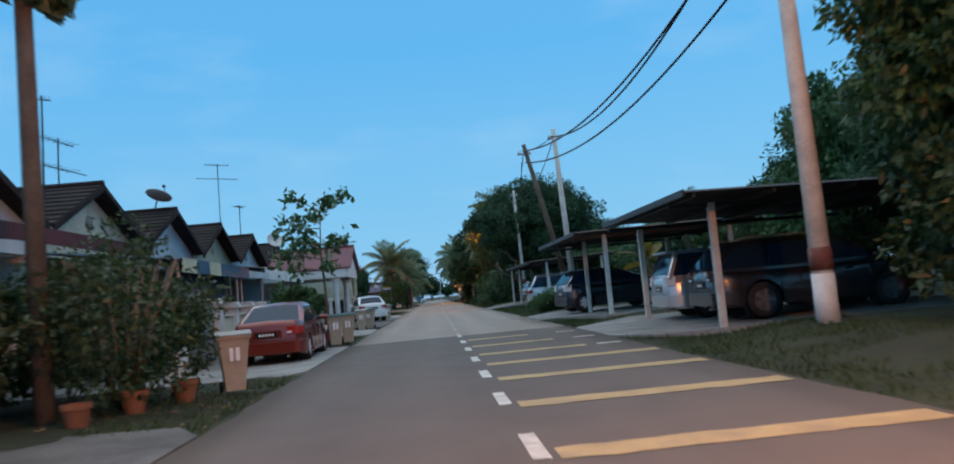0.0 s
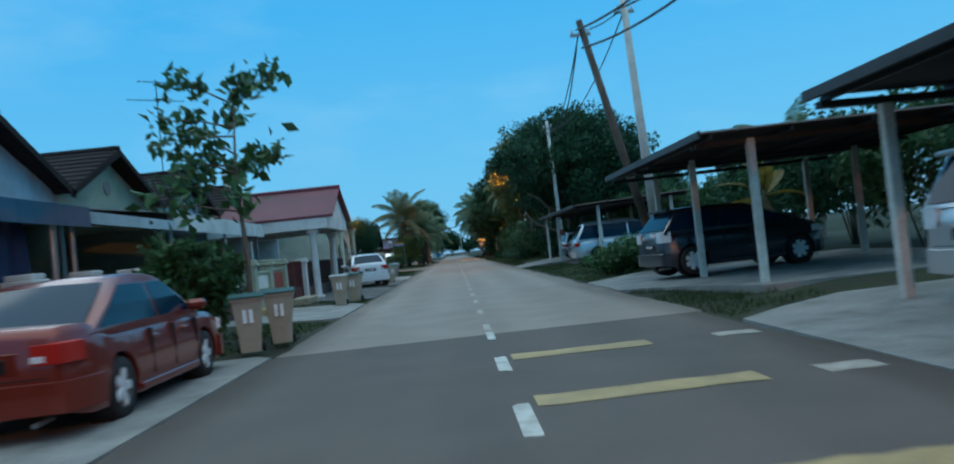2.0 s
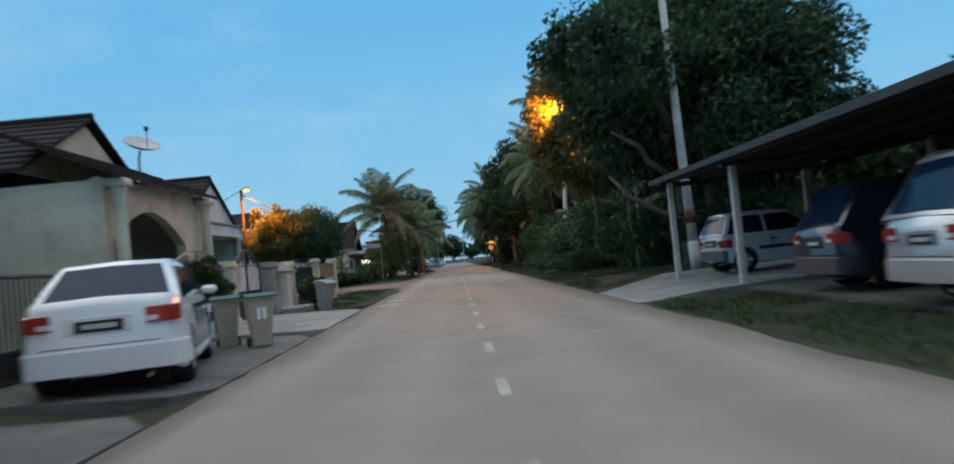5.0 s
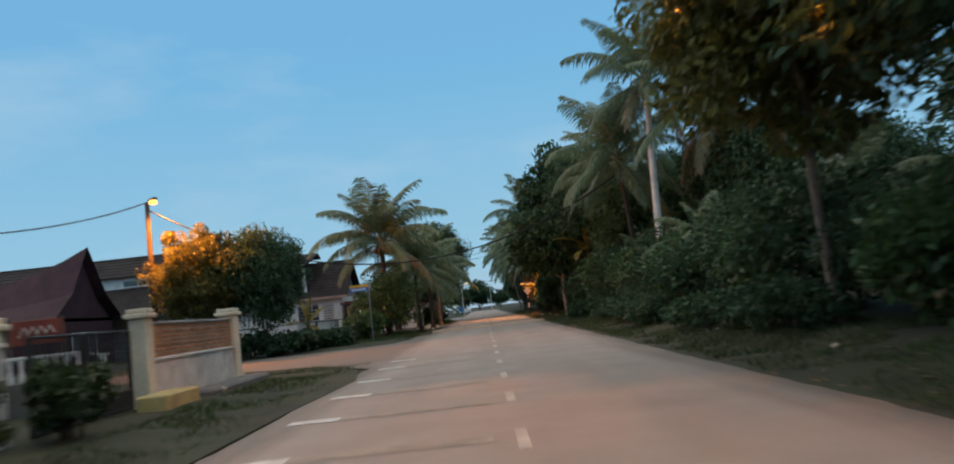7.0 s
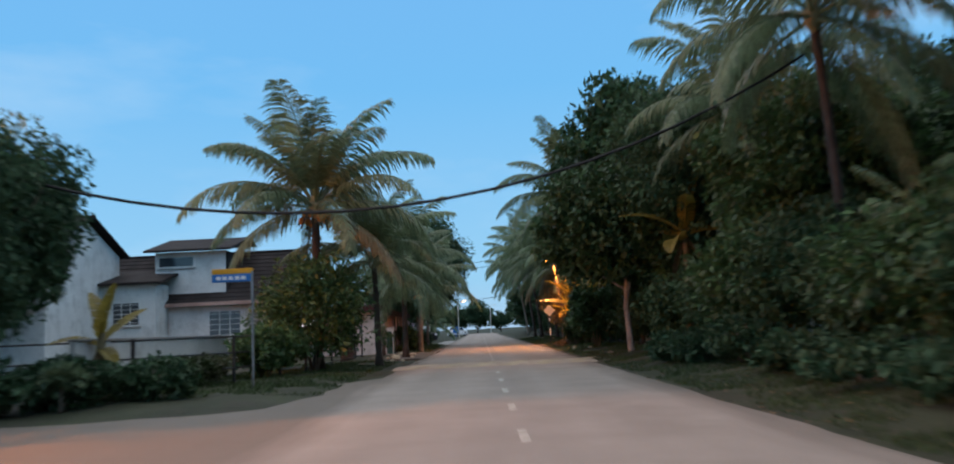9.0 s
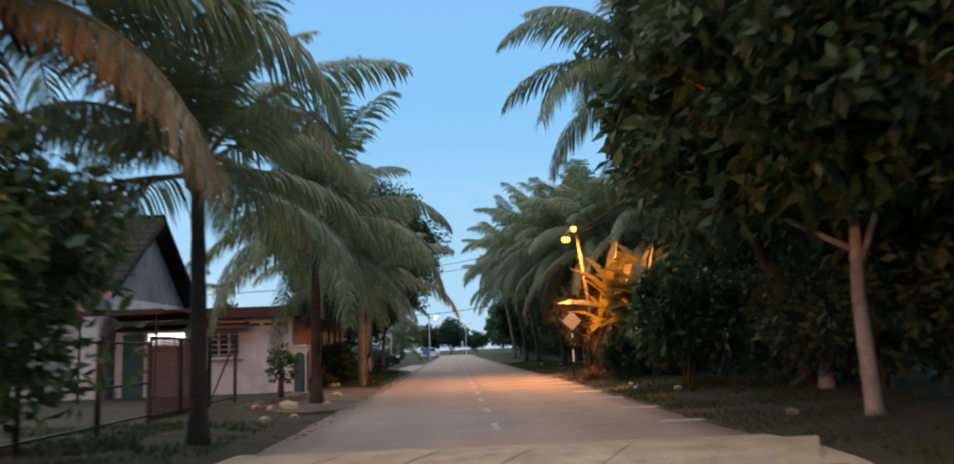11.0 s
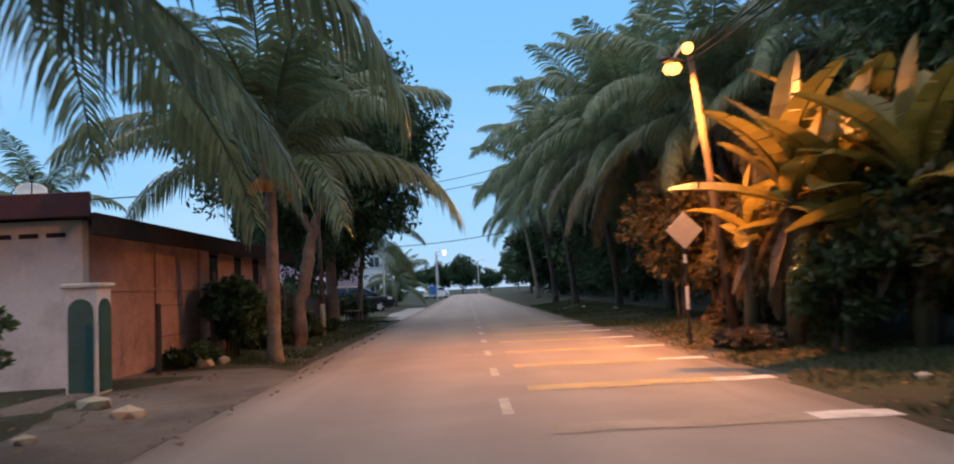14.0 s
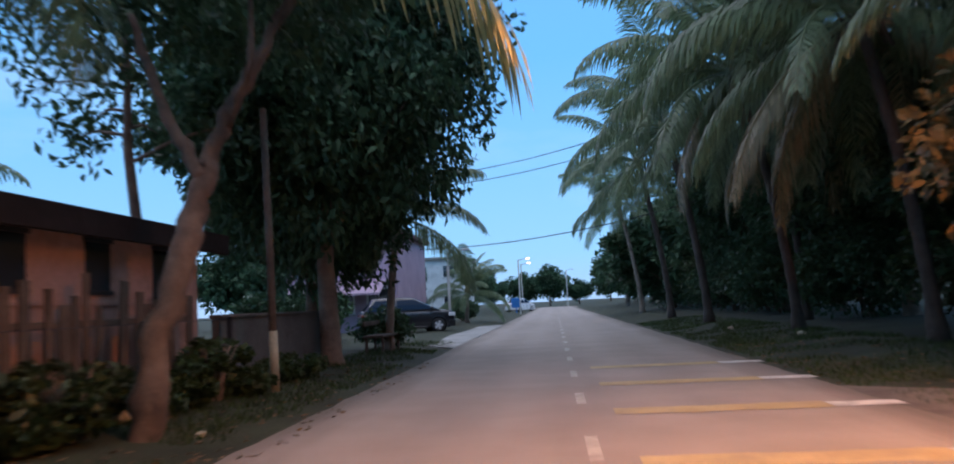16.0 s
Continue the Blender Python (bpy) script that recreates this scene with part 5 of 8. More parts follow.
def terrace_house(yc, half, xf, ze, za, wall_mat, label, depth=7.5, roof_mat=None, vent=True, recess=4.6, over=0.42):
    t = thing("terrace_house", (0, 0, 0.1), label, "house", "terrace houses")
    t.location = (xf, yc, 0.1)
    w = Shape()
    w.prism([(-half, ze - 0.75), (half, ze - 0.75), (half, ze - 0.1), (0, za - 0.16), (-half, ze - 0.1)], -0.2, 0)
    wall = part("gable_wall", w, wall_mat, t)
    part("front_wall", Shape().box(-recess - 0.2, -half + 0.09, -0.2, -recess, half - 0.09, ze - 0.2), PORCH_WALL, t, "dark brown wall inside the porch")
    part("porch_ceiling", Shape().box(-recess, -half + 0.09, ze - 0.78, -0.2, half - 0.09, ze - 0.72), wall_mat, t)
    for s in (-1, 1):
        part("porch_post", Shape().box(-0.2, s * half - 0.1, -0.2, 0.0, s * half + 0.1, ze - 0.75, 0.01), wall_mat, t)
    for s in (-1, 1):
        part("side_wall", Shape().box(-depth, s * half - 0.09, -0.2, -0.2, s * half + 0.09, ze - 0.12), wall_mat, t)
    part("back_wall", Shape().box(-depth - 0.2, -half, -0.2, -depth, half, ze - 0.1), wall_mat, t)
    roof_pair(t, -half - 0.05, half + 0.05, 0, ze - 0.12, za, -depth - 0.3, over, roof_mat or TILE)
    for s in (-1, 1):
        r = Shape()
        r.prism([(s * (half + 0.05), ze - 0.26), (0, za - 0.15), (0, za + 0.0), (s * (half + 0.05), ze - 0.1)], over - 0.02, over + 0.03)
        part("rake_board", r, TILE, t)
    if vent:
        v = Shape()
        v.lathe([(0.19, 0.0), (0.19, 0.03), (0.15, 0.035), (0.0, 0.035)], (0, 0, 0), 14, Matrix.Translation((0.0, 0, za - 0.95)) @ Matrix.Rotation(radians(90), 4, "Y"))
        part("vent", v, CONCRETE, t)
    window_set(t, -recess, -half + 0.6, -0.2, 0.85, 2.1, 3, 1, grille=True)
    d = part("door", Shape().box(-recess, 0.5, -0.02, -recess + 0.05, 1.45, 2.05, 0.01), WOOD_POLE, t)
    part("handle", Shape().box(-recess + 0.05, 0.6, 0.95, -recess + 0.09, 0.66, 1.1, 0.01), STEEL, d)
    return t


rows_of_houses = [(2.2, CREAM, "cream"), (7.9, WHITE_PAINT, "white"), (13.7, CREAM, "cream"), (19.5, BLUE_WALL, "pale blue"), (24.95, GREEN_WALL, "pale green"), (30.5, BLUE_WALL, "pale blue-grey"), (36.3, WHITE_PAINT, "white")]
for yc, mat, word in rows_of_houses:
    terrace_house(yc, 2.75, -9.1, 3.45, 4.62, mat, word + " terrace house with a dark tiled gable roof")


def canopy(label, x0, x1, y0, y1, z0, z1, mat, posts, valance=0.0, stripes=None, drop=None):
    """A lean-to sheet on posts, with a hanging valance along its road edge (x1)."""
    t = thing("awning", (x1, (y0 + y1) / 2, 0.1), label, "awning", "awnings in front of the houses")
    off = Vector((x1, (y0 + y1) / 2, 0.1))

    def put(n, s, m, lab="", up=t):
        s.v = [tuple(Vector(p) - off) for p in s.v]
        return part(n, s, m, up, lab)

    put("sheet", corrugated(x0, x1, y0, y1, z0, z1, 0.2, 0.014), mat)
    if valance:
        k = max(3, int((y1 - y0) / 0.9))
        for i in range(k):
            a, b = y0 + (y1 - y0) * i / k, y0 + (y1 - y0) * (i + 1) / k
            put("valance", Shape().box(x1 - 0.015, a + 0.004, z1 - valance, x1 + 0.015, b - 0.004, z1 + 0.01), stripes[i % len(stripes)] if stripes else mat)
    put("edge_beam", Shape().box(x1 - 0.12, y0, z1 - 0.1, x1 - 0.05, y1, z1 - 0.02, 0.008), DARK_STEEL)
    for x, y in posts:
        put("post", Shape().tube([(x, y, 0.0), (x, y, z1 + (z0 - z1) * (x1 - x) / (x1 - x0) - 0.05)], 0.04, 8), STEEL)
    if drop:
        y2, y3, zlow, m2 = drop
        s = Shape()
        n = 26
        a = [(x1 - 0.45 + 0.06 * math.sin(i * 1.7), y2 + (y3 - y2) * i / n, z1 - 0.1) for i in range(n + 1)]
        b = [(x1 - 0.45 + 0.10 * math.sin(i * 1.7 + 0.6), y2 + (y3 - y2) * i / n, zlow + 0.05 * math.sin(i)) for i in range(n + 1)]
        s.add(a + b, [(i, i + 1, n + 2 + i, n + 1 + i) for i in range(n)])
        put("tarpaulin", s, m2, "navy tarpaulin hung as a screen")
    return t


canopy("maroon sheet awning over a dark porch", -9.0, -6.1, 1.2, 8.9, 3.05, 2.62, MAROON, [(-6.3, 1.5), (-6.3, 8.6), (-6.3, 5.0)], 0.22)
canopy("blue and cream striped awning with navy tarpaulins", -9.0, -5.9, 10.6, 16.7, 2.85, 2.45, BLUE_STRIPE, [(-6.1, 10.9), (-6.05, 15.8), (-6.1, 16.5)], 0.3, [CREAM_STRIPE, BLUE_STRIPE, CREAM_STRIPE, BLUE_STRIPE, BLUE_STRIPE, BLUE_STRIPE], (10.8, 15.6, 1.35, BLUE_TARP))
canopy("pale blue awning over a house front", -9.0, -6.4, 16.9, 21.8, 2.9, 2.5, BLUE_STRIPE, [(-6.6, 17.2), (-6.6, 21.5)], 0.2, [BLUE_WALL])
canopy("white fascia awning over a car porch", -9.0, -6.6, 22.4, 30.8, 3.1, 2.75, DARK_ZINC, [(-6.8, 22.7), (-6.8, 27.0), (-6.8, 30.6)], 0.4, [WHITE_PAINT])


def column(parent, x, y, z0, z1, r, mat, off):
    s = Shape()
    s.box(x - r * 1.5, y - r * 1.5, z0, x + r * 1.5, y + r * 1.5, z0 + 0.16, 0.012)
    s.lathe([(r * 1.15, z0 + 0.16), (r, z0 + 0.28), (r * 0.93, z1 - 0.3), (r * 1.2, z1 - 0.22), (r * 1.25, z1 - 0.14)], (x, y, 0), 14)
    s.box(x - r * 1.5, y - r * 1.5, z1 - 0.14, x + r * 1.5, y + r * 1.5, z1, 0.012)
    s.v = [tuple(Vector(p) - off) for p in s.v]
    return part("column", s, mat, parent, "round white column", True)


def porch(label, x0, x1, y0, y1, ze, za, beam, roof_mat, wall_mat, cols):
    """A car porch: gabled roof with its ridge along x, deep edge beams, a gable wall to the road, round columns."""
    yc = (y0 + y1) / 2
    t = thing("car_porch", (x1, yc, 0.1), label, "car porch", "car porches")
    off = Vector((x1, yc, 0.1))
    h = (y1 - y0) / 2
    roof_pair(t, -h - 0.12, h + 0.12, 0, ze - 0.1, za - 0.1, x0 - x1, 0.22, roof_mat, 1)
    g = Shape()
    g.prism([(-h, ze - 0.14), (h, ze - 0.14), (0, za - 0.26)], -0.14, 0.02)
    part("gable_wall", g, wall_mat, t)
    for s in (-1, 1):
        part("beam", Shape().box(x0 - x1, s * h - 0.1, ze - beam - 0.1, 0.0, s * h + 0.1, ze - 0.1, 0.01), wall_mat, t)
    part("beam", Shape().box(-0.14, -h + 0.102, ze - beam - 0.1, 0.023, h - 0.102, ze - 0.142, 0.01), wall_mat, t)
    part("ceiling_panel", Shape().box(x0 - x1, -h + 0.1, ze - beam * 0.5 - 0.1, -0.14, h - 0.1, ze - beam * 0.5 - 0.06), wall_mat, t)
    for x, y in cols:
        column(t, x, y, 0.0, ze - beam, 0.13, WHITE_PAINT, off)
    return t


porch("white car porch with a maroon metal gable roof", -9.0, -4.75, 32.7, 37.6, 2.95, 4.15, 0.42, RED_TILE, WHITE_PAINT, [(-5.35, 32.9), (-5.35, 37.3)])
# the arched house and the house with a white gable, up to the junction
big = thing("arched_house", (-7.6, 48.6, 0.1), "cream house with an arched porch and dark tiled roof", "house", "terrace houses")
arch = Shape()
outline = [(-4.1, 0.0), (-3.85, 0.0), (-3.85, 1.95)] + [(-3.85 + 3.7 * k / 14, 1.95 + 0.6 * math.sin(math.pi * k / 14)) for k in range(1, 14)] + [(-0.15, 1.95), (-0.15, 0.0), (1.0, 0.0), (1.0, 3.05), (-4.1, 3.05)]
arch.prism(outline, 1.2, 1.4)
part("arched_wall", arch, CREAM, big, "cream wall with a wide arch")
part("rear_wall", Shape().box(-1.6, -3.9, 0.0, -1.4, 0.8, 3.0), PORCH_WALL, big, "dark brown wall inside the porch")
part("side_wall", Shape().box(-7, 0.8, 0.0, 1.2, 1.0, 3.0), CREAM, big)
part("side_wall", Shape().box(-7, -4.1, 0.0, 1.2, -3.9, 3.0), CREAM, big)
roof_pair(big, -4.3, 1.2, -1.4, 3.25, 4.65, -7.2, 0.15, TILE)
lean = Shape()
steps = []
for k in range(6):
    steps += [(1.75 - 1.9 * k / 6, 3.09 + 0.85 * k / 6), (1.75 - 1.9 * (k + 1) / 6, 3.055 + 0.85 * (k + 1) / 6)]
lean.prism(steps + [(-0.15, 3.85), (1.75, 3.0)], -4.4, 1.35, 1)
part("porch_roof", lean, TILE, big)
gablet = Shape()
gablet.prism([(-4.1, 3.25), (1.0, 3.25), (-1.4, 4.5)], -0.1, 0.0)
part("gable_wall", gablet, CREAM, big)
window_set(big, -1.4, -3.0, -1.2, 0.9, 2.1, 3, 1, grille=True)
for y in (-3.95, 0.75):
    column(big, 1.6, y, 0.0, 3.0, 0.12, CREAM, Vector((0, 0, 0)))

terrace_house(59.75, 2.75, -8.95, 3.42, 4.82, WHITE_PAINT, "house with a stained white gable and dark tiled roof", 8, None, False, 5.0, 0.06)
eb = thing("porch_frame", (-8.95, 59.75, 0.1), "white fascia beam on columns in front of a house", "porch")
part("fascia", Shape().box(0.02, -2.8, 2.7, 0.22, 2.8, 3.12, 0.02), WHITE_PAINT, eb)
part("cornice", Shape().box(0.02, -2.85, 3.12, 0.27, 2.85, 3.2, 0.015), CONCRETE, eb)
for y in (-2.6, 2.6):
    column(eb, 0.12, y, 0.0, 2.75, 0.12, CREAM, Vector((0, 0, 0)))
terrace_house(66.8, 3.0, -16.5, 3.2, 4.8, MAROON, "house with a dark maroon tiled roof behind a garden wall", 7, RED_TILE)
terrace_house(53.2, 2.6, -10.4, 3.2, 4.0, CREAM, "low cream house behind a driveway gate", 7)
terrace_house(41.75, 2.6, -9.1, 3.4, 4.6, WHITE_PAINT, "white terrace house with a dark tiled gable roof", 7)

# ---- garden walls, pillars and gates ----
def pillar(x, y, h, r, mat, label="plastered gate pillar with a moulded cap", z=0.03):
    t = thing("gate_pillar", (x, y, z), label, "pillar", "gate pillars")
    part("shaft", Shape().box(-r, -r, -0.1, r, r, h - 0.16, 0.012), mat, t)
    part("cap", Shape().box(-r - 0.06, -r - 0.06, h - 0.16, r + 0.06, r + 0.06, h - 0.08, 0.015).box(-r - 0.02, -r - 0.02, h - 0.08, r + 0.02, r + 0.02, h, 0.015), mat, t)
    part("base", Shape().box(-r - 0.04, -r - 0.04, -0.1, r + 0.04, r + 0.04, 0.18, 0.012), mat, t)
    return t


def garden_wall(x, y0, y1, h, mat, label, coping=None, thick=0.13, z=0.02):
    t = thing("garden_wall", (x, (y0 + y1) / 2, z), label, "wall", "garden walls")
    a = (y1 - y0) / 2
    part("panel", Shape().box(-thick / 2, -a, -0.1, thick / 2, a, h - 0.06, 0.008), mat, t)
    part("coping", Shape().box(-thick / 2 - 0.04, -a, h - 0.06, thick / 2 + 0.04, a, h, 0.012), coping or mat, t)
    return t


def barred_gate(x, y0, y1, h, label, arch_h=0.0, mat=None, plate=0.45, z=0.06, pitch=0.13, tip=True, bars=None, bar_w=0.011, sheet_mat=None):
    """A two-leaf steel gate: frame, bars and a sheet-metal lower part."""
    mat = mat or DARK_STEEL
    yc, a = (y0 + y1) / 2, (y1 - y0) / 2
    t = thing("steel_gate", (x, yc, z), label, "gate", "steel gates")
    for s in (-1, 1):
        leaf = part("leaf_frame", Shape().box(-0.025, s * 0.02, 0.04, 0.025, s * 0.07, h + arch_h, 0.006).box(-0.025, s * (a - 0.05), 0.04, 0.025, s * a, h, 0.006).box(-0.025, s * 0.07, 0.04, 0.025, s * (a - 0.05), 0.1, 0.006).box(-0.022, s * 0.07, plate * h, 0.022, s * (a - 0.05), plate * h + 0.05, 0.006), mat, t)
        part("plate", Shape().box(-0.008, s * 0.07, 0.1, 0.008, s * (a - 0.05), plate * h), (sheet_mat or STEEL) if arch_h else mat, leaf)
        n = max(3, int(a / pitch))
        for k in range(n):
            u = (k + 0.5) / n
            top = h + arch_h * math.cos(u * math.pi / 2)
            y = s * (0.07 + (a - 0.12) * u)
            part("bar", Shape().box(-0.012, y - bar_w, plate * h + 0.05, 0.012, y + bar_w, top + (0.04 if tip else 0)), bars or (WHITE_PAINT if arch_h else mat), leaf)
        rail = Shape()
        rail.tube([(0, s * (0.05 + (a - 0.08) * k / 8), h + arch_h * math.cos(k / 8 * math.pi / 2)) for k in range(9)], 0.022, 6)
        part("top_rail", rail, mat, leaf, smooth=True)
        if arch_h:
            sheet = Shape()
            n2 = 10
            lo = [(0.014, s * (0.07 + (a - 0.12) * k / n2), plate * h + 0.05) for k in range(n2 + 1)]
            hi = [(0.014, s * (0.07 + (a - 0.12) * k / n2), h + arch_h * math.cos(k / n2 * math.pi / 2)) for k in range(n2 + 1)]
            hi2, lo2 = [(-0.014, q, r) for _, q, r in hi], [(-0.014, q, r) for _, q, r in lo]
            m3 = n2 + 1
            sheet.add(lo + hi + lo2 + hi2, [(i, i + 1, m3 + i + 1, m3 + i) for i in range(n2)] + [(2 * m3 + i, 2 * m3 + i + 1, 3 * m3 + i + 1, 3 * m3 + i) for i in range(n2)])
            part("upper_sheet", sheet, sheet_mat or STEEL, leaf)
    return t


barred_gate(-6.0, 10.4, 13.0, 1.2, "arched grey steel gate with pale bars", 0.5)
for y in (10.2, 13.25, 14.9, 16.6, 18.3, 20.0):
    pillar(-6.0, y, 1.45 if y > 13.3 else 1.55, 0.16, WHITE_PAINT)
for y0, y1 in ((13.41, 14.74), (15.06, 16.44), (16.76, 18.14), (18.46, 19.84)):
    garden_wall(-6.0, y0, y1, 1.15, CREAM, "cream garden wall with a coping")
dark_gate = barred_gate(-5.85, 21.2, 24.6, 1.3, "arched dark sheet-steel driveway gate with pale scrolls", 0.55, DARK_STEEL, 0.55, bars=DARK_STEEL, sheet_mat=DARK_STEEL)
for k in range(6):
    y0 = -1.3 + 0.52 * k
    ring = [(0.03, y0 + 0.13 * math.cos(a) * (0.55 if q else 1), 1.02 + 0.2 * math.sin(a) * (0.6 if q else 1)) for q in (0, 1) for a in [2 * math.pi * i / 14 for i in range(15)]]
    part("scroll", Shape().tube(ring[:15], 0.02, 5).tube(ring[15:], 0.016, 5), POST_PAINT, dark_gate, "pale scroll ornament", True)
for y, mat in ((24.95, GREEN_WALL), (26.7, GREEN_WALL), (28.6, GREEN_WALL), (31.9, WHITE_PAINT), (38.2, WHITE_PAINT)):
    pillar(-5.65, y, 1.5, 0.15, mat)
garden_wall(-5.65, 25.1, 26.55, 1.2, GREEN_WALL, "pale green garden wall with a white panel")
garden_wall(-5.65, 26.85, 28.45, 1.25, GREEN_WALL, "pale green garden wall with a red panel")
single("wall_panel", Shape().box(-5.575, 25.3, 0.75, -5.555, 26.35, 1.1, 0.006), WHITE_PAINT, "white painted panel on a garden wall", "panel")
single("wall_panel", Shape().box(-5.575, 27.0, 0.7, -5.555, 28.3, 1.15, 0.006), RED_PAINT, "faded red painted panel on a garden wall", "panel")
single("wall_footing", Shape().box(-5.5, 24.6, -0.05, -5.15, 26.0, 0.26, 0.03), OCHRE, "faded yellow concrete block at a wall foot", "block")
single("planter", Shape().box(-5.35, 28.3, -0.05, -4.85, 29.9, 0.3, 0.04), PALE_YELLOW, "low cream concrete planter at a wall foot", "planter")
barred_gate(-5.65, 28.8, 31.7, 1.35, "maroon-brown barred driveway gate", 0.0, MAROON, 0.35)
barred_gate(-5.65, 32.2, 38.0, 1.35, "dark barred driveway gate under a porch", 0.0, DARK_STEEL, 0.3)
barred_gate(-6.0, 39.2, 45.6, 1.4, "dark barred gate behind a parked car", 0.0, DARK_STEEL, 0.3)
barred_gate(-5.95, 46.3, 50.2, 1.35, "black barred driveway gate with spear tips", 0.0, DARK_STEEL, 0.25)
barred_gate(-5.95, 50.9, 53.7, 1.45, "black gate with pale pickets above a sheet base", 0.0, DARK_STEEL, 0.5, pitch=0.22, bars=WHITE_PAINT, bar_w=0.04)
for yc, a, rise, z0, mat, word in ((48.25, 1.9, 0.42, 1.4, STEEL, "pale wrought scroll arch"), (52.3, 1.35, 0.4, 1.45, DARK_STEEL, "dark wrought arch")):
    ga = thing("gate_arch", (-5.93, yc, 0.06), word + " rising over a driveway gate", "gate arch")
    part("arch_bar", Shape().tube([(0, -a + 2 * a * k / 16, z0 + rise * math.sin(math.pi * k / 16)) for k in range(17)], 0.03, 7), mat, ga, smooth=True)
    for k in range(7):
        u = (k + 0.5) / 7
        r = 0.09 + 0.05 * math.sin(math.pi * u)
        c = (0, -a + 2 * a * u, z0 + rise * math.sin(math.pi * u) - r - 0.03)
        part("scroll", Shape().tube([(0, c[1] + r * (1 - 0.07 * i) * math.cos(i * 0.55), c[2] + r * (1 - 0.07 * i) * math.sin(i * 0.55)) for i in range(13)], 0.014, 5), mat, ga, smooth=True)
    for q in (-a, 0, a):
        part("upright", Shape().tube([(0, q, 0.0), (0, q, z0 + (rise if q == 0 else 0))], 0.025, 6), mat, ga)
single("red_banner", Shape().box(-6.03, 52.35, 1.12, -6.0, 53.6, 1.4, 0.004), RED_PAINT, "red panel hung behind the bars of a gate", "banner")
rb = thing("red_banner", (-8.3, 63.7, 0.05), "red cloth banner with a pale drawing on two stakes", "banner")
part("cloth", Shape().box(-0.52, -0.012, 1.28, 0.52, 0.012, 1.72, 0.006), RED_PAINT, rb)
for k in range(4):
    part("pale_stroke", Shape().tube([(-0.3 + 0.16 * k, -0.02, 1.42 + 0.04 * (k % 2)), (-0.2 + 0.16 * k, -0.02, 1.6), (-0.12 + 0.16 * k, -0.02, 1.47)], 0.018, 5), POST_PAINT, rb)
for q in (-0.48, 0.48):
    part("stake", Shape().tube([(q, 0, -0.2), (q, 0, 1.76)], 0.025, 7), WOOD_POLE, rb)
bal = thing("balustrade", (-7.9, 63.2, 0.05), "short white balustrade behind a garden gate", "balustrade")
part("rail", Shape().box(-0.7, -0.05, 1.02, 0.7, 0.05, 1.08, 0.01), WHITE_PAINT, bal)
part("plinth", Shape().box(-0.7, -0.07, -0.1, 0.7, 0.07, 0.62, 0.01), DARK_CONCRETE, bal, "dark stained plinth")
for k in range(7):
    part("baluster", Shape().lathe([(0.045, 0.62), (0.06, 0.72), (0.03, 0.86), (0.05, 0.98), (0.05, 1.02)], (-0.6 + 0.2 * k, 0, 0), 8), WHITE_PAINT, bal, smooth=True)
for y in (46.1, 50.55):
    pillar(-5.95, y, 1.6, 0.17, CREAM)
pillar(-5.9, 54.15, 1.55, 0.3, CONCRETE, "broad grey plastered gate pillar with a meter box")
pillar(-5.6, 54.9, 1.4, 0.24, POST_PAINT, "short grey plastered pillar before a wall")
garden_wall(-6.05, 54.5, 58.9, 1.3, POST_PAINT, "stained grey garden wall", None, 0.14)
pillar(-6.1, 56.8, 1.55, 0.16, CREAM)
pillar(-6.2, 58.85, 1.6, 0.16, CREAM)
single("step_block", Shape().box(-5.35, 53.4, -0.05, -4.75, 55.2, 0.22, 0.03), CONCRETE, "low grey concrete step beside a pillar", "step")
pillar(-5.9, 62.55, 1.68, 0.145, CREAM, "cream gate pillar with a broad moulded cap")
pillar(-6.0, 67.4, 1.68, 0.18, CREAM, "cream gate pillar with a broad moulded cap")
brick_wall = garden_wall(-5.95, 62.75, 67.2, 0.85, POST_PAINT, "garden wall of stained plaster below and orange brick above", None, 0.14)
part("mortar_core", Shape().box(-0.045, -2.22, 0.85, 0.045, 2.22, 1.42), CONCRETE, brick_wall)
part("top_course", Shape().box(-0.09, -2.22, 1.42, 0.09, 2.22, 1.47, 0.01), CONCRETE, brick_wall)
brick_mesh = Shape().box(-0.055, -0.107, 0.0, 0.055, 0.107, 0.062, 0.006).mesh("brick", BRICK_TONE)
for row in range(7):
    for k in range(19 + row % 2):
        part("brick", brick_mesh, None, brick_wall, m=Matrix.Translation((0.004 * ((row * 7 + k * 3) % 3 - 1), max(-2.11, min(2.11, -2.11 + 0.2345 * k - (0.117 if row % 2 else 0))), 0.862 + 0.079 * row)))
single("wall_footing", Shape().box(-5.7, 61.7, -0.05, -5.2, 63.1, 0.32, 0.03), OCHRE, "faded yellow concrete block at a wall foot", "block")
single("wall_footing", Shape().box(-5.7, 63.7, -0.05, -5.15, 67.4, 0.2, 0.05), DARK_CONCRETE, "dark damp concrete ledge at a wall foot", "block")
garden_wall(-9.5, 68.6, 68.75, 1.0, POST_PAINT, "short return of a garden wall")
barred_gate(-6.0, 59.4, 62.3, 1.3, "dark open-barred garden gate", 0.0, DARK_STEEL, 0.25)

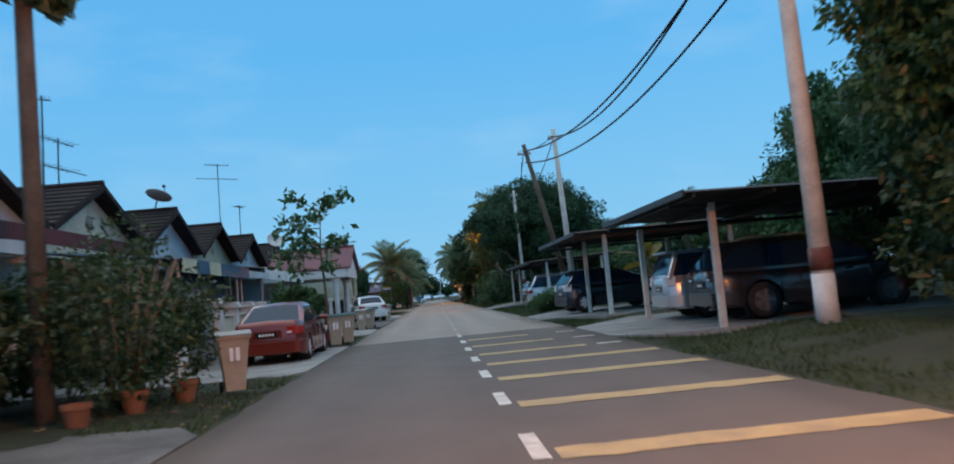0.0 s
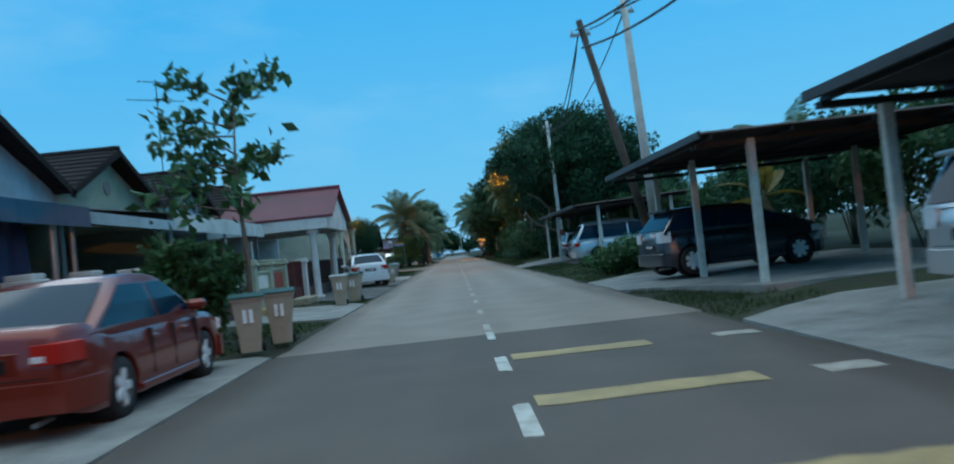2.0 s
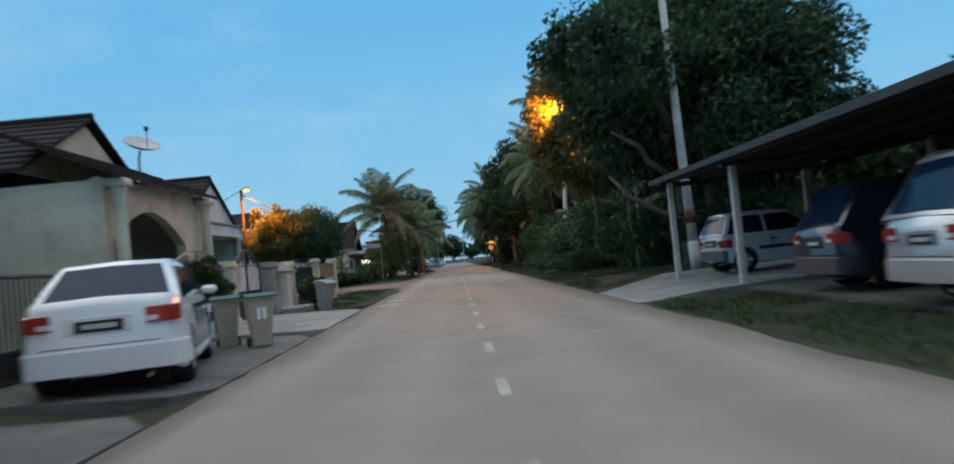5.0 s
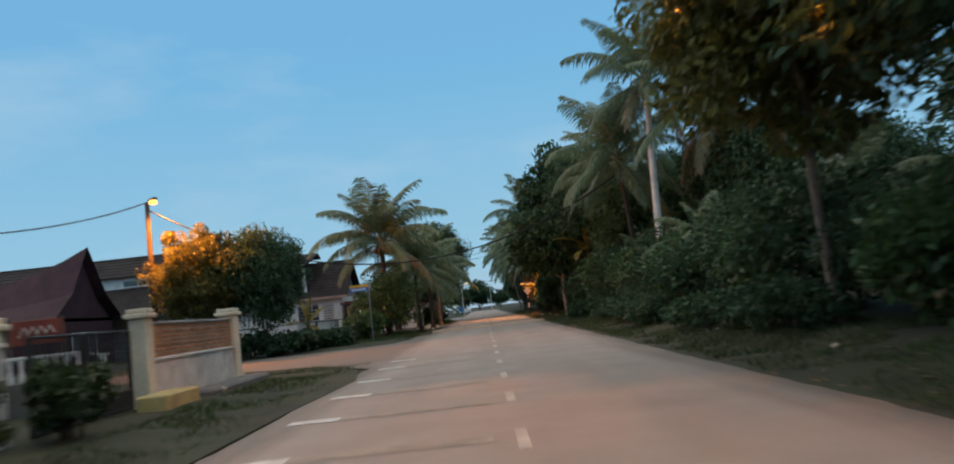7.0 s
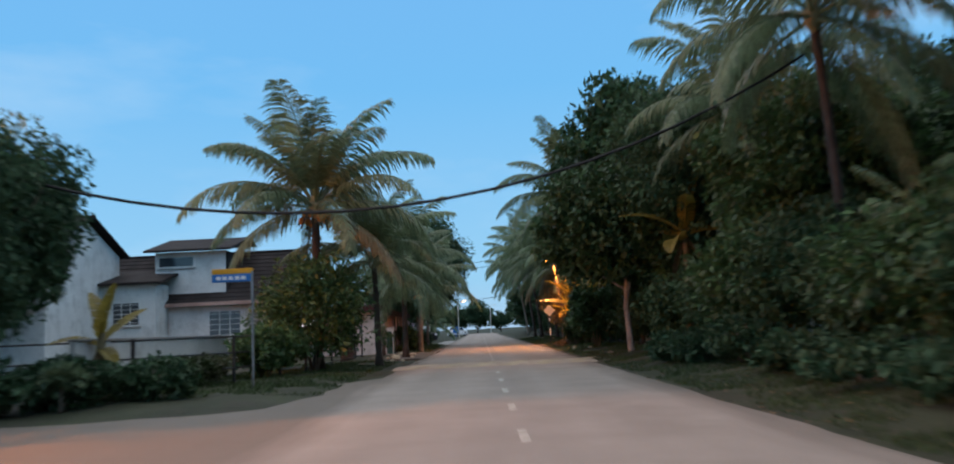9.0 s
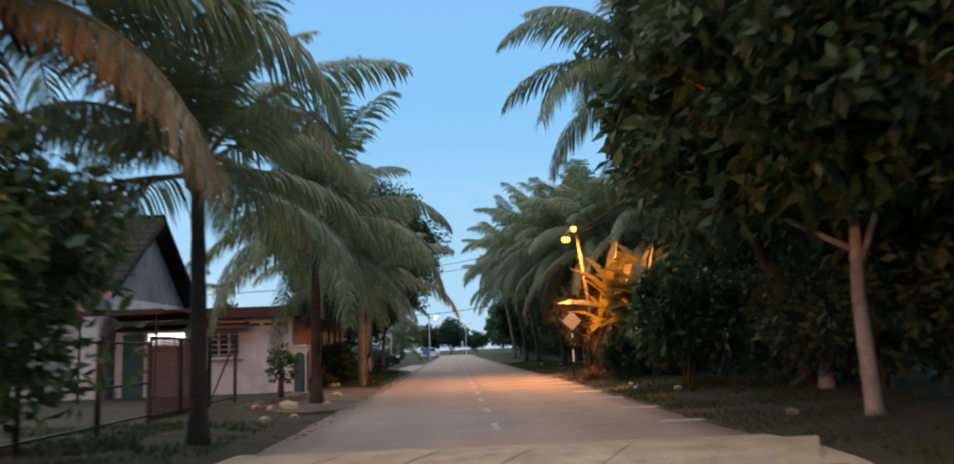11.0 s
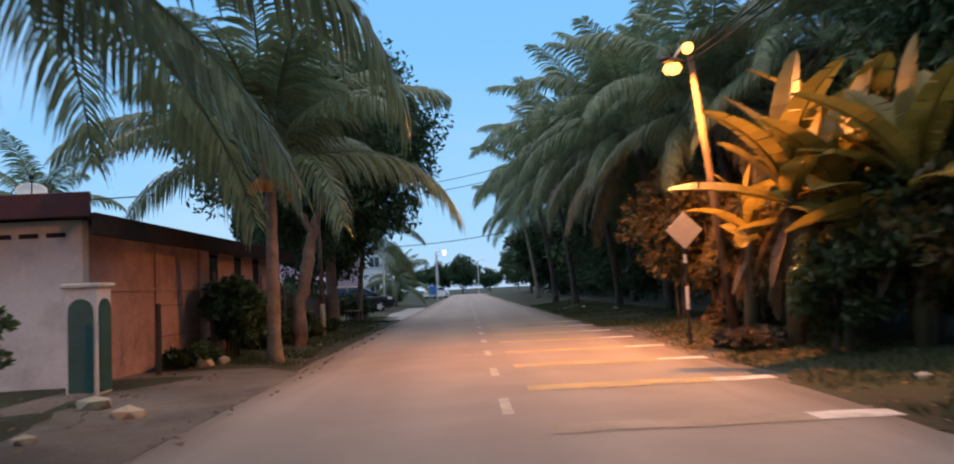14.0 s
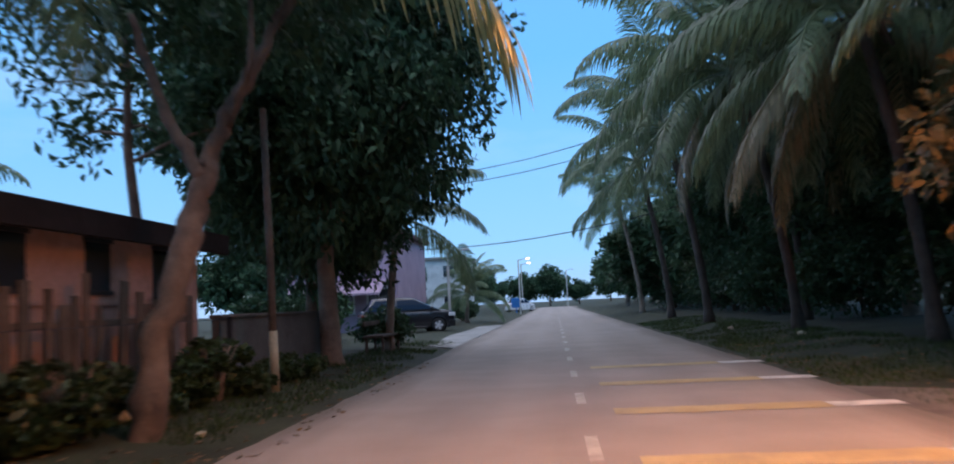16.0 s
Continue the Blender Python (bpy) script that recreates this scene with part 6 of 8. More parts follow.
# ---- the white house beyond the side road ----
wh = thing("white_house", (-10.8, 109.6, 0.1), "white house with a dark tiled roof and a dormer", "house", "houses beyond the junction")
part("front_wall", Shape().box(-13.0, 0.0, -0.1, 0.0, 0.18, 3.0, 0.01), WHITE_PAINT, wh)
part("side_wall", Shape().box(-0.18, 0.18, -0.1, 0.0, 7.2, 3.0, 0.01), WHITE_PAINT, wh)
part("side_wall", Shape().box(-13.0, 0.18, -0.1, -12.82, 7.2, 3.0), WHITE_PAINT, wh)
part("rear_wall", Shape().box(-12.82, 7.02, -0.1, -0.18, 7.2, 3.0), WHITE_PAINT, wh)
gw = Shape()
gw.prism([(0.0, 3.003), (7.2, 3.003), (3.6, 5.6)], -0.16, -0.004)
part("gable_wall", gw, CONCRETE, wh, "grey rendered gable")
roof_pair(wh, -0.42, 7.62, 3.6, 2.98, 5.85, -13.4, 0.5, TILE, 12)
for ye in (-0.42, 7.62):
    r = Shape()
    r.prism([(ye, 2.82), (3.6, 5.68), (3.6, 5.84), (ye, 2.98)], 0.5, 0.54)
    part("rake_board", r, TILE, wh)
part("eave_fascia", Shape().box(-13.4, -0.48, 2.84, 0.5, -0.43, 3.02, 0.008), PINK_WALL, wh, "faded orange eave board")
dm = part("dormer", Shape().box(-6.3, 0.3, 3.3, -2.65, 4.2, 5.72, 0.01), WHITE_PAINT, wh, "white dormer wall")
part("dormer_cheek", Shape().box(-2.646, 0.33, 3.3, -2.59, 4.2, 5.7, 0.006), TILE, wh, "dark tiled dormer side")
dr2 = Shape()
dr2.prism([(-0.25, 5.68), (-0.25, 5.8), (3.4, 6.75), (4.5, 6.4), (4.5, 6.28), (3.4, 6.6)], -6.7, -2.2)
part("dormer_roof", dr2, TILE, wh)
window_set(dm, 0.3, -6.1, -4.3, 4.95, 5.45, 1, -1, axis="y")
wg = part("wing", Shape().box(-13.2, -1.6, -0.1, -5.5, 0.0, 4.0, 0.01), WHITE_PAINT, wh, "projecting white wing")
wr = Shape()
wr.prism([(-2.0, 3.95), (-2.0, 4.08), (1.6, 4.95), (1.6, 4.82)], -13.6, -5.1)
part("wing_roof", wr, TILE, wh)
window_set(wg, -1.6, -7.6, -6.3, 2.0, 3.1, 3, -1, axis="y", grille=True)
window_set(wh, 0.0, -3.4, -1.8, 1.2, 2.55, 3, -1, axis="y", grille=True)
sd = part("shutter_door", Shape().box(-1.5, -0.05, 0.0, -0.65, 0.0, 2.55, 0.01), POST_PAINT, wh, "pale louvred door")
for k in range(12):
    part("slat", Shape().box(-1.42, -0.075, 0.2 + 0.19 * k, -0.73, -0.05, 0.31 + 0.19 * k), CONCRETE, sd)
for x in (-5.45, -1.75, -0.2):
    part("pier", Shape().box(x, -0.04, -0.1, x + 0.16, 0.0, 2.8, 0.006), WHITE_PAINT, wh)
garden_wall(-8.4, 84.6, 94.0, 1.3, WHITE_PAINT, "low white wall along the side of a yard", CONCRETE)


def mesh_fence(label, pts, h, mat, rails=(0.35, 0.95), group="fences", thin=0.022):
    """Posts with rails strung between them."""
    t = thing("fence", (pts[0][0], pts[0][1], 0.03), label, "fence", group)
    off = Vector((pts[0][0], pts[0][1], 0))
    for x, y in pts:
        part("post", Shape().box(x - off.x - 0.035, y - off.y - 0.035, -0.2, x - off.x + 0.035, y - off.y + 0.035, h, 0.008), mat, t)
    for a, b in zip(pts, pts[1:]):
        for u in rails:
            part("rail", Shape().tube([(a[0] - off.x, a[1] - off.y, h * u), (b[0] - off.x, b[1] - off.y, h * u)], thin, 6), mat, t)
    return t


mesh_fence("dark rail fence along a grassy corner yard", [(-16, 81.6), (-13, 82.8), (-10.2, 84.4), (-8.0, 86.4), (-6.6, 89.0), (-6.2, 92.0)], 1.25, DARK_STEEL, (0.35, 0.65, 0.97))
# ---- the fenced yard and the salmon house ----
mesh_fence("dark steel pipe fence with two rails", [(-5.9, 94.0), (-5.9, 96.2), (-5.9, 98.4), (-5.9, 100.4)], 1.45, DARK_STEEL, (0.12, 0.5, 0.97))
barred_gate(-5.95, 100.55, 103.7, 1.5, "open-barred dark steel yard gate", 0.0, DARK_STEEL, 0.06, 0.05, 0.11, False)
f2 = mesh_fence("dark steel fence panel with a diagonal brace", [(-5.9, 103.85), (-5.9, 105.9)], 1.6, DARK_STEEL, (0.1, 0.97))
part("brace", Shape().tube([(0, 0.05, 0.15), (0, 2.0, 1.5)], 0.025, 6), DARK_STEEL, f2)
sh = thing("salmon_house", (-5.4, 110.25, 0.05), "low house with white front and salmon side wall", "house", "houses beyond the junction")
part("front_wall", Shape().box(-5.0, 0.0, -0.1, 0.0, 0.18, 2.25, 0.008), WHITE_PAINT, sh, "white front wall")
side_wall = part("side_wall", Shape().box(-0.18, 0.18, -0.1, 0.0, 11.2, 2.2, 0.008), PINK_WALL, sh, "stained salmon side wall")
for y, z0, z1 in ((6.9, 1.45, 2.0), (8.4, 1.45, 2.0), (5.2, 0.6, 2.0), (9.9, 1.3, 2.0)):
    w = part("window", Shape().box(-0.01, y, z0, 0.012, y + 0.5, z1, 0.004), WINDOW_GLASS, side_wall)
    for z in (z0 - 0.05, z1):
        part("frame", Shape().box(0.012, y - 0.04, z, 0.03, y + 0.54, z + 0.05), DARK_STEEL, w)
for y in (2.4, 4.5):
    part("pier", Shape().box(0.0, y, -0.1, 0.035, y + 0.2, 2.2, 0.006), PINK_WALL, side_wall)
part("ledge", Shape().box(0.0, 0.2, 1.28, 0.025, 11.0, 1.33, 0.004), PINK_WALL, side_wall)
gb = np.random.default_rng(61)
fence = thing("board_fence", (-5.08, 117.4, 0.05), "weathered brown upright boards leaning along a salmon wall", "fence")
for zr in (0.35, 1.05):
    part("rail", Shape().box(-0.05, -3.0, zr, -0.01, 3.1, zr + 0.07, 0.008), WOOD_POLE, fence)
for k in range(30):
    if gb.random() < 0.16:
        continue
    y, w, h = -2.95 + 0.205 * k, gb.uniform(0.1, 0.18), gb.uniform(1.15, 1.62)
    m = Matrix.Translation((0.0, y, 0)) @ Matrix.Rotation(gb.normal() * 0.03, 4, "X")
    part("board", Shape().box(-0.012, 0, -0.1, 0.012, w, h, 0.004), WOOD_POLE if k % 3 else FORK_BARK, fence, m=m)
part("rear_wall", Shape().box(-5.0, 11.0, -0.1, -0.18, 11.2, 2.2), WHITE_PAINT, sh)
part("side_wall", Shape().box(-5.2, 0.0, -0.1, -5.0, 11.2, 2.2), WHITE_PAINT, sh)
part("roof_sheet", corrugated(0.35, -5.25, -0.35, 11.5, 2.26, 2.58), DARK_ZINC, sh, "dark zinc lean-to roof")
part("roof_fascia", Shape().box(0.3, -0.4, 2.0, 0.37, 11.5, 2.29, 0.01), TILE, sh)
part("front_fascia", Shape().box(-5.25, -0.44, 2.24, 0.3, -0.38, 2.56, 0.01), MAROON, sh, "maroon sheet fascia along the front")
for k in range(4):
    part("vent_slot", Shape().box(-1.55 + 0.36 * k, -0.02, 2.02, -1.3 + 0.36 * k, 0.01, 2.08), INTERIOR, sh)
window_set(sh, 0.0, -4.25, -3.15, 1.5, 1.9, 1, -1, LIT_WINDOW, "y", True)
window_set(sh, 0.0, -2.45, -1.55, 1.11, 1.86, 3, -1, WINDOW_GLASS, "y", True)
part("door", Shape().box(-4.98, -0.03, 0.0, -4.36, 0.0, 1.85, 0.01), GREEN_METAL, sh, "dark green door")
for a, b in ((-5.0, -3.05), (-2.8, -1.25)):
    s = Shape()
    s.prism([(-0.05, 2.12), (-0.6, 1.98), (-0.6, 1.93), (-0.05, 2.06)], a, b)
    part("window_hood", s, MAROON, sh, "small maroon window hood")
part("front_awning", corrugated(-5.2, -2.9, -2.6, -0.3, 2.42, 2.42, 0.2, 0.014, "y"), MAROON, sh, "maroon sheet awning along the front")
part("awning_edge", Shape().box(-5.2, -2.65, 2.3, -2.9, -2.58, 2.46, 0.01), MAROON, sh)
for x in (-5.1, -3.1):
    part("awning_post", Shape().tube([(x, -2.5, 0), (x, -2.5, 2.35)], 0.03, 7), DARK_STEEL, sh)
gp = thing("gate_pier", (-5.0, 109.55, 0.0), "white gate pier with arched green shutters", "gate pier")
part("pier", Shape().box(-0.19, -0.2, -0.1, 0.19, 0.2, 1.36, 0.012), WHITE_PAINT, gp)
part("cap", Shape().box(-0.23, -0.24, 1.36, 0.23, 0.24, 1.42, 0.015), POST_PAINT, gp)
for m in (Matrix.Translation((0, -0.2, 0)), Matrix.Translation((0.19, 0, 0)) @ Matrix.Rotation(radians(90), 4, "Z")):
    s = Shape()
    s.prism([(-0.15, 0.1), (0.15, 0.1), (0.15, 1.08)] + [(0.15 * math.cos(a), 1.08 + 0.15 * math.sin(a)) for a in [math.pi * k / 8 for k in range(1, 8)]] + [(-0.15, 1.08)], -0.02, 0.01, 1)
    s.v = [tuple(m @ Vector(p)) for p in s.v]
    part("shutter", s, GREEN_METAL, gp, "arched dark green shutter")
garden_wall(-5.2, 121.6, 128.0, 1.15, DARK_CONCRETE, "low stained concrete wall under the mango tree")
mesh_fence("thin wire fence along the salmon wall", [(-4.9, 111.5), (-4.9, 114.0), (-4.9, 116.5), (-4.9, 119.0), (-4.9, 121.4)], 1.1, DARK_STEEL, (0.55, 0.97), thin=0.005)

# ---- far houses ----
def far_house(x0, x1, y0, y1, h, wall, roof, label, rows=1, flat=False):
    t = thing("far_house", ((x0 + x1) / 2, (y0 + y1) / 2, 0), label, "house", "houses far down the lane")
    a, b = (x1 - x0) / 2, (y1 - y0) / 2
    w = part("wall", Shape().box(-a, -b, -0.1, a, b, h, 0.01), wall, t)
    if flat:
        part("roof", Shape().box(-a - 0.3, -b - 0.3, h, a + 0.3, b + 0.3, h + 0.25, 0.02), roof, t)
    else:
        roof_pair(t, -b - 0.3, b + 0.3, 0, h, h + 1.6, -a - 0.4, a + 0.4, roof, 6)
        for s in (-1, 1):
            part("gable_wall", Shape().prism([(-b, h - 0.02), (b, h - 0.02), (0, h + 1.4)], s * a - 0.1, s * a), wall, t)
    for r in range(rows):
        for k in range(3):
            x = -a + (2 * a) * (k + 0.5) / 3
            window_set(t, -b, x - 0.55, x + 0.55, 1.0 + 2.9 * r, 2.1 + 2.9 * r, 2, -1, axis="y")
    return t


mauve_house = far_house(-13.0, -7.6, 147.5, 156, 4.7, MAUVE, MAROON, "mauve two-level house with a sloped maroon awning", 1, True)
awn = Shape()
awn.prism([(-4.2, 2.6), (-6.0, 1.9), (-6.0, 1.8), (-4.2, 2.5)], -2.2, 2.2)
part("awning", awn, MAUVE, mauve_house, "sloped mauve awning")
far_house(-26, -13, 222, 236, 6.4, WHITE_PAINT, WHITE_PAINT, "white two-storey house far down the lane", 2, True)
far_house(-17, -8.8, 186, 196, 5.6, WHITE_PAINT, CONCRETE, "white two-level house with a flat roof far down the lane", 2, True)
long_house = far_house(-46, -19.0, 103, 110, 5.7, WHITE_PAINT, TILE, "white house with a long dark roof beyond the side road", 0)
window_set(long_house, -3.5, 8.2, 11.2, 5.05, 5.45, 3, -1, axis="y")
part("lean_to_roof", Shape().prism([(-3.5, 4.95), (-3.5, 4.85), (-7.2, 2.9), (-7.2, 3.0)], -13.6, 13.6), TILE, long_house, "dark tiled lean-to roof")
swept = thing("far_house", (-22.9, 95.5, 0), "dark maroon house with an upswept roof gable", "house", "houses far down the lane")
part("wall", Shape().box(-11, -3.6, -0.1, -0.5, 3.6, 3.0, 0.01), DARK_MAROON, swept)
for s in (-1, 1):
    pts = []
    for i in range(9):
        u = i / 8
        lift = 5.0 + 2.1 * u ** 3
        pts += [(-12 + 12 * u, 0, lift), (-12 + 12 * u, s * 2.0, 3.6 + 1.2 * u ** 3 * 0.6), (-12 + 12 * u, s * 4.2, 2.8)]
    part("roof", Shape().add(pts, [(3 * i + k, 3 * i + k + 1, 3 * i + k + 4, 3 * i + k + 3) for i in range(8) for k in (0, 1)]), DARK_MAROON, swept)
part("gable_wall", Shape().prism([(-3.7, 2.8), (-1.9, 4.0), (0, 6.6), (1.9, 4.0), (3.7, 2.8)], -0.6, -0.5), DARK_MAROON, swept)
window_set(swept, -0.5, -1.4, 1.4, 0.9, 2.1, 3, 1)

# ---- cars ----
def wheel(parent, x, y, r, side, spokes=5, rim_mat=None):
    turn = Matrix.Translation((x, y, r)) @ Matrix.Rotation(radians(-90 * side), 4, "X")
    w = r * 0.32
    tyre = part("tyre", Shape().lathe([(r * 0.62, -w), (r * 0.93, -w), (r, -w * 0.6), (r, w * 0.6), (r * 0.93, w), (r * 0.64, w)], (0, 0, 0), 20, turn), RUBBER, parent, smooth=True)
    rim = part("rim", Shape().lathe([(r * 0.64, w * 0.95), (r * 0.6, w * 0.7), (r * 0.56, w * 0.3), (0.001, w * 0.25)], (0, 0, 0), 20, turn), GREY_TRIM, tyre)
    for k in range(spokes):
        part("spoke", Shape().box(0.02, -r * 0.14, w * 0.6, r * 0.63, r * 0.14, w * 0.96, 0.008, turn @ Matrix.Rotation(2 * math.pi * k / spokes, 4, "Z")), rim_mat or ALLOY, tyre)
    part("hub", Shape().lathe([(r * 0.16, w * 0.4), (r * 0.15, w * 0.86), (0.001, w * 0.9)], (0, 0, 0), 10, turn), rim_mat or ALLOY, tyre)


def car(x, y, yaw, z, paint, label, L, W, H, base, belt, deck, hood, cabin, wheel_r=0.3, clear=0.2, bumper=None, strip=False, tall_lamp=False, roof_rails=False, spokes=5, rim_mat=None, category="car", lens=None, windows=2, spoiler=False):
    """A parked car, nose along its own +x. cabin: rear glass foot, roof rear, roof front, windscreen foot along x."""
    t = thing("car", pose(x, y, z, 0, 0, yaw), label, category, "parked cars")
    h, w = L / 2, W / 2
    rf, rr, fr, wf = cabin
    R = wheel_r * 1.17
    axles = (-base / 2, base / 2)

    def half_width(u):
        e = min(u + h, h - u)
        return w * (1 - 0.17 * max(0.0, 1 - e / 0.55) ** 2.2)

    def top_z(u):
        back, front = u + h, h - u
        if u < rf:
            zt = deck
        elif u < rf + 0.4:
            zt = belt + (deck - belt) * (rf + 0.4 - u) / 0.4
        elif u < wf:
            zt = belt + (hood - belt) * max(0.0, (u - wf + 0.5) / 0.5)
        else:
            zt = hood - 0.09 * ((u - wf) / max(0.01, h - wf)) ** 2
        return zt - 0.16 * max(0.0, 1 - front / 0.16) ** 2 - 0.09 * max(0.0, 1 - back / 0.1) ** 2

    def sill_z(u):
        zl = clear + 0.07 * max(0.0, 1 - min(u + h, h - u) / 0.25)
        for a in axles:
            if abs(u - a) < R:
                zl = max(zl, wheel_r + math.sqrt(R * R - (u - a) ** 2))
        return zl

    us = {-h, -h + 0.03, -h + 0.08, -h + 0.16, -h + 0.3, h, h - 0.03, h - 0.08, h - 0.16, h - 0.3, rf, rf + 0.2, rf + 0.4, wf, 0.0, base / 4, -base / 4}
    for a in axles:
        us |= {a + R * math.cos(math.pi * k / 10) for k in range(11)} | {a - R - 0.004, a + R + 0.004}
    us = sorted(q for q in us if -h <= q <= h)
    rings = []
    for u in us:
        ww, zt, zl = half_width(u), top_z(u), sill_z(u)
        hi = max(zt - 0.06, zl + 0.05)
        levels = [zl, zl + 0.05, zl + (hi - zl) * 0.45, zl + (hi - zl) * 0.8, hi]
        def bulge(zz):
            v = (zz - clear) / max(0.2, zt - clear)
            return ww * (0.955 + 0.045 * math.sin(math.pi * min(1.0, max(0.0, v * 1.25 + 0.05))) - 0.05 * max(0.0, v - 0.8) / 0.2)
        half = [(0.0, clear + 0.04), (bulge(zl) * 0.9, max(clear + 0.04, zl - 0.0))] + [(bulge(q), q) for q in levels] + [(ww * 0.86, zt), (0.0, zt + 0.025)]
        rings.append([(u, a, b) for a, b in half] + [(u, -a, b) for a, b in reversed(half[1:-1])])
    n = len(rings[0])
    body = Shape().add([p for r in rings for p in r], [(i * n + k, i * n + (k + 1) % n, (i + 1) * n + (k + 1) % n, (i + 1) * n + k) for i in range(len(rings) - 1) for k in range(n)] + [tuple(range(n)), tuple(range((len(rings) - 1) * n, len(rings) * n))])

    def soft(name, shape, mat, up=t, lab="", angle=38):
        me = shape.mesh(name, mat, True)
        me.set_sharp_from_angle(angle=radians(angle))
        return part(name, me, None, up, lab)

    soft("body", body, paint)
    # the cabin: painted pillars and roof, with each pane let into them
    zr, wb, wr = H - 0.03, 0.93 * w, 0.72 * w

    def side_y(zz):
        v = (zz - belt) / (zr - belt)
        return wb - (wb - wr) * v ** 1.25 if v > 0 else wb

    def line_z(u):
        if u <= rr:
            return belt + (zr - belt) * max(0.0, (u - rf) / max(0.02, rr - rf))
        if u >= fr:
            return hood + (zr - hood) * max(0.0, (wf - u) / max(0.02, wf - fr))
        return zr + 0.035 * math.sin(math.pi * (u - rr) / (fr - rr))

    stations = [rf, rf + (rr - rf) * 0.5, rr] + [rr + (fr - rr) * k / 4 for k in (1, 2, 3)] + [fr, fr + (wf - fr) * 0.5, wf]
    rings = []
    for u in stations:
        zt = line_z(u)
        low = min(belt, zt) - 0.05
        ys = [(wb, low)] + [(side_y(belt + (zt - belt) * v), belt + (zt - belt) * v) for v in (0.05, 0.5, 0.88)] + [(side_y(zt) - 0.05, zt), (0.0, zt + 0.02)]
        rings.append([(u, a, b) for a, b in ys] + [(u, -a, b) for a, b in reversed(ys[:-1])])
    n = len(rings[0])
    soft("cabin", Shape().add([p for r in rings for p in r], [(i * n + k, i * n + k + 1, (i + 1) * n + k + 1, (i + 1) * n + k) for i in range(len(rings) - 1) for k in range(n - 1)]), paint)
    zlo, zhi = belt + 0.03, zr - 0.075

    def edge_u(zz, rear):
        v = (zz - belt) / (zr - belt)
        return rf + (rr - rf) * v + 0.1 if rear else wf - (wf - fr) * max(0.0, (zz - hood) / (zr - hood)) - 0.1

    cuts = [None] + ([rr + (fr - rr) * 0.55] if windows == 2 else [rr + (fr - rr) * 0.32, rr + (fr - rr) * 0.8]) + [None]
    for sd in (-1, 1):
        for k in range(len(cuts) - 1):
            a, b = cuts[k], cuts[k + 1]
            grid = []
            for zz in (zlo, (zlo + zhi) / 2, zhi):
                u0 = edge_u(zz, True) if a is None else a + 0.035
                u1 = edge_u(zz, False) if b is None else b - 0.035
                grid.append([(u0, sd * (side_y(zz) + 0.006), zz), (u1, sd * (side_y(zz) + 0.006), zz)])
            part("side_window", Shape().add([p for r in grid for p in r], [(0, 1, 3, 2), (2, 3, 5, 4)]), CAR_GLASS, t, "dark tinted window")
    for name, u0, z0, u1, z1 in (("rear_window", rf, belt, rr, zr), ("windscreen", wf, hood, fr, zr)):
        s = 1 if name == "windscreen" else -1
        pts = []
        for v in (0.08, 0.5, 0.9):
            zz, u = z0 + (z1 - z0) * v, u0 + (u1 - u0) * v
            yy = side_y(zz) - 0.1
            pts += [(u + s * 0.012, -yy, zz + 0.012), (u + s * 0.016, 0, zz + 0.03), (u + s * 0.012, yy, zz + 0.012)]
        part(name, Shape().add(pts, [(0, 1, 4, 3), (1, 2, 5, 4), (3, 4, 7, 6), (4, 5, 8, 7)]), CAR_GLASS, t, "tinted glass", True)
    if spoiler:
        part("spoiler", Shape().box(rr - 0.2, -wr + 0.08, zr - 0.04, rr + 0.1, wr - 0.08, zr + 0.015, 0.015), paint, t)

    def wrap(name, front, s0, s1, z0, z1, out, mat, sd=1, lab=""):
        """A strip bent round the end of the car, from s0 to s1 metres along its outline from the middle."""
        e0 = half_width(h)
        path = [Vector((0.0, e0 * k / 6)) for k in range(7)] + [Vector((d, half_width(h - d))) for d in (0.03, 0.08, 0.14, 0.22, 0.32, 0.45, 0.6, 0.75)]
        acc, line = 0.0, []
        for a, b in zip(path, path[1:]):
            d = (b - a).length
            for v in (0, 0.5):
                if s0 <= acc + v * d <= s1:
                    nrm = Vector((-(b - a).y, (b - a).x)).normalized()
                    line.append((a.lerp(b, v), nrm))
            acc += d
        pts = []
        for q, nrm in line:
            for o, zz in ((-0.03, z0), (out, z0 + 0.015), (out, z1 - 0.015), (-0.03, z1)):
                r = q + nrm * o
                pts.append(((h - r.x) * (1 if front else -1), sd * r.y, zz))
        m = len(line)
        sh = Shape().add(pts, [(i * 4 + k, i * 4 + k + 1, (i + 1) * 4 + k + 1, (i + 1) * 4 + k) for i in range(m - 1) for k in range(3)] + [(0, 1, 2, 3), tuple((m - 1) * 4 + k for k in range(4))])
        return soft(name, sh, mat, t, lab, 50)

    bm = bumper or paint
    reach = h - base / 2 - R + half_width(h) - 0.08
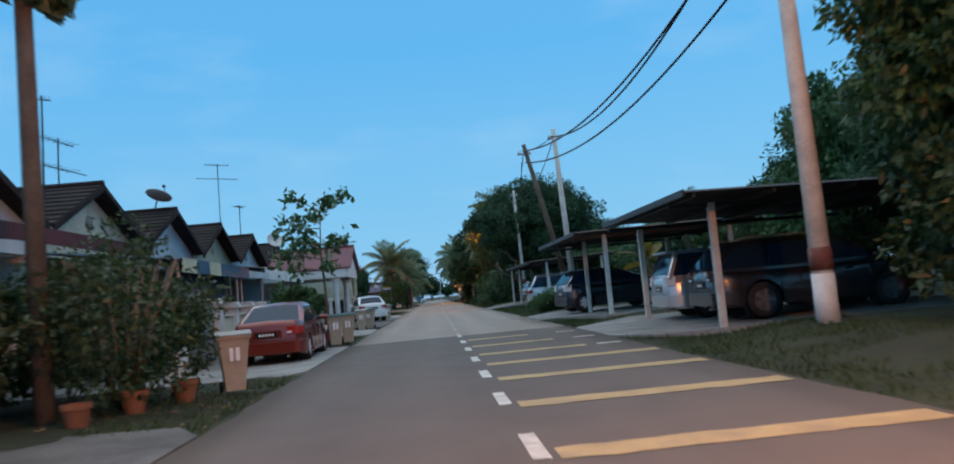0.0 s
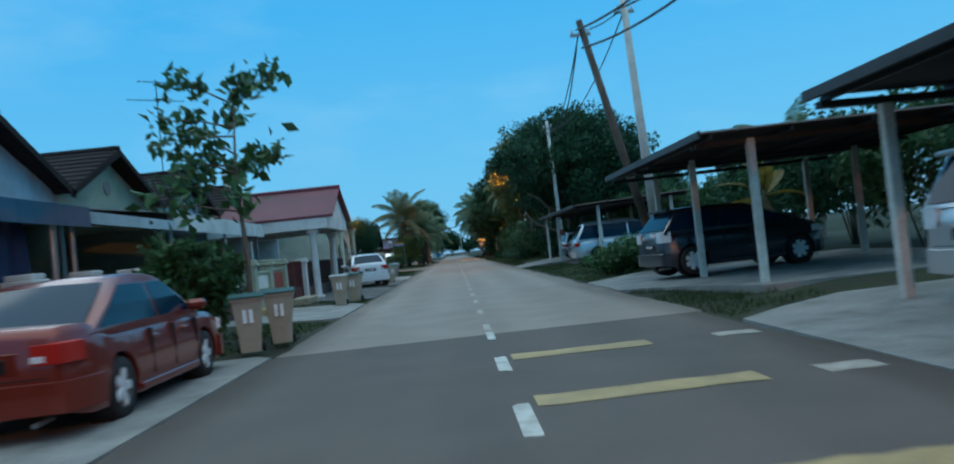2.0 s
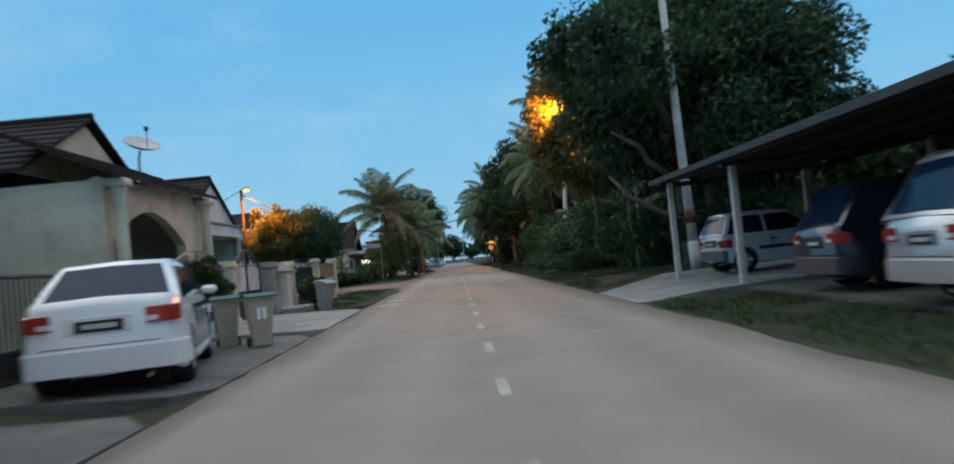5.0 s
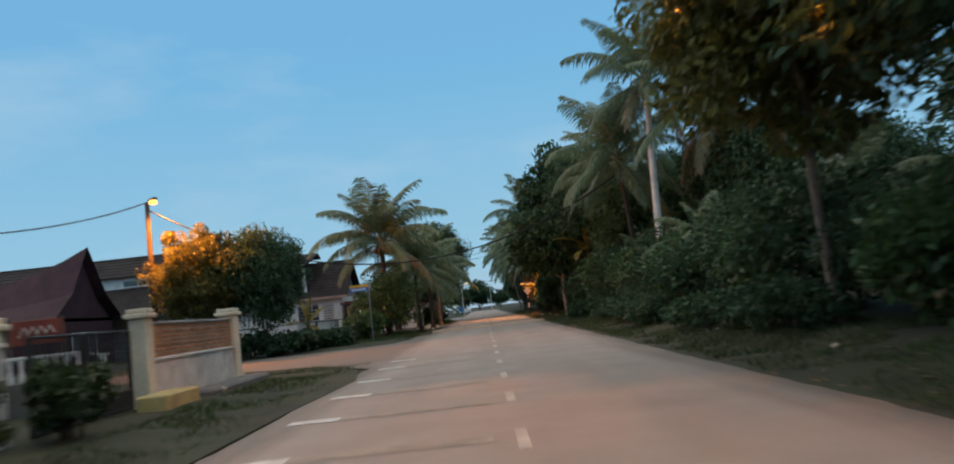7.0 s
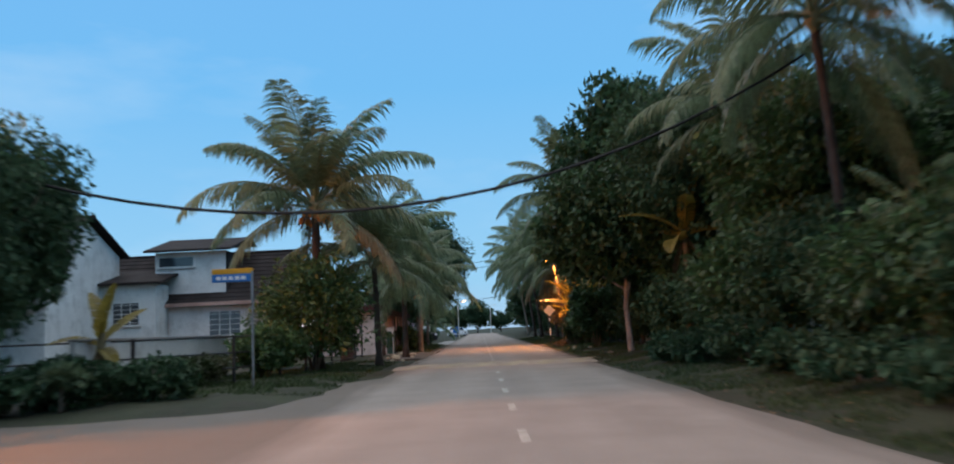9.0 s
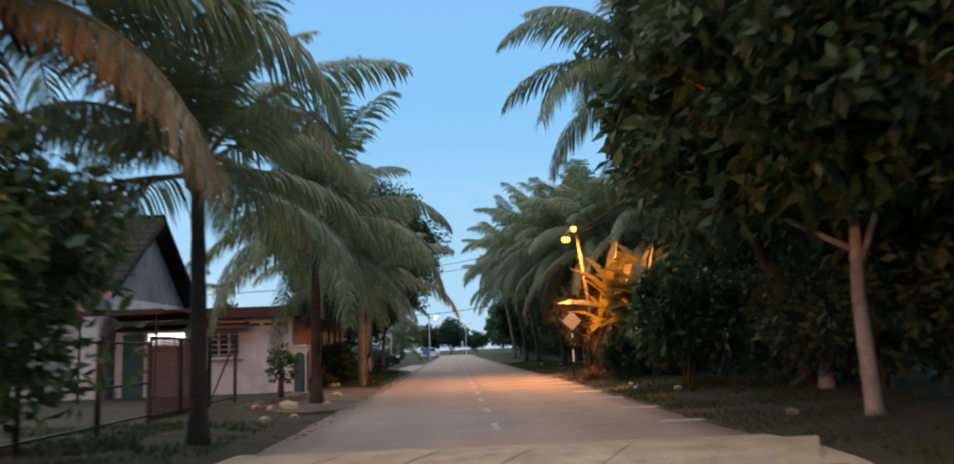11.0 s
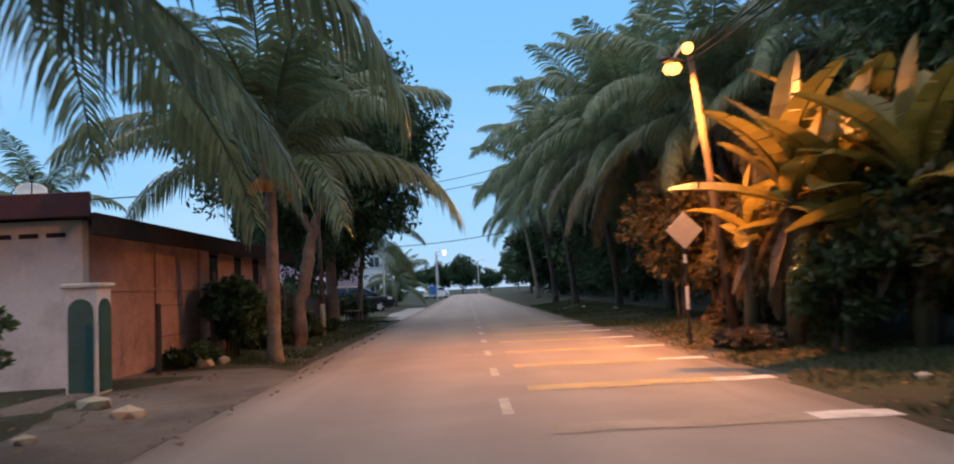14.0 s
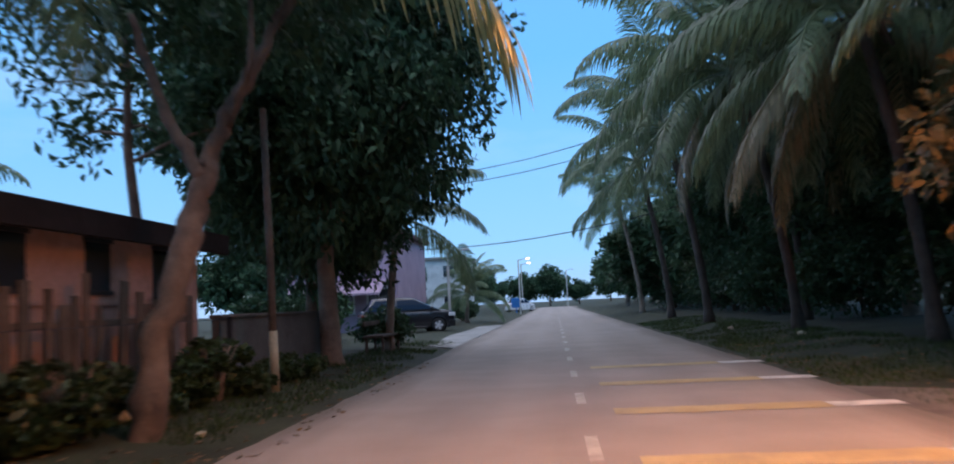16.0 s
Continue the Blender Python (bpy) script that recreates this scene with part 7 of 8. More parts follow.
    for sd in (-1, 1):
        wrap("rear_bumper", False, 0, reach, clear + 0.05, clear + 0.33, 0.03, bm, sd)
        wrap("front_bumper", True, 0, reach, clear + 0.03, clear + 0.3, 0.03, bm, sd)
        zl0, zl1 = (belt - 0.22, belt + 0.03) if tall_lamp else (deck - 0.31, deck - 0.12)
        wrap("tail_lamp", False, w * 0.5, w * 0.83 + 0.24, zl0, zl1, 0.022, lens or RED_LAMP, sd, "clear tail lamp" if lens else "red and clear tail lamp")
        wrap("reversing_lens", False, w * 0.5, w * 0.72, zl0 + 0.02, zl0 + 0.1, 0.028, CLEAR_LAMP, sd)
        wrap("headlamp", True, w * 0.45, w * 0.83 + 0.3, hood - 0.27, hood - 0.12, 0.02, CLEAR_LAMP, sd, "clear headlamp")
        part("mirror", Shape().box(wf - 0.40, sd * w * 0.93, belt + 0.02, wf - 0.27, sd * (w + 0.16), belt + 0.14, 0.04), paint, t)
        part("side_trim", Shape().box(-base / 2 + R + 0.03, sd * (w - 0.025), clear + 0.28 if strip else clear + 0.02, base / 2 - R - 0.03, sd * (w + 0.012), clear + 0.36 if strip else clear + 0.09, 0.012), BLACK_TRIM if strip else paint, t)
        for u in (-base * 0.16, base * 0.2):
            part("door_handle", Shape().box(u - 0.1, sd * (w * 0.95), belt - 0.17, u + 0.06, sd * (w + 0.014), belt - 0.135, 0.012), BLACK_TRIM if strip else paint, t)
        for u in (-base * 0.2, base * 0.06, base * 0.36):
            part("door_gap", Shape().box(u - 0.004, sd * (w * 0.93), clear + 0.14, u + 0.004, sd * (w + 0.001), belt - 0.07), BLACK_TRIM, t)
        for u in axles:
            liner = Shape().lathe([(R * 0.98, -0.22), (R * 0.98, 0.0)], (0, 0, 0), 20, Matrix.Translation((u, sd * (w - 0.05), wheel_r)) @ Matrix.Rotation(radians(-90 * sd), 4, "X"))
            liner.lathe([(R * 0.98, -0.22), (0.01, -0.22)], (0, 0, 0), 20, Matrix.Translation((u, sd * (w - 0.05), wheel_r)) @ Matrix.Rotation(radians(-90 * sd), 4, "X"))
            part("wheel_arch", liner, BLACK_TRIM, t)
            wheel(t, u, sd * (w - 0.11), wheel_r, sd, spokes, rim_mat)
        if roof_rails:
            part("roof_rail", Shape().tube([(rr + 0.1, sd * (wr - 0.04), zr + 0.03), (rr + 0.25, sd * (wr - 0.04), zr + 0.075), (fr - 0.25, sd * (wr - 0.04), zr + 0.075), (fr - 0.1, sd * (wr - 0.04), zr + 0.03)], 0.016, 6), STEEL, t, smooth=True)
    pz = deck - 0.34 if deck > 0.88 and not tall_lamp else clear + 0.42
    part("plate_garnish", Shape().box(-h - 0.006, -0.34, pz - 0.03, -h + 0.04, 0.34, pz + 0.17, 0.015), bm, t)
    plate = part("number_plate", Shape().box(-h - 0.02, -0.24, pz, -h + 0.03, 0.24, pz + 0.12, 0.006), PLATE_BLACK, t, "black number plate")
    for k in range(5):
        part("plate_bar", Shape().box(-h - 0.024, -0.17 + 0.07 * k, pz + 0.035, -h - 0.02, -0.125 + 0.07 * k, pz + 0.085), PLATE_WHITE, plate)
    part("boot_gap", Shape().box(-h - 0.002, -w * 0.7, clear + 0.35, -h + 0.02, w * 0.7, clear + 0.36), BLACK_TRIM, t)
    part("exhaust", Shape().tube([(-h + 0.25, -w * 0.55, clear + 0.0), (-h - 0.03, -w * 0.55, clear - 0.01)], 0.025, 8), STEEL, t)
    part("grille", Shape().box(h - 0.06, -w * 0.42, hood - 0.33, h + 0.012, w * 0.42, hood - 0.19, 0.02), BLACK_TRIM, t)
    return t


def car_paint(name, base, metal=0.3):
    return material(name, base, 0.28, 0.05, 3, 200, 0.0, metal, spec=0.6, coat=0.6)


RED_CAR, WHITE_CAR, GREY_CAR = car_paint("orange_red_car_paint", (0.19, 0.024, 0.012), 0.35), car_paint("white_car_paint", (0.72, 0.73, 0.74), 0.0), car_paint("dark_blue_grey_car_paint", (0.017, 0.024, 0.036), 0.35)
SILVER_CAR, BLACK_CAR = car_paint("silver_car_paint", (0.50, 0.51, 0.52), 0.6), car_paint("black_car_paint", (0.012, 0.013, 0.018), 0.2)
car(-4.3, 12.95, 90, -0.015, RED_CAR, "orange-red saloon car parked on a driveway", 4.2, 1.62, 1.33, 2.42, 0.83, 0.93, 0.80, (-1.7, -0.72, 0.35, 1.12), 0.285, 0.17, lens=RED_LAMP)
car(-4.58, 41.35, 103, 0.05, WHITE_CAR, "white saloon car parked before a gate", 4.3, 1.69, 1.46, 2.55, 0.93, 1.04, 0.90, (-1.78, -1.0, 0.35, 1.25), 0.3)
car(5.85, 22.15, 8, 0.15, GREY_CAR, "dark blue-grey hatchback under a carport", 3.76, 1.69, 1.47, 2.5, 0.95, 0.98, 0.93, (-1.85, -1.45, 0.15, 1.45), 0.31, 0.18, tall_lamp=True, lens=CLEAR_LAMP, spokes=7, spoiler=True)
car(7.55, 50.05, 7, 0.2, WHITE_CAR, "small white hatchback with grey bumpers", 3.35, 1.42, 1.40, 2.28, 0.86, 0.88, 0.84, (-1.66, -1.42, 0.1, 0.82), 0.265, 0.2, GREY_TRIM, True, False, False, 4)
car(7.12, 12.2, 0, 0.13, SILVER_CAR, "silver people carrier parked nose-in under a carport", 4.6, 1.68, 1.58, 2.75, 0.95, 0.99, 0.93, (-2.28, -2.02, 0.6, 1.6), 0.33, 0.2, None, False, True, False, lens=CLEAR_LAMP, windows=3, spoiler=True)
car(7.3, 9.75, 0, 0.13, BLACK_CAR, "black sport utility car parked under a carport", 4.6, 1.8, 1.58, 2.65, 0.99, 1.02, 0.98, (-2.25, -1.8, 0.3, 1.35), 0.35, 0.24, None, False, True, True, 5, GREY_TRIM, windows=3, lens=SMOKED_LAMP)
car(7.3, 39.6, 0, 0.1, SILVER_CAR, "silver people carrier under a rusty carport", 4.7, 1.78, 1.72, 2.8, 1.0, 1.03, 0.96, (-2.32, -1.9, 0.5, 1.75), 0.32, 0.2, None, False, False, True, windows=3)
car(7.6, 43.15, 0, 0.09, GREY_CAR, "dark blue-grey people carrier under a rusty carport", 4.5, 1.75, 1.66, 2.7, 0.98, 1.02, 0.95, (-2.2, -1.75, 0.45, 1.65), 0.32, 0.2)
car(-6.5, 143.6, 20, 0.06, BLACK_CAR, "black hatchback parked by the road edge", 3.9, 1.69, 1.5, 2.45, 0.95, 1.0, 0.93, (-1.85, -1.4, 0.2, 1.3), 0.3)
car(-4.2, 203.0, 60, 0.06, WHITE_CAR, "white car parked far down the lane", 4.2, 1.7, 1.5, 2.5, 0.93, 1.0, 0.9, (-1.8, -1.0, 0.3, 1.2), 0.3)

# ---- wheeled bins ----
def bin_mesh(t, mat):
    s = Shape()
    lo, hi = 0.175, 0.27
    ring = lambda r, z, d: [(-r * 0.95, -r + d, z), (r * 0.95, -r + d, z), (r, -r * 0.95 + d, z), (r, r * 0.95 + d, z), (r * 0.95, r + d, z), (-r * 0.95, r + d, z), (-r, r * 0.95 + d, z), (-r, -r * 0.95 + d, z)]
    rings = [ring(lo, 0.04, 0), ring(lo + 0.02, 0.3, 0.0), ring(hi, 0.92, 0), ring(hi + 0.03, 0.93, 0), ring(hi + 0.03, 0.98, 0)]
    s.add([p for r in rings for p in r], [(i * 8 + k, i * 8 + (k + 1) % 8, (i + 1) * 8 + (k + 1) % 8, (i + 1) * 8 + k) for i in range(4) for k in range(8)] + [tuple(range(8))])
    return part("body", s, mat, t)


def wheelie_bin(x, y, yaw, mat, label, lid_mat=None, number=True, z=0.02, tilt=0):
    t = thing("wheelie_bin", pose(x, y, z, tilt, 0, yaw) @ Matrix.Diagonal((0.8, 0.8, 0.83, 1)), label, "bin", "wheeled rubbish bins")
    body = bin_mesh(t, mat)
    part("lid", Shape().prism([(-0.33, 0.98), (-0.33, 1.01), (-0.1, 1.07), (0.3, 1.05), (0.33, 0.98)], -0.315, 0.315), lid_mat or BIN_LID, t, "hinged lid")
    part("handle", Shape().tube([(-0.22, 0.33, 0.97), (0.22, 0.33, 0.97)], 0.016, 6), BLACK_TRIM, t)
    for sd in (-1, 1):
        part("wheel", Shape().lathe([(0.01, -0.03), (0.09, -0.03), (0.1, 0), (0.09, 0.03), (0.01, 0.03)], (0, 0, 0), 14, Matrix.Translation((sd * 0.22, 0.2, 0.1)) @ Matrix.Rotation(radians(90), 4, "Y")), RUBBER, t)
    if number:
        for k in (0, 1):
            part("painted_bar", Shape().box(-0.09 + 0.11 * k, -0.262, 0.55, -0.02 + 0.11 * k, -0.248, 0.78, 0.004), PLATE_WHITE, body)
    return t


wheelie_bin(-3.6, 5.15, 20, BIN_BEIGE, "sun-bleached beige wheeled bin beside a hedge", BIN_GREY)
wheelie_bin(-3.45, 16.0, 12, BIN_BEIGE, "beige wheeled bin with a dark green lid")
wheelie_bin(-3.2, 16.95, 8, BIN_BEIGE, "beige wheeled bin with a dark green lid")
wheelie_bin(-3.7, 26.9, 5, BIN_BEIGE, "beige wheeled bin by a gate", BIN_GREY)
wheelie_bin(-3.45, 28.2, -10, BIN_BEIGE, "beige wheeled bin with a dark green lid")
wheelie_bin(-3.6, 43.95, 25, BIN_BEIGE, "beige wheeled bin with painted numerals")
wheelie_bin(-4.25, 44.35, 15, BIN_BEIGE, "beige wheeled bin with a dark green lid", number=False)
wheelie_bin(-4.25, 54.1, 60, BIN_GREY, "pale grey wheeled bin leaning on a grassy verge", BIN_GREY, False, 0.02, 9)

# ---- signs ----
ds = thing("warning_sign", (3.5, 113.35, 0.05), "grey back of a diamond warning sign on a banded post", "road sign")
part("post", Shape().tube([(0, 0, -0.2), (0, 0, 2.3)], 0.03, 8), DARK_STEEL, ds)
part("white_band", Shape().tube([(0, 0, 0.55), (0, 0, 0.95)], 0.033, 8), WHITE_PAINT, ds)
part("white_band", Shape().tube([(0, 0, 1.35), (0, 0, 1.5)], 0.033, 8), WHITE_PAINT, ds)
part("plate", Shape().box(-0.23, -0.008, -0.23, 0.23, 0.008, 0.23, 0.004, Matrix.Translation((0, -0.045, 1.92)) @ Matrix.Rotation(radians(45), 4, "Y")), SIGN_BACK, ds, "bare grey metal diamond")
part("bracket", Shape().box(-0.2, -0.034, 1.88, 0.2, -0.02, 1.93), STEEL, ds)
ss = thing("street_sign", (-5.48, 86.75, 0.03), "blue and orange street name sign on a pole", "road sign")
part("post", Shape().tube([(0, 0, -0.2), (0, 0, 2.65)], 0.03, 8), STEEL, ss)
part("name_plate", Shape().box(-0.9, -0.02, 2.42, 0.02, 0.02, 2.6, 0.006), SIGN_BLUE, ss, "blue lower plate")
part("orange_band", Shape().box(-0.9, -0.021, 2.602, 0.02, 0.021, 2.72, 0.006), SIGN_ORANGE, ss, "orange upper band")
for k in range(5):
    part("letter_bar", Shape().box(-0.8 + 0.14 * k, -0.0245, 2.47, -0.7 + 0.14 * k, -0.02, 2.55), PLATE_WHITE, ss)
wpole = thing("marker_post", (-9.2, 82.1, 0.0), "black and white banded marker post at the verge", "marker post")
for k in range(4):
    part("band", Shape().tube([(0, 0, -0.1 + 0.42 * k), (0, 0, 0.32 + 0.42 * k)], 0.045, 9), WHITE_PAINT if k % 2 else BLACK_TRIM, wpole, smooth=True)

# ---- aerials and dishes ----
def aerial(x, y, z0, z1, label, arms=2, turn=0, span=1.1):
    t = thing("tv_aerial", pose(x, y, z0, 0, 0, turn), label, "aerial", "television aerials")
    part("mast", Shape().tube([(0, 0, 0), (0.04, 0.02, (z1 - z0) * 0.6), (0.06, 0, z1 - z0)], 0.022, 6), DARK_STEEL, t)
    for k in range(arms):
        z = z1 - z0 - 0.08 - 0.75 * k
        boom = part("boom", Shape().tube([(-span * (0.5 + 0.35 * k), 0, z), (span * (0.5 + 0.35 * k), 0, z - 0.04)], 0.016, 5), DARK_STEEL, t)
        for i in range(6):
            u = -span * 0.45 + span * 0.9 * i / 5
            part("rod", Shape().tube([(u, -0.22, z), (u, 0.22, z)], 0.008, 4), DARK_STEEL, boom)
    return t


aerial(-10.5, 15.3, 4.0, 6.4, "rooftop television aerial with a broad boom", 2, 80, 1.5)
aerial(-9.7, 12.7, 4.0, 6.85, "tall thin rooftop aerial mast", 1, 20, 0.5)
aerial(-11.7, 36.5, 4.2, 9.4, "tall rooftop television aerial with two booms", 2, 30, 1.3)
aerial(-10.0, 33.7, 3.6, 6.65, "small rooftop television aerial", 1, 70, 0.7)


def dish(x, y, z, tilt, turn, label, r=0.42):
    t = thing("satellite_dish", pose(x, y, z, 0, 0, turn), label, "satellite dish", "satellite dishes")
    part("stand", Shape().tube([(0, 0, -0.75), (0, 0, -0.2), (0.08, 0, 0)], 0.025, 6), DARK_STEEL, t)
    m = Matrix.Translation((0.1, 0, 0.05)) @ Matrix.Rotation(radians(tilt), 4, "Y")
    part("reflector", Shape().lathe([(0.01, 0.0), (r * 0.5, 0.03), (r * 0.85, 0.09), (r, 0.13), (r, 0.145), (r * 0.85, 0.105), (r * 0.5, 0.045), (0.01, 0.015)], (0, 0, 0), 20, m), SIGN_BACK, t, smooth=True)
    part("feed_arm", Shape().tube([m @ Vector((r * 0.7, 0, 0.1)), m @ Vector((0.1, 0, 0.5))], 0.012, 5), DARK_STEEL, t)
    part("feed_horn", Shape().box(-0.04, -0.04, -0.04, 0.04, 0.04, 0.06, 0.012, Matrix.Translation(m @ Vector((0.08, 0, 0.5)))), DARK_STEEL, t)
    return t


dish(-9.2, 19.0, 5.02, 25, 60, "grey satellite dish on a house roof")
dish(-8.7, 35.3, 4.75, 60, -60, "grey satellite dish on a house roof")
dish(-7.35, 49.2, 4.33, 30, -40, "grey satellite dish on a tiled roof")
dish(-9.3, 116.2, 3.42, 40, -60, "small satellite dish behind a low roof", 0.3)

# ---- hedges, shrubs and undergrowth ----
bush(-4.6, 3.7, 1.05, 1.5, 2.2, LEAF_HEDGE, 0.1, 120, 62, 61, "tall scruffy hedge shrub beside the road", stems=16, low=0.03)
bush(-5.3, 5.9, 0.8, 1.5, 1.9, LEAF_HEDGE, 0.1, 80, 110, 62, "scruffy hedge shrub before a gate")
bush(-6.2, 3.0, 0.9, 2.4, 1.7, LEAF_HEDGE, 0.14, 70, 80, 63, "dark hedge shrub under an awning")
bush(-5.2, -0.6, 0.8, 1.6, 1.7, LEAF_HEDGE, 0.14, 60, 80, 64, "dark hedge shrub beside the road")
bush(-4.75, 17.7, 0.75, 1.0, 1.75, LEAF_MID, 0.17, 70, 80, 65, "dense green shrub behind the bins")
bush(-5.45, 47.2, 0.45, 0.8, 1.75, LEAF_HEDGE, 0.12, 60, 70, 420, "dark garden shrub spilling over a gate", low=0.05)
bush(-6.6, 48.2, 0.6, 1.2, 1.6, LEAF_HEDGE, 0.14, 40, 70, 66, "garden shrub behind a barred gate")
bush(-5.35, 59.1, 0.4, 0.7, 0.9, LEAF_HEDGE, 0.14, 40, 70, 67, "grey-green shrub in front of a garden gate")
bush(-5.0, 56.4, 0.35, 0.7, 0.9, LEAF_HEDGE, 0.12, 30, 60, 68, "low shrub at a wall foot")
bush(-7.6, 88.6, 1.0, 1.4, 0.7, LEAF_HEDGE, 0.13, 60, 80, 169, "low rough growth in a corner yard")
bush(-9.0, 92.4, 1.2, 1.6, 0.7, LEAF_HEDGE, 0.13, 60, 80, 170, "low rough growth before a white house")
bush(-6.4, 91.2, 0.8, 1.2, 1.4, LEAF_MID, 0.15, 80, 90, 69, "dense green shrub at the foot of a palm")
bush(-7.4, 95.6, 0.9, 1.2, 1.3, LEAF_MID, 0.18, 90, 80, 70, "dense green shrub at the foot of a palm")
bush(-4.6, 114.4, 0.5, 0.5, 1.5, LEAF_DARK, 0.2, 46, 60, 71, "narrow dark red-leaved shrub by the salmon wall")
for k4, (x, y, r, h) in enumerate(((-4.75, 116.6, 0.45, 0.3), (-4.8, 119.4, 0.5, 0.34), (-4.6, 120.9, 0.5, 0.3), (-4.9, 112.9, 0.4, 0.3), (-4.5, 122.9, 0.5, 0.35), (-5.0, 118.3, 0.3, 0.6))):
    bush(x, y, r, r * 1.5, h, LEAF_HEDGE, 0.13, 34, 60, 380 + k4, "dark scrambling weeds along the salmon wall")
bush(-4.7, 117.3, 0.4, 1.0, 0.75, LEAF_HEDGE, 0.13, 40, 40, 388, "dark tangled weeds and twigs along the salmon wall", stems=14, low=0.02)
bush(-4.65, 120.2, 0.35, 0.9, 0.8, LEAF_HEDGE, 0.13, 36, 40, 389, "dark tangled weeds and twigs along the salmon wall", stems=14, low=0.02)
bush(-5.0, 107.0, 0.45, 0.5, 1.35, LEAF_MID, 0.12, 16, 40, 72, "sparse shrub before the white wall")
bush(-4.9, 131.5, 0.7, 1.2, 1.0, LEAF_DARK, 0.16, 40, 60, 73, "low dark shrub under the mango tree")
bush(-6.2, 162.0, 0.9, 2.5, 1.4, LEAF_DARK, 0.2, 50, 60, 74, "dark shrub at the road edge")
bush(-8.5, 135.0, 1.2, 4.0, 1.8, LEAF_DARK, 0.22, 70, 60, 75, "dark shrub behind the road edge")
bush(-5.5, 93.4, 1.65, 1.5, 3.5, LEAF_MID, 0.18, 120, 75, 171, "tall green shrub around the foot of a palm", low=0.08)
bush(-13.5, 83.2, 1.3, 0.7, 0.9, LEAF_HEDGE, 0.15, 50, 60, 76, "low hedge along the side road")
for k5, (x, y, rx, h) in enumerate(((-12.4, 82.0, 0.9, 1.0), (-11.0, 81.9, 0.8, 1.25), (-9.9, 82.3, 0.8, 1.1), (-8.8, 82.4, 0.7, 0.8), (-8.0, 83.6, 0.9, 0.9), (-6.9, 84.6, 0.8, 0.7))):
    bush(x, y, rx, 0.7, h, LEAF_DARK, 0.16, 46, 60, 410 + k5, "dark rank growth below the corner trees", low=0.03)
bush(-7.7, 82.9, 0.35, 0.35, 0.85, PALM_LEAF, 0.3, 16, 30, 77, "spiky clump of grass by the side road")
gen = np.random.default_rng(5)
k = 0
for y in np.arange(55.5, 98, 2.3):
    k += 1
    back = 2.6 if y < 60 else 0.3
    x = 6.5 + gen.uniform(-0.4, 0.5) + back
    bush(x, y + gen.uniform(-0.5, 0.5), 1.7, 1.7, gen.uniform(2.2, 3.5) * (0.65 if y < 60 else 0.85 if y < 68 else 1.0), LEAF_DARK if k % 3 else LEAF_MID, 0.19, 85, 90, 200 + k, "dense dark undergrowth below the roadside trees", "undergrowth")
for y in np.arange(99.5, 166, 2.7):
    k += 1
    x = (6.9 if y < 116 else 8.3) + gen.uniform(-0.4, 0.5)
    bush(x, y + gen.uniform(-0.5, 0.5), 1.7, 1.8, gen.uniform(1.6, 2.8) * (1.0 if y < 116 else 1.15), LEAF_DARK if k % 3 else LEAF_HEDGE, 0.19, 85, 90, 240 + k, "dense dark undergrowth below the roadside palms", "undergrowth")
for y in np.arange(3.0, 53, 3.4):
    k += 1
    bush(11.2 + gen.uniform(-0.4, 0.8), y, 1.6, 2.0, gen.uniform(1.9, 2.9) * (1.0 if y < 12 else 1.45), LEAF_MID if k % 2 else LEAF_DARK, 0.22, 70, 75, 290 + k, "dense green hedge behind the carports", "undergrowth")
for x, y, rx, ry, h in ((4.35, 27.0, 0.8, 1.0, 0.72), (5.5, 27.6, 1.0, 1.3, 0.95), (4.6, 29.8, 0.9, 1.6, 0.42), (6.2, 31.0, 1.2, 1.8, 0.5), (8.2, 33.5, 1.5, 2.4, 0.55), (5.2, 33.5, 0.9, 1.8, 0.32)):
    k += 1
    bush(x, y, rx, ry, h, LEAF_MID, 0.13, 50, 70, 330 + k, "rank green grassy shrub between two carports", "bush")
# shrubs round the lamp, its warm light partly put into their leaf colour
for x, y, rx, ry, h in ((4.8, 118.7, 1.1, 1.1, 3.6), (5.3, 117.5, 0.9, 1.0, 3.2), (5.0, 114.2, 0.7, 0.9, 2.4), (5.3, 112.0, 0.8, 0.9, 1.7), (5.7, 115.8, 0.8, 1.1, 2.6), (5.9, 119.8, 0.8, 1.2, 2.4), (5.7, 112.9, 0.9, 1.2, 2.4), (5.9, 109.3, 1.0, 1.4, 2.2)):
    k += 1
    bush(x, y, rx, ry, h, LEAF_LAMPLIT, 0.17, 60, 70, 340 + k, "leafy shrub lit orange by the street lamp", "bush", low=0.24 if h > 2.5 else 0.2)
for q, (x, y, rx, ry, h) in enumerate(((5.2, 115.6, 0.6, 1.0, 0.3), (4.1, 112.0, 0.5, 0.9, 0.2))):
    bush(x, y, rx, ry, h, DEAD_LEAF, 0.24, 40, 45, 374 + q, "heap of withered fronds and leaves under the lamp", "leaf heap", 6, low=0.02)
bush(4.75, 104.4, 1.15, 1.5, 2.7, LEAF_BROAD, 0.24, 70, 60, 390, "dark broad-leaved shrub beside the banana plants", low=0.2)
bush(4.5, 109.8, 0.6, 0.7, 1.5, LEAF_HEDGE, 0.16, 45, 60, 371, "dark shrub at the foot of banana plants")
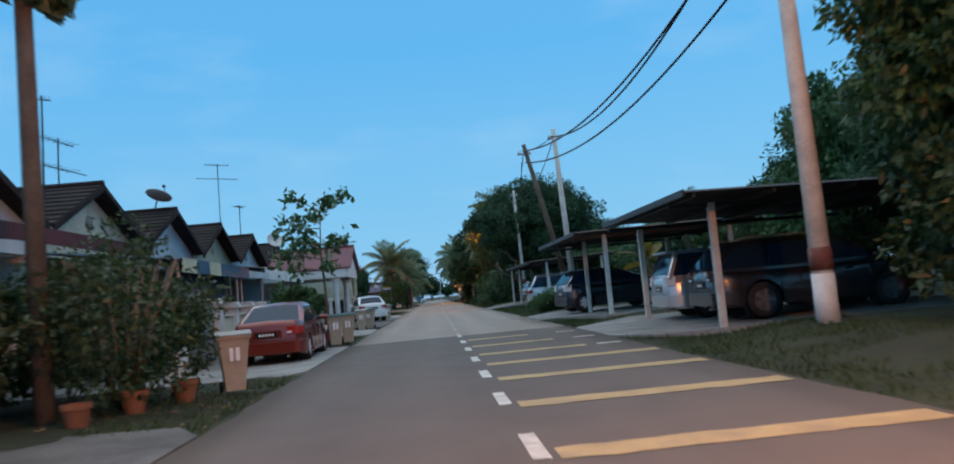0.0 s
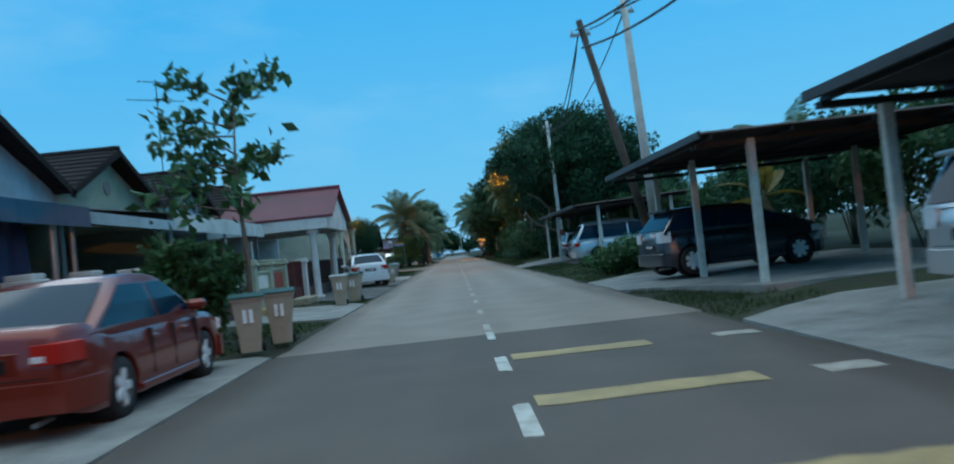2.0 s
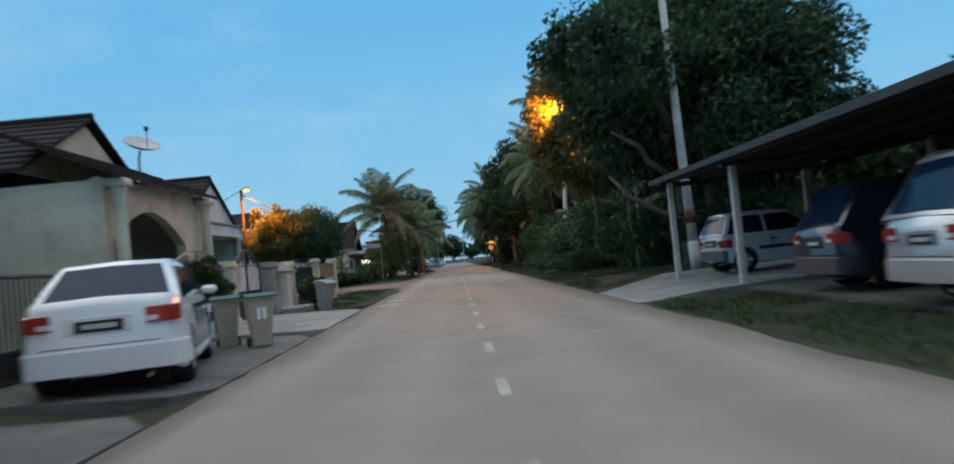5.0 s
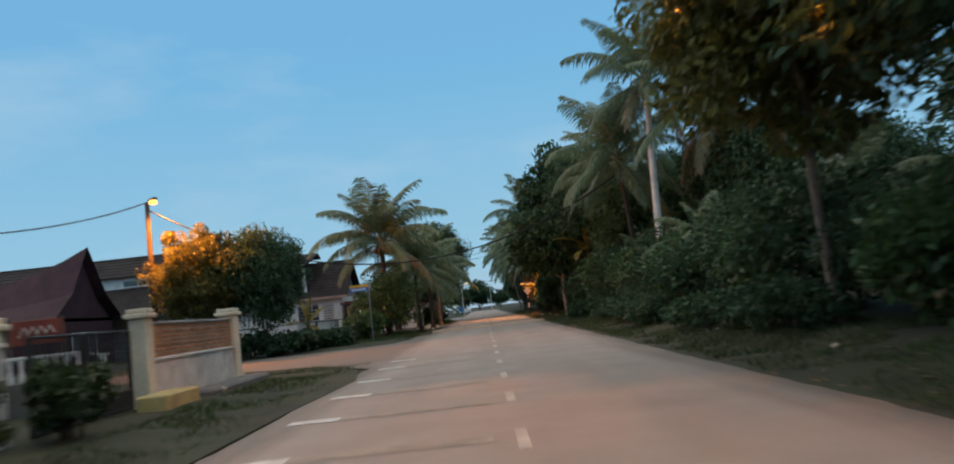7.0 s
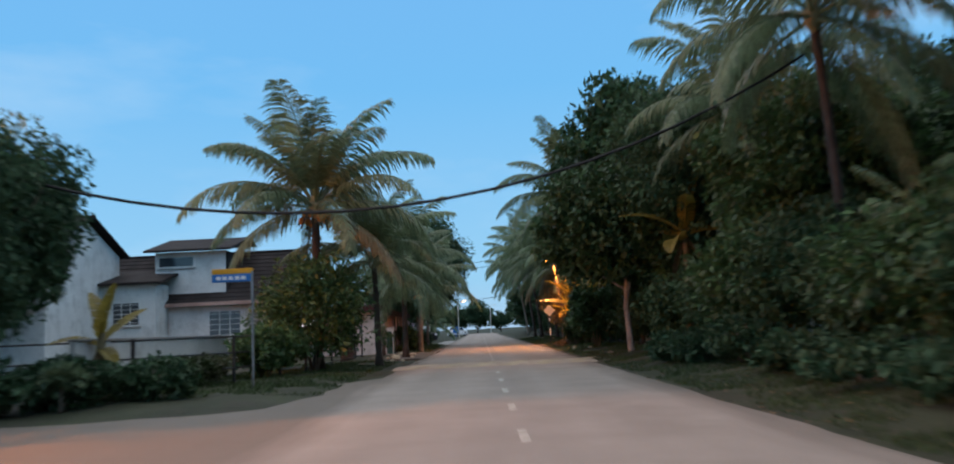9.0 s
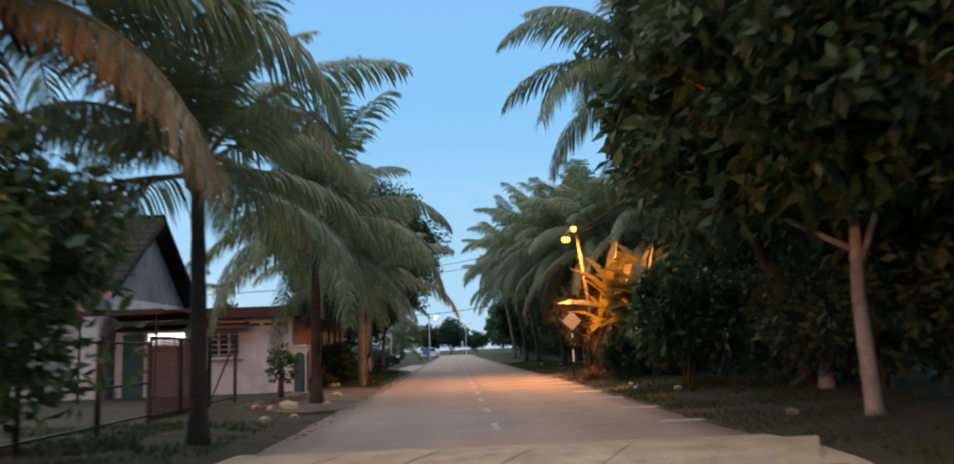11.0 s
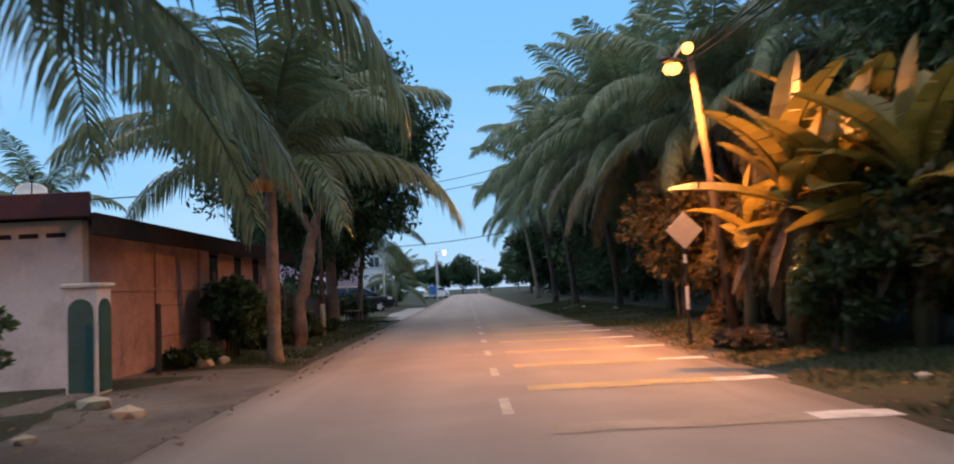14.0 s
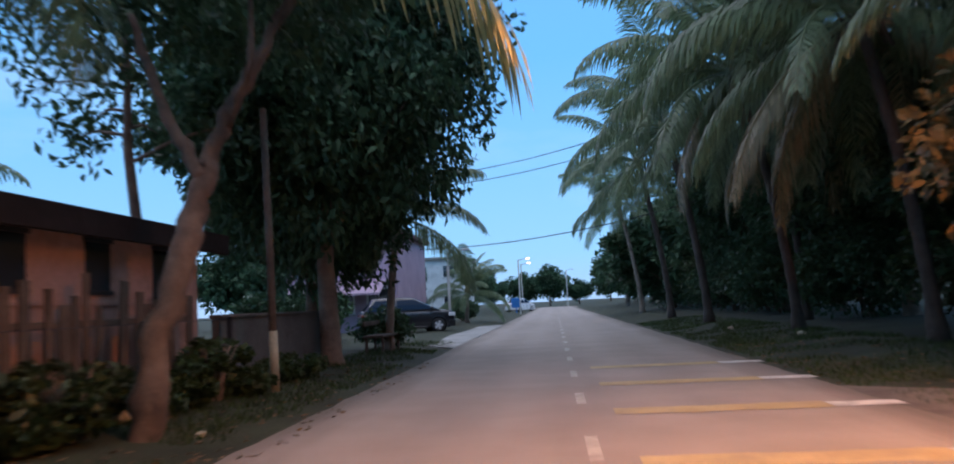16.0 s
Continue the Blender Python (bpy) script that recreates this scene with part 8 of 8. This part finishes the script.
bush(5.4, 109.4, 0.8, 0.8, 1.8, LEAF_HEDGE, 0.16, 50, 60, 372, "dark shrub at the foot of banana plants")
for k6, y in enumerate(np.arange(63.0, 92.0, 1.9)):
    bush(5.0 + gen.uniform(-0.35, 0.45), y + gen.uniform(-0.5, 0.5), gen.uniform(0.6, 0.95), gen.uniform(0.9, 1.4), gen.uniform(0.45, 1.05), LEAF_DARK, 0.15, 44, 55, 430 + k6, "low dark weeds sprawling over the verge", low=0.02)
bush(5.95, 77.2, 0.7, 0.9, 1.5, LEAF_DARK, 0.17, 40, 60, 395, "dark low shrub before a palm trunk", low=0.03)
bush(6.9, 3.2, 1.2, 1.8, 2.4, LEAF_HEDGE, 0.18, 70, 70, 360, "roadside shrub lit warm by a lamp")
bush(7.2, 0.0, 1.2, 1.8, 2.6, LEAF_HEDGE, 0.18, 70, 70, 361, "roadside shrub lit warm by a lamp")
bush(-5.3, 2.75, 0.5, 0.5, 1.3, PALM_LEAF, 0.3, 14, 40, 362, "shaggy climbing plant on a wooden pole", "climber", 2, 4.4)
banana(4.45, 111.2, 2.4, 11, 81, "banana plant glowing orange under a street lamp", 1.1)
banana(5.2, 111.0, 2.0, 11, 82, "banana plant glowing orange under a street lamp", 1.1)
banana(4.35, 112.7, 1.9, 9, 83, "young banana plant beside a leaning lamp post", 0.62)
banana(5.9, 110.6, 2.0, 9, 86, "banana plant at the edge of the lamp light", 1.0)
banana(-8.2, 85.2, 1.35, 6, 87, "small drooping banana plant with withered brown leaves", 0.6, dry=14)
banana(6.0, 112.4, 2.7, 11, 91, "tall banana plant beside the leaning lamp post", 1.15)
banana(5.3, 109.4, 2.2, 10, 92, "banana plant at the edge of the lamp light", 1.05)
banana(5.8, 92.6, 3.7, 8, 84, "banana plant in the dark roadside grove", 1.1, dry=2)
banana(8.6, 26.8, 1.9, 7, 85, "banana plant behind a carport", 0.8)

# young open-crowned tree behind the bins
yt = thing("young_tree", (-3.95, 18.0, 0.05), "thin young tree with a sparse open crown", "tree", "trees on the house side")
gy = np.random.default_rng(91)
wood = Shape()
wood.tube([(0, 0, -0.1), (0.05, 0.03, 1.4), (-0.02, 0.05, 2.8), (0.05, 0.1, 4.1)], [0.06, 0.045, 0.03, 0.012], 7)
tips = []
for i in range(15):
    a, z = gy.uniform(0, 6.28), gy.uniform(2.0, 4.1)
    ln = gy.uniform(0.8, 1.8) * (1.35 - 0.15 * z)
    e = Vector((math.cos(a) * ln, math.sin(a) * ln, z + gy.uniform(0.0, 0.5)))
    wood.tube([(0, 0.05, z), e * 0.5 + Vector((0, 0, z * 0.5 + 0.05)), e], [0.02, 0.014, 0.005], 5)
    tips += [e, e * 0.75 + Vector((0, 0, z * 0.25)), e * 0.5 + Vector((0, 0, z * 0.5))]
part("trunk", wood, BARK, yt, smooth=True)
lp = np.concatenate([np.array(p) + gy.normal(size=(15, 3)) * 0.14 for p in tips])
part("crown", leaf_mesh("crown", LEAF_MID, lp, 0.25, 0.2, None, 0.5, gy), None, yt)
# forked bare-limbed tree before the mango
ft = thing("forked_tree", (-4.1, 117.5, 0.0), "forked pale-barked tree leaning over the verge", "tree", "trees on the house side")
wood = Shape()
gk = np.random.default_rng(97)


def knobbly(shape, pts, radii, sides):
    """A limb with swellings and small kinks along it."""
    path, width = [], []
    for (p, q), (r0, r1) in zip(zip(pts, pts[1:]), zip(radii, radii[1:])):
        for i in range(6):
            u = i / 6
            path.append(Vector(p).lerp(Vector(q), u) + Vector(gk.normal(size=3) * 0.14 * r0))
            width.append((r0 + (r1 - r0) * u) * gk.uniform(0.84, 1.16))
    shape.tube(path + [Vector(pts[-1])], width + [radii[-1]], sides)


knobbly(wood, [(0, 0, -0.2), (0.0, 0.25, 0.9), (0.12, 0.7, 2.0), (0.24, 0.95, 2.8)], [0.2, 0.15, 0.13, 0.115], 10)
knobbly(wood, [(0.22, 0.92, 2.7), (0.5, 1.0, 3.4), (0.95, 1.0, 4.2), (1.5, 1.2, 5.2)], [0.1, 0.09, 0.07, 0.04], 8)
knobbly(wood, [(0.2, 0.88, 2.6), (-0.2, 0.9, 3.3), (-0.6, 0.9, 4.5)], [0.09, 0.07, 0.04], 8)
knobbly(wood, [(0.45, 0.98, 3.2), (0.8, 0.8, 3.8), (0.85, 0.7, 4.7)], [0.06, 0.045, 0.025], 7)
part("trunk", wood, FORK_BARK, ft, smooth=True)
pts, outs = crown_points(np.random.default_rng(92), (-0.3, 1.6, 5.6), (2.7, 2.8, 1.2), 100, 100, 0.6)
part("crown", leaf_mesh("crown", LEAF_DARK, pts, 0.2, 0.4, outs, 0.4), None, ft)

tt = thing("slender_tree", (-6.3, 121.6, 0.0), "slender dark tree with sparse leaf clusters", "tree", "trees on the house side")
wood = Shape()
wood.tube([(0, 0, -0.1), (0.1, -0.2, 1.8), (0.05, -0.5, 3.6), (0.1, -0.6, 5.6)], [0.11, 0.09, 0.07, 0.04], 8)
gy = np.random.default_rng(95)
spots = []
for i in range(11):
    a, z = gy.uniform(0, 6.28), gy.uniform(3.2, 5.6)
    e = Vector((math.cos(a) * 1.5, math.sin(a) * 1.5 - 0.5, z + gy.uniform(-0.2, 0.6)))
    wood.tube([(0.06, -0.5, z), e * 0.5 + Vector((0, -0.25, z * 0.5 + 0.1)), e], [0.035, 0.022, 0.008], 5)
    spots += [e, e * 0.7 + Vector((0, -0.15, z * 0.3))]
part("trunk", wood, BARK, tt, smooth=True)
lp = np.concatenate([np.array(p) + gy.normal(size=(60, 3)) * 0.24 for p in spots])
part("crown", leaf_mesh("crown", LEAF_DARK, lp, 0.2, 0.5, None, 0.4, gy), None, tt)

# ---- pots, rubble and litter ----
for x, y, r in ((-4.35, 3.3, 0.16), (-4.05, 4.3, 0.17), (-4.6, 2.3, 0.15)):
    p = thing("flower_pot", (x, y, 0.03), "terracotta flower pot at a hedge foot", "flower pot", "terracotta pots")
    part("pot", Shape().lathe([(r * 0.65, 0.0), (r, 0.24), (r * 1.1, 0.24), (r * 1.1, 0.3), (r * 0.92, 0.3), (r * 0.9, 0.24), (0.01, 0.23)], (0, 0, 0), 14), TERRACOTTA, p, smooth=False)


def rubble(x, y, size, seed, mat=None):
    g2 = np.random.default_rng(seed)
    s = Shape()
    bmx = bmesh.new()
    bmesh.ops.create_icosphere(bmx, subdivisions=1, radius=1.0)
    for v in bmx.verts:
        v.co *= 1 + 0.55 * noise.noise(v.co * 1.9 + Vector((seed, 0, 0)))
        v.co = Vector((v.co.x * size, v.co.y * size * g2.uniform(0.8, 0.82), v.co.z * size * 0.55))
    s.add([v.co[:] for v in bmx.verts], [[v.index for v in f.verts] for f in bmx.faces])
    bmx.free()
    return single("rubble_stone", s, mat or ROCK, "pale broken lump of rubble on the verge", "stone", "rubble on the verge", m=Matrix.Translation((x, y, ground_z(x, y) + size * 0.3)) @ Matrix.Rotation(g2.uniform(0, 6), 4, "Z"))


for k2, (x, y, sz) in enumerate(((-3.45, 104.5, 0.15), (-4.1, 103.3, 0.22), (-4.35, 102.9, 0.13), (-4.7, 103.1, 0.12), (-3.9, 100.4, 0.13), (-4.0, 106.3, 0.12), (-3.7, 107.6, 0.2), (-4.3, 108.2, 0.17), (-4.6, 112.6, 0.2), (-4.5, 113.3, 0.16), (-3.6, 101.4, 0.1), (4.2, 97.6, 0.13), (4.4, 104.0, 0.12), (3.9, 106.0, 0.09), (4.1, 107.4, 0.1), (-4.9, 118.5, 0.2), (-4.8, 119.7, 0.22), (-3.7, 117.8, 0.07), (5.0, 128.0, 0.1), (4.6, 133.0, 0.1), (-5.2, 64.2, 0.12), (5.4, 92.0, 0.18), (4.4, 60.0, 0.07), (4.6, 66.0, 0.06))):
    rubble(x, y, sz, k2 + 3)
bn = thing("bench", (-4.6, 130.2, 0.03), "rough dark timber bench under the mango tree", "bench")
part("seat", Shape().box(-0.25, -1.1, 0.42, 0.25, 1.1, 0.48, 0.01), WOOD_POLE, bn)
for x in (-0.2, 0.2):
    for y in (-0.95, 0.0, 0.95):
        part("leg", Shape().box(x - 0.03, y - 0.03, -0.05, x + 0.03, y + 0.03, 0.42, 0.006), WOOD_POLE, bn)
part("backrest", Shape().box(-0.25, -1.1, 0.7, -0.2, 1.1, 0.82, 0.01), WOOD_POLE, bn)

# ---- far lamps and poles ----
for x, y, h, lit in ((-3.6, 190.0, 5.4, True), (-4.2, 212.0, 6.0, True), (2.0, 240.0, 6.0, False), (-5.6, 151.0, 3.9, False)):
    t = thing("far_lamp_post", (x, y, 0), "thin grey lamp post far down the lane", "street lamp", "far lamp posts")
    part("post", Shape().tube([(0, 0, -0.1), (0, 0, h)], 0.07, 7), POST_PAINT, t)
    part("arm", Shape().tube([(0, 0, h - 0.05), (0.9, -0.3, h + 0.1)], 0.03, 5), STEEL, t)
    part("lamp_head", Shape().box(0.8, -0.4, h + 0.03, 1.2, -0.2, h + 0.13, 0.02), FAR_GLOW if lit else SIGN_BACK, t)
single("far_sign", Shape().box(-4.6, 192, 0.6, -3.6, 192.08, 1.6, 0.01).box(-4.15, 192.0, -0.1, -4.05, 192.06, 0.6), SIGN_BLUE, "small blue roadside board far down the lane", "road sign")

# ---- fallen leaves on the verges ----
gl = np.random.default_rng(29)
spots = []
for x0, x1, y0, y1, n in ((-5.6, -2.6, 97, 126, 1500), (3.0, 5.0, 96, 128, 900), (3.2, 5.4, 109.5, 118, 2600), (3.0, 5.2, 54, 92, 700), (-5.0, -3.1, 2, 8, 250)):
    for _ in range(n):
        x, y = gl.uniform(x0, x1), gl.uniform(y0, y1)
        spots.append((x, y, max(ground_z(x, y) + 0.05 * noise.noise((x * 0.9, y * 0.9, 0)), 0.0 if abs(x) < 3 else -1) + 0.025))
for_litter = leaf_mesh("leaf_litter", LITTER_LEAF, spots, 0.1, 0.0, None, 0.5, gl)
for v in for_litter.vertices:
    v.co.z = spots[v.index // 4][2] + (v.co.z - spots[v.index // 4][2]) * 0.25
tagged(new("leaf_litter", for_litter), "dry brown fallen leaves scattered on the verges", "leaf litter", kind="stuff")

# ---- grass on the verges ----
def grass(name, boxes, count, seed, h=0.085):
    g3 = np.random.default_rng(seed)
    area = np.array([(b[1] - b[0]) * (b[3] - b[2]) for b in boxes])
    pick = g3.choice(len(boxes), count, p=area / area.sum())
    bx = np.array(boxes)[pick]
    x = bx[:, 0] + (bx[:, 1] - bx[:, 0]) * g3.random(count)
    y = bx[:, 2] + (bx[:, 3] - bx[:, 2]) * g3.random(count)
    keep = np.array([noise.noise((a * 0.8, b * 0.8, 3.0)) > -0.18 for a, b in zip(x, y)])
    x, y = x[keep], y[keep]
    z = np.array([ground_z(a, b) for a, b in zip(x, y)]) - 0.02
    n = len(x)
    hh = h * g3.uniform(0.5, 1.5, n)
    a = g3.uniform(0, 6.28, n)
    w = 0.006 + 0.008 * g3.random(n)
    lean = g3.normal(size=(n, 2)) * hh[:, None] * 0.5
    v = np.stack([np.stack([x - np.cos(a) * w, y - np.sin(a) * w, z], 1), np.stack([x + np.cos(a) * w, y + np.sin(a) * w, z], 1), np.stack([x + lean[:, 0], y + lean[:, 1], z + hh], 1)], 1).reshape(-1, 3)
    me = bpy.data.meshes.new(name)
    me.vertices.add(3 * n)
    me.vertices.foreach_set("co", v.ravel())
    me.loops.add(3 * n)
    me.loops.foreach_set("vertex_index", np.arange(3 * n))
    me.polygons.add(n)
    me.polygons.foreach_set("loop_start", np.arange(0, 3 * n, 3))
    me.update(calc_edges=True)
    me.materials.append(GRASS_LEAF)
    return tagged(new(name, me), "short rough grass on the road verges", "grass", kind="stuff")


grass("grass", [(3.05, 6.2, -6, 9.5), (3.1, 4.6, 14.2, 20.5), (3.15, 6.5, 25.4, 45.4), (3.2, 6.5, 52, 100), (3.2, 6.0, 100, 145), (-4.8, -3.15, 16.2, 21.4), (-4.4, -3.1, 1.6, 7.4), (-5.0, -3.1, 27.4, 29.0), (-4.9, -3.2, 54, 70), (-8.0, -4.5, 68.5, 71), (-8, -3.6, 84.5, 100), (-5.0, -3.3, 113, 135), (-14, -9, 81.5, 84)], 190000, 17)
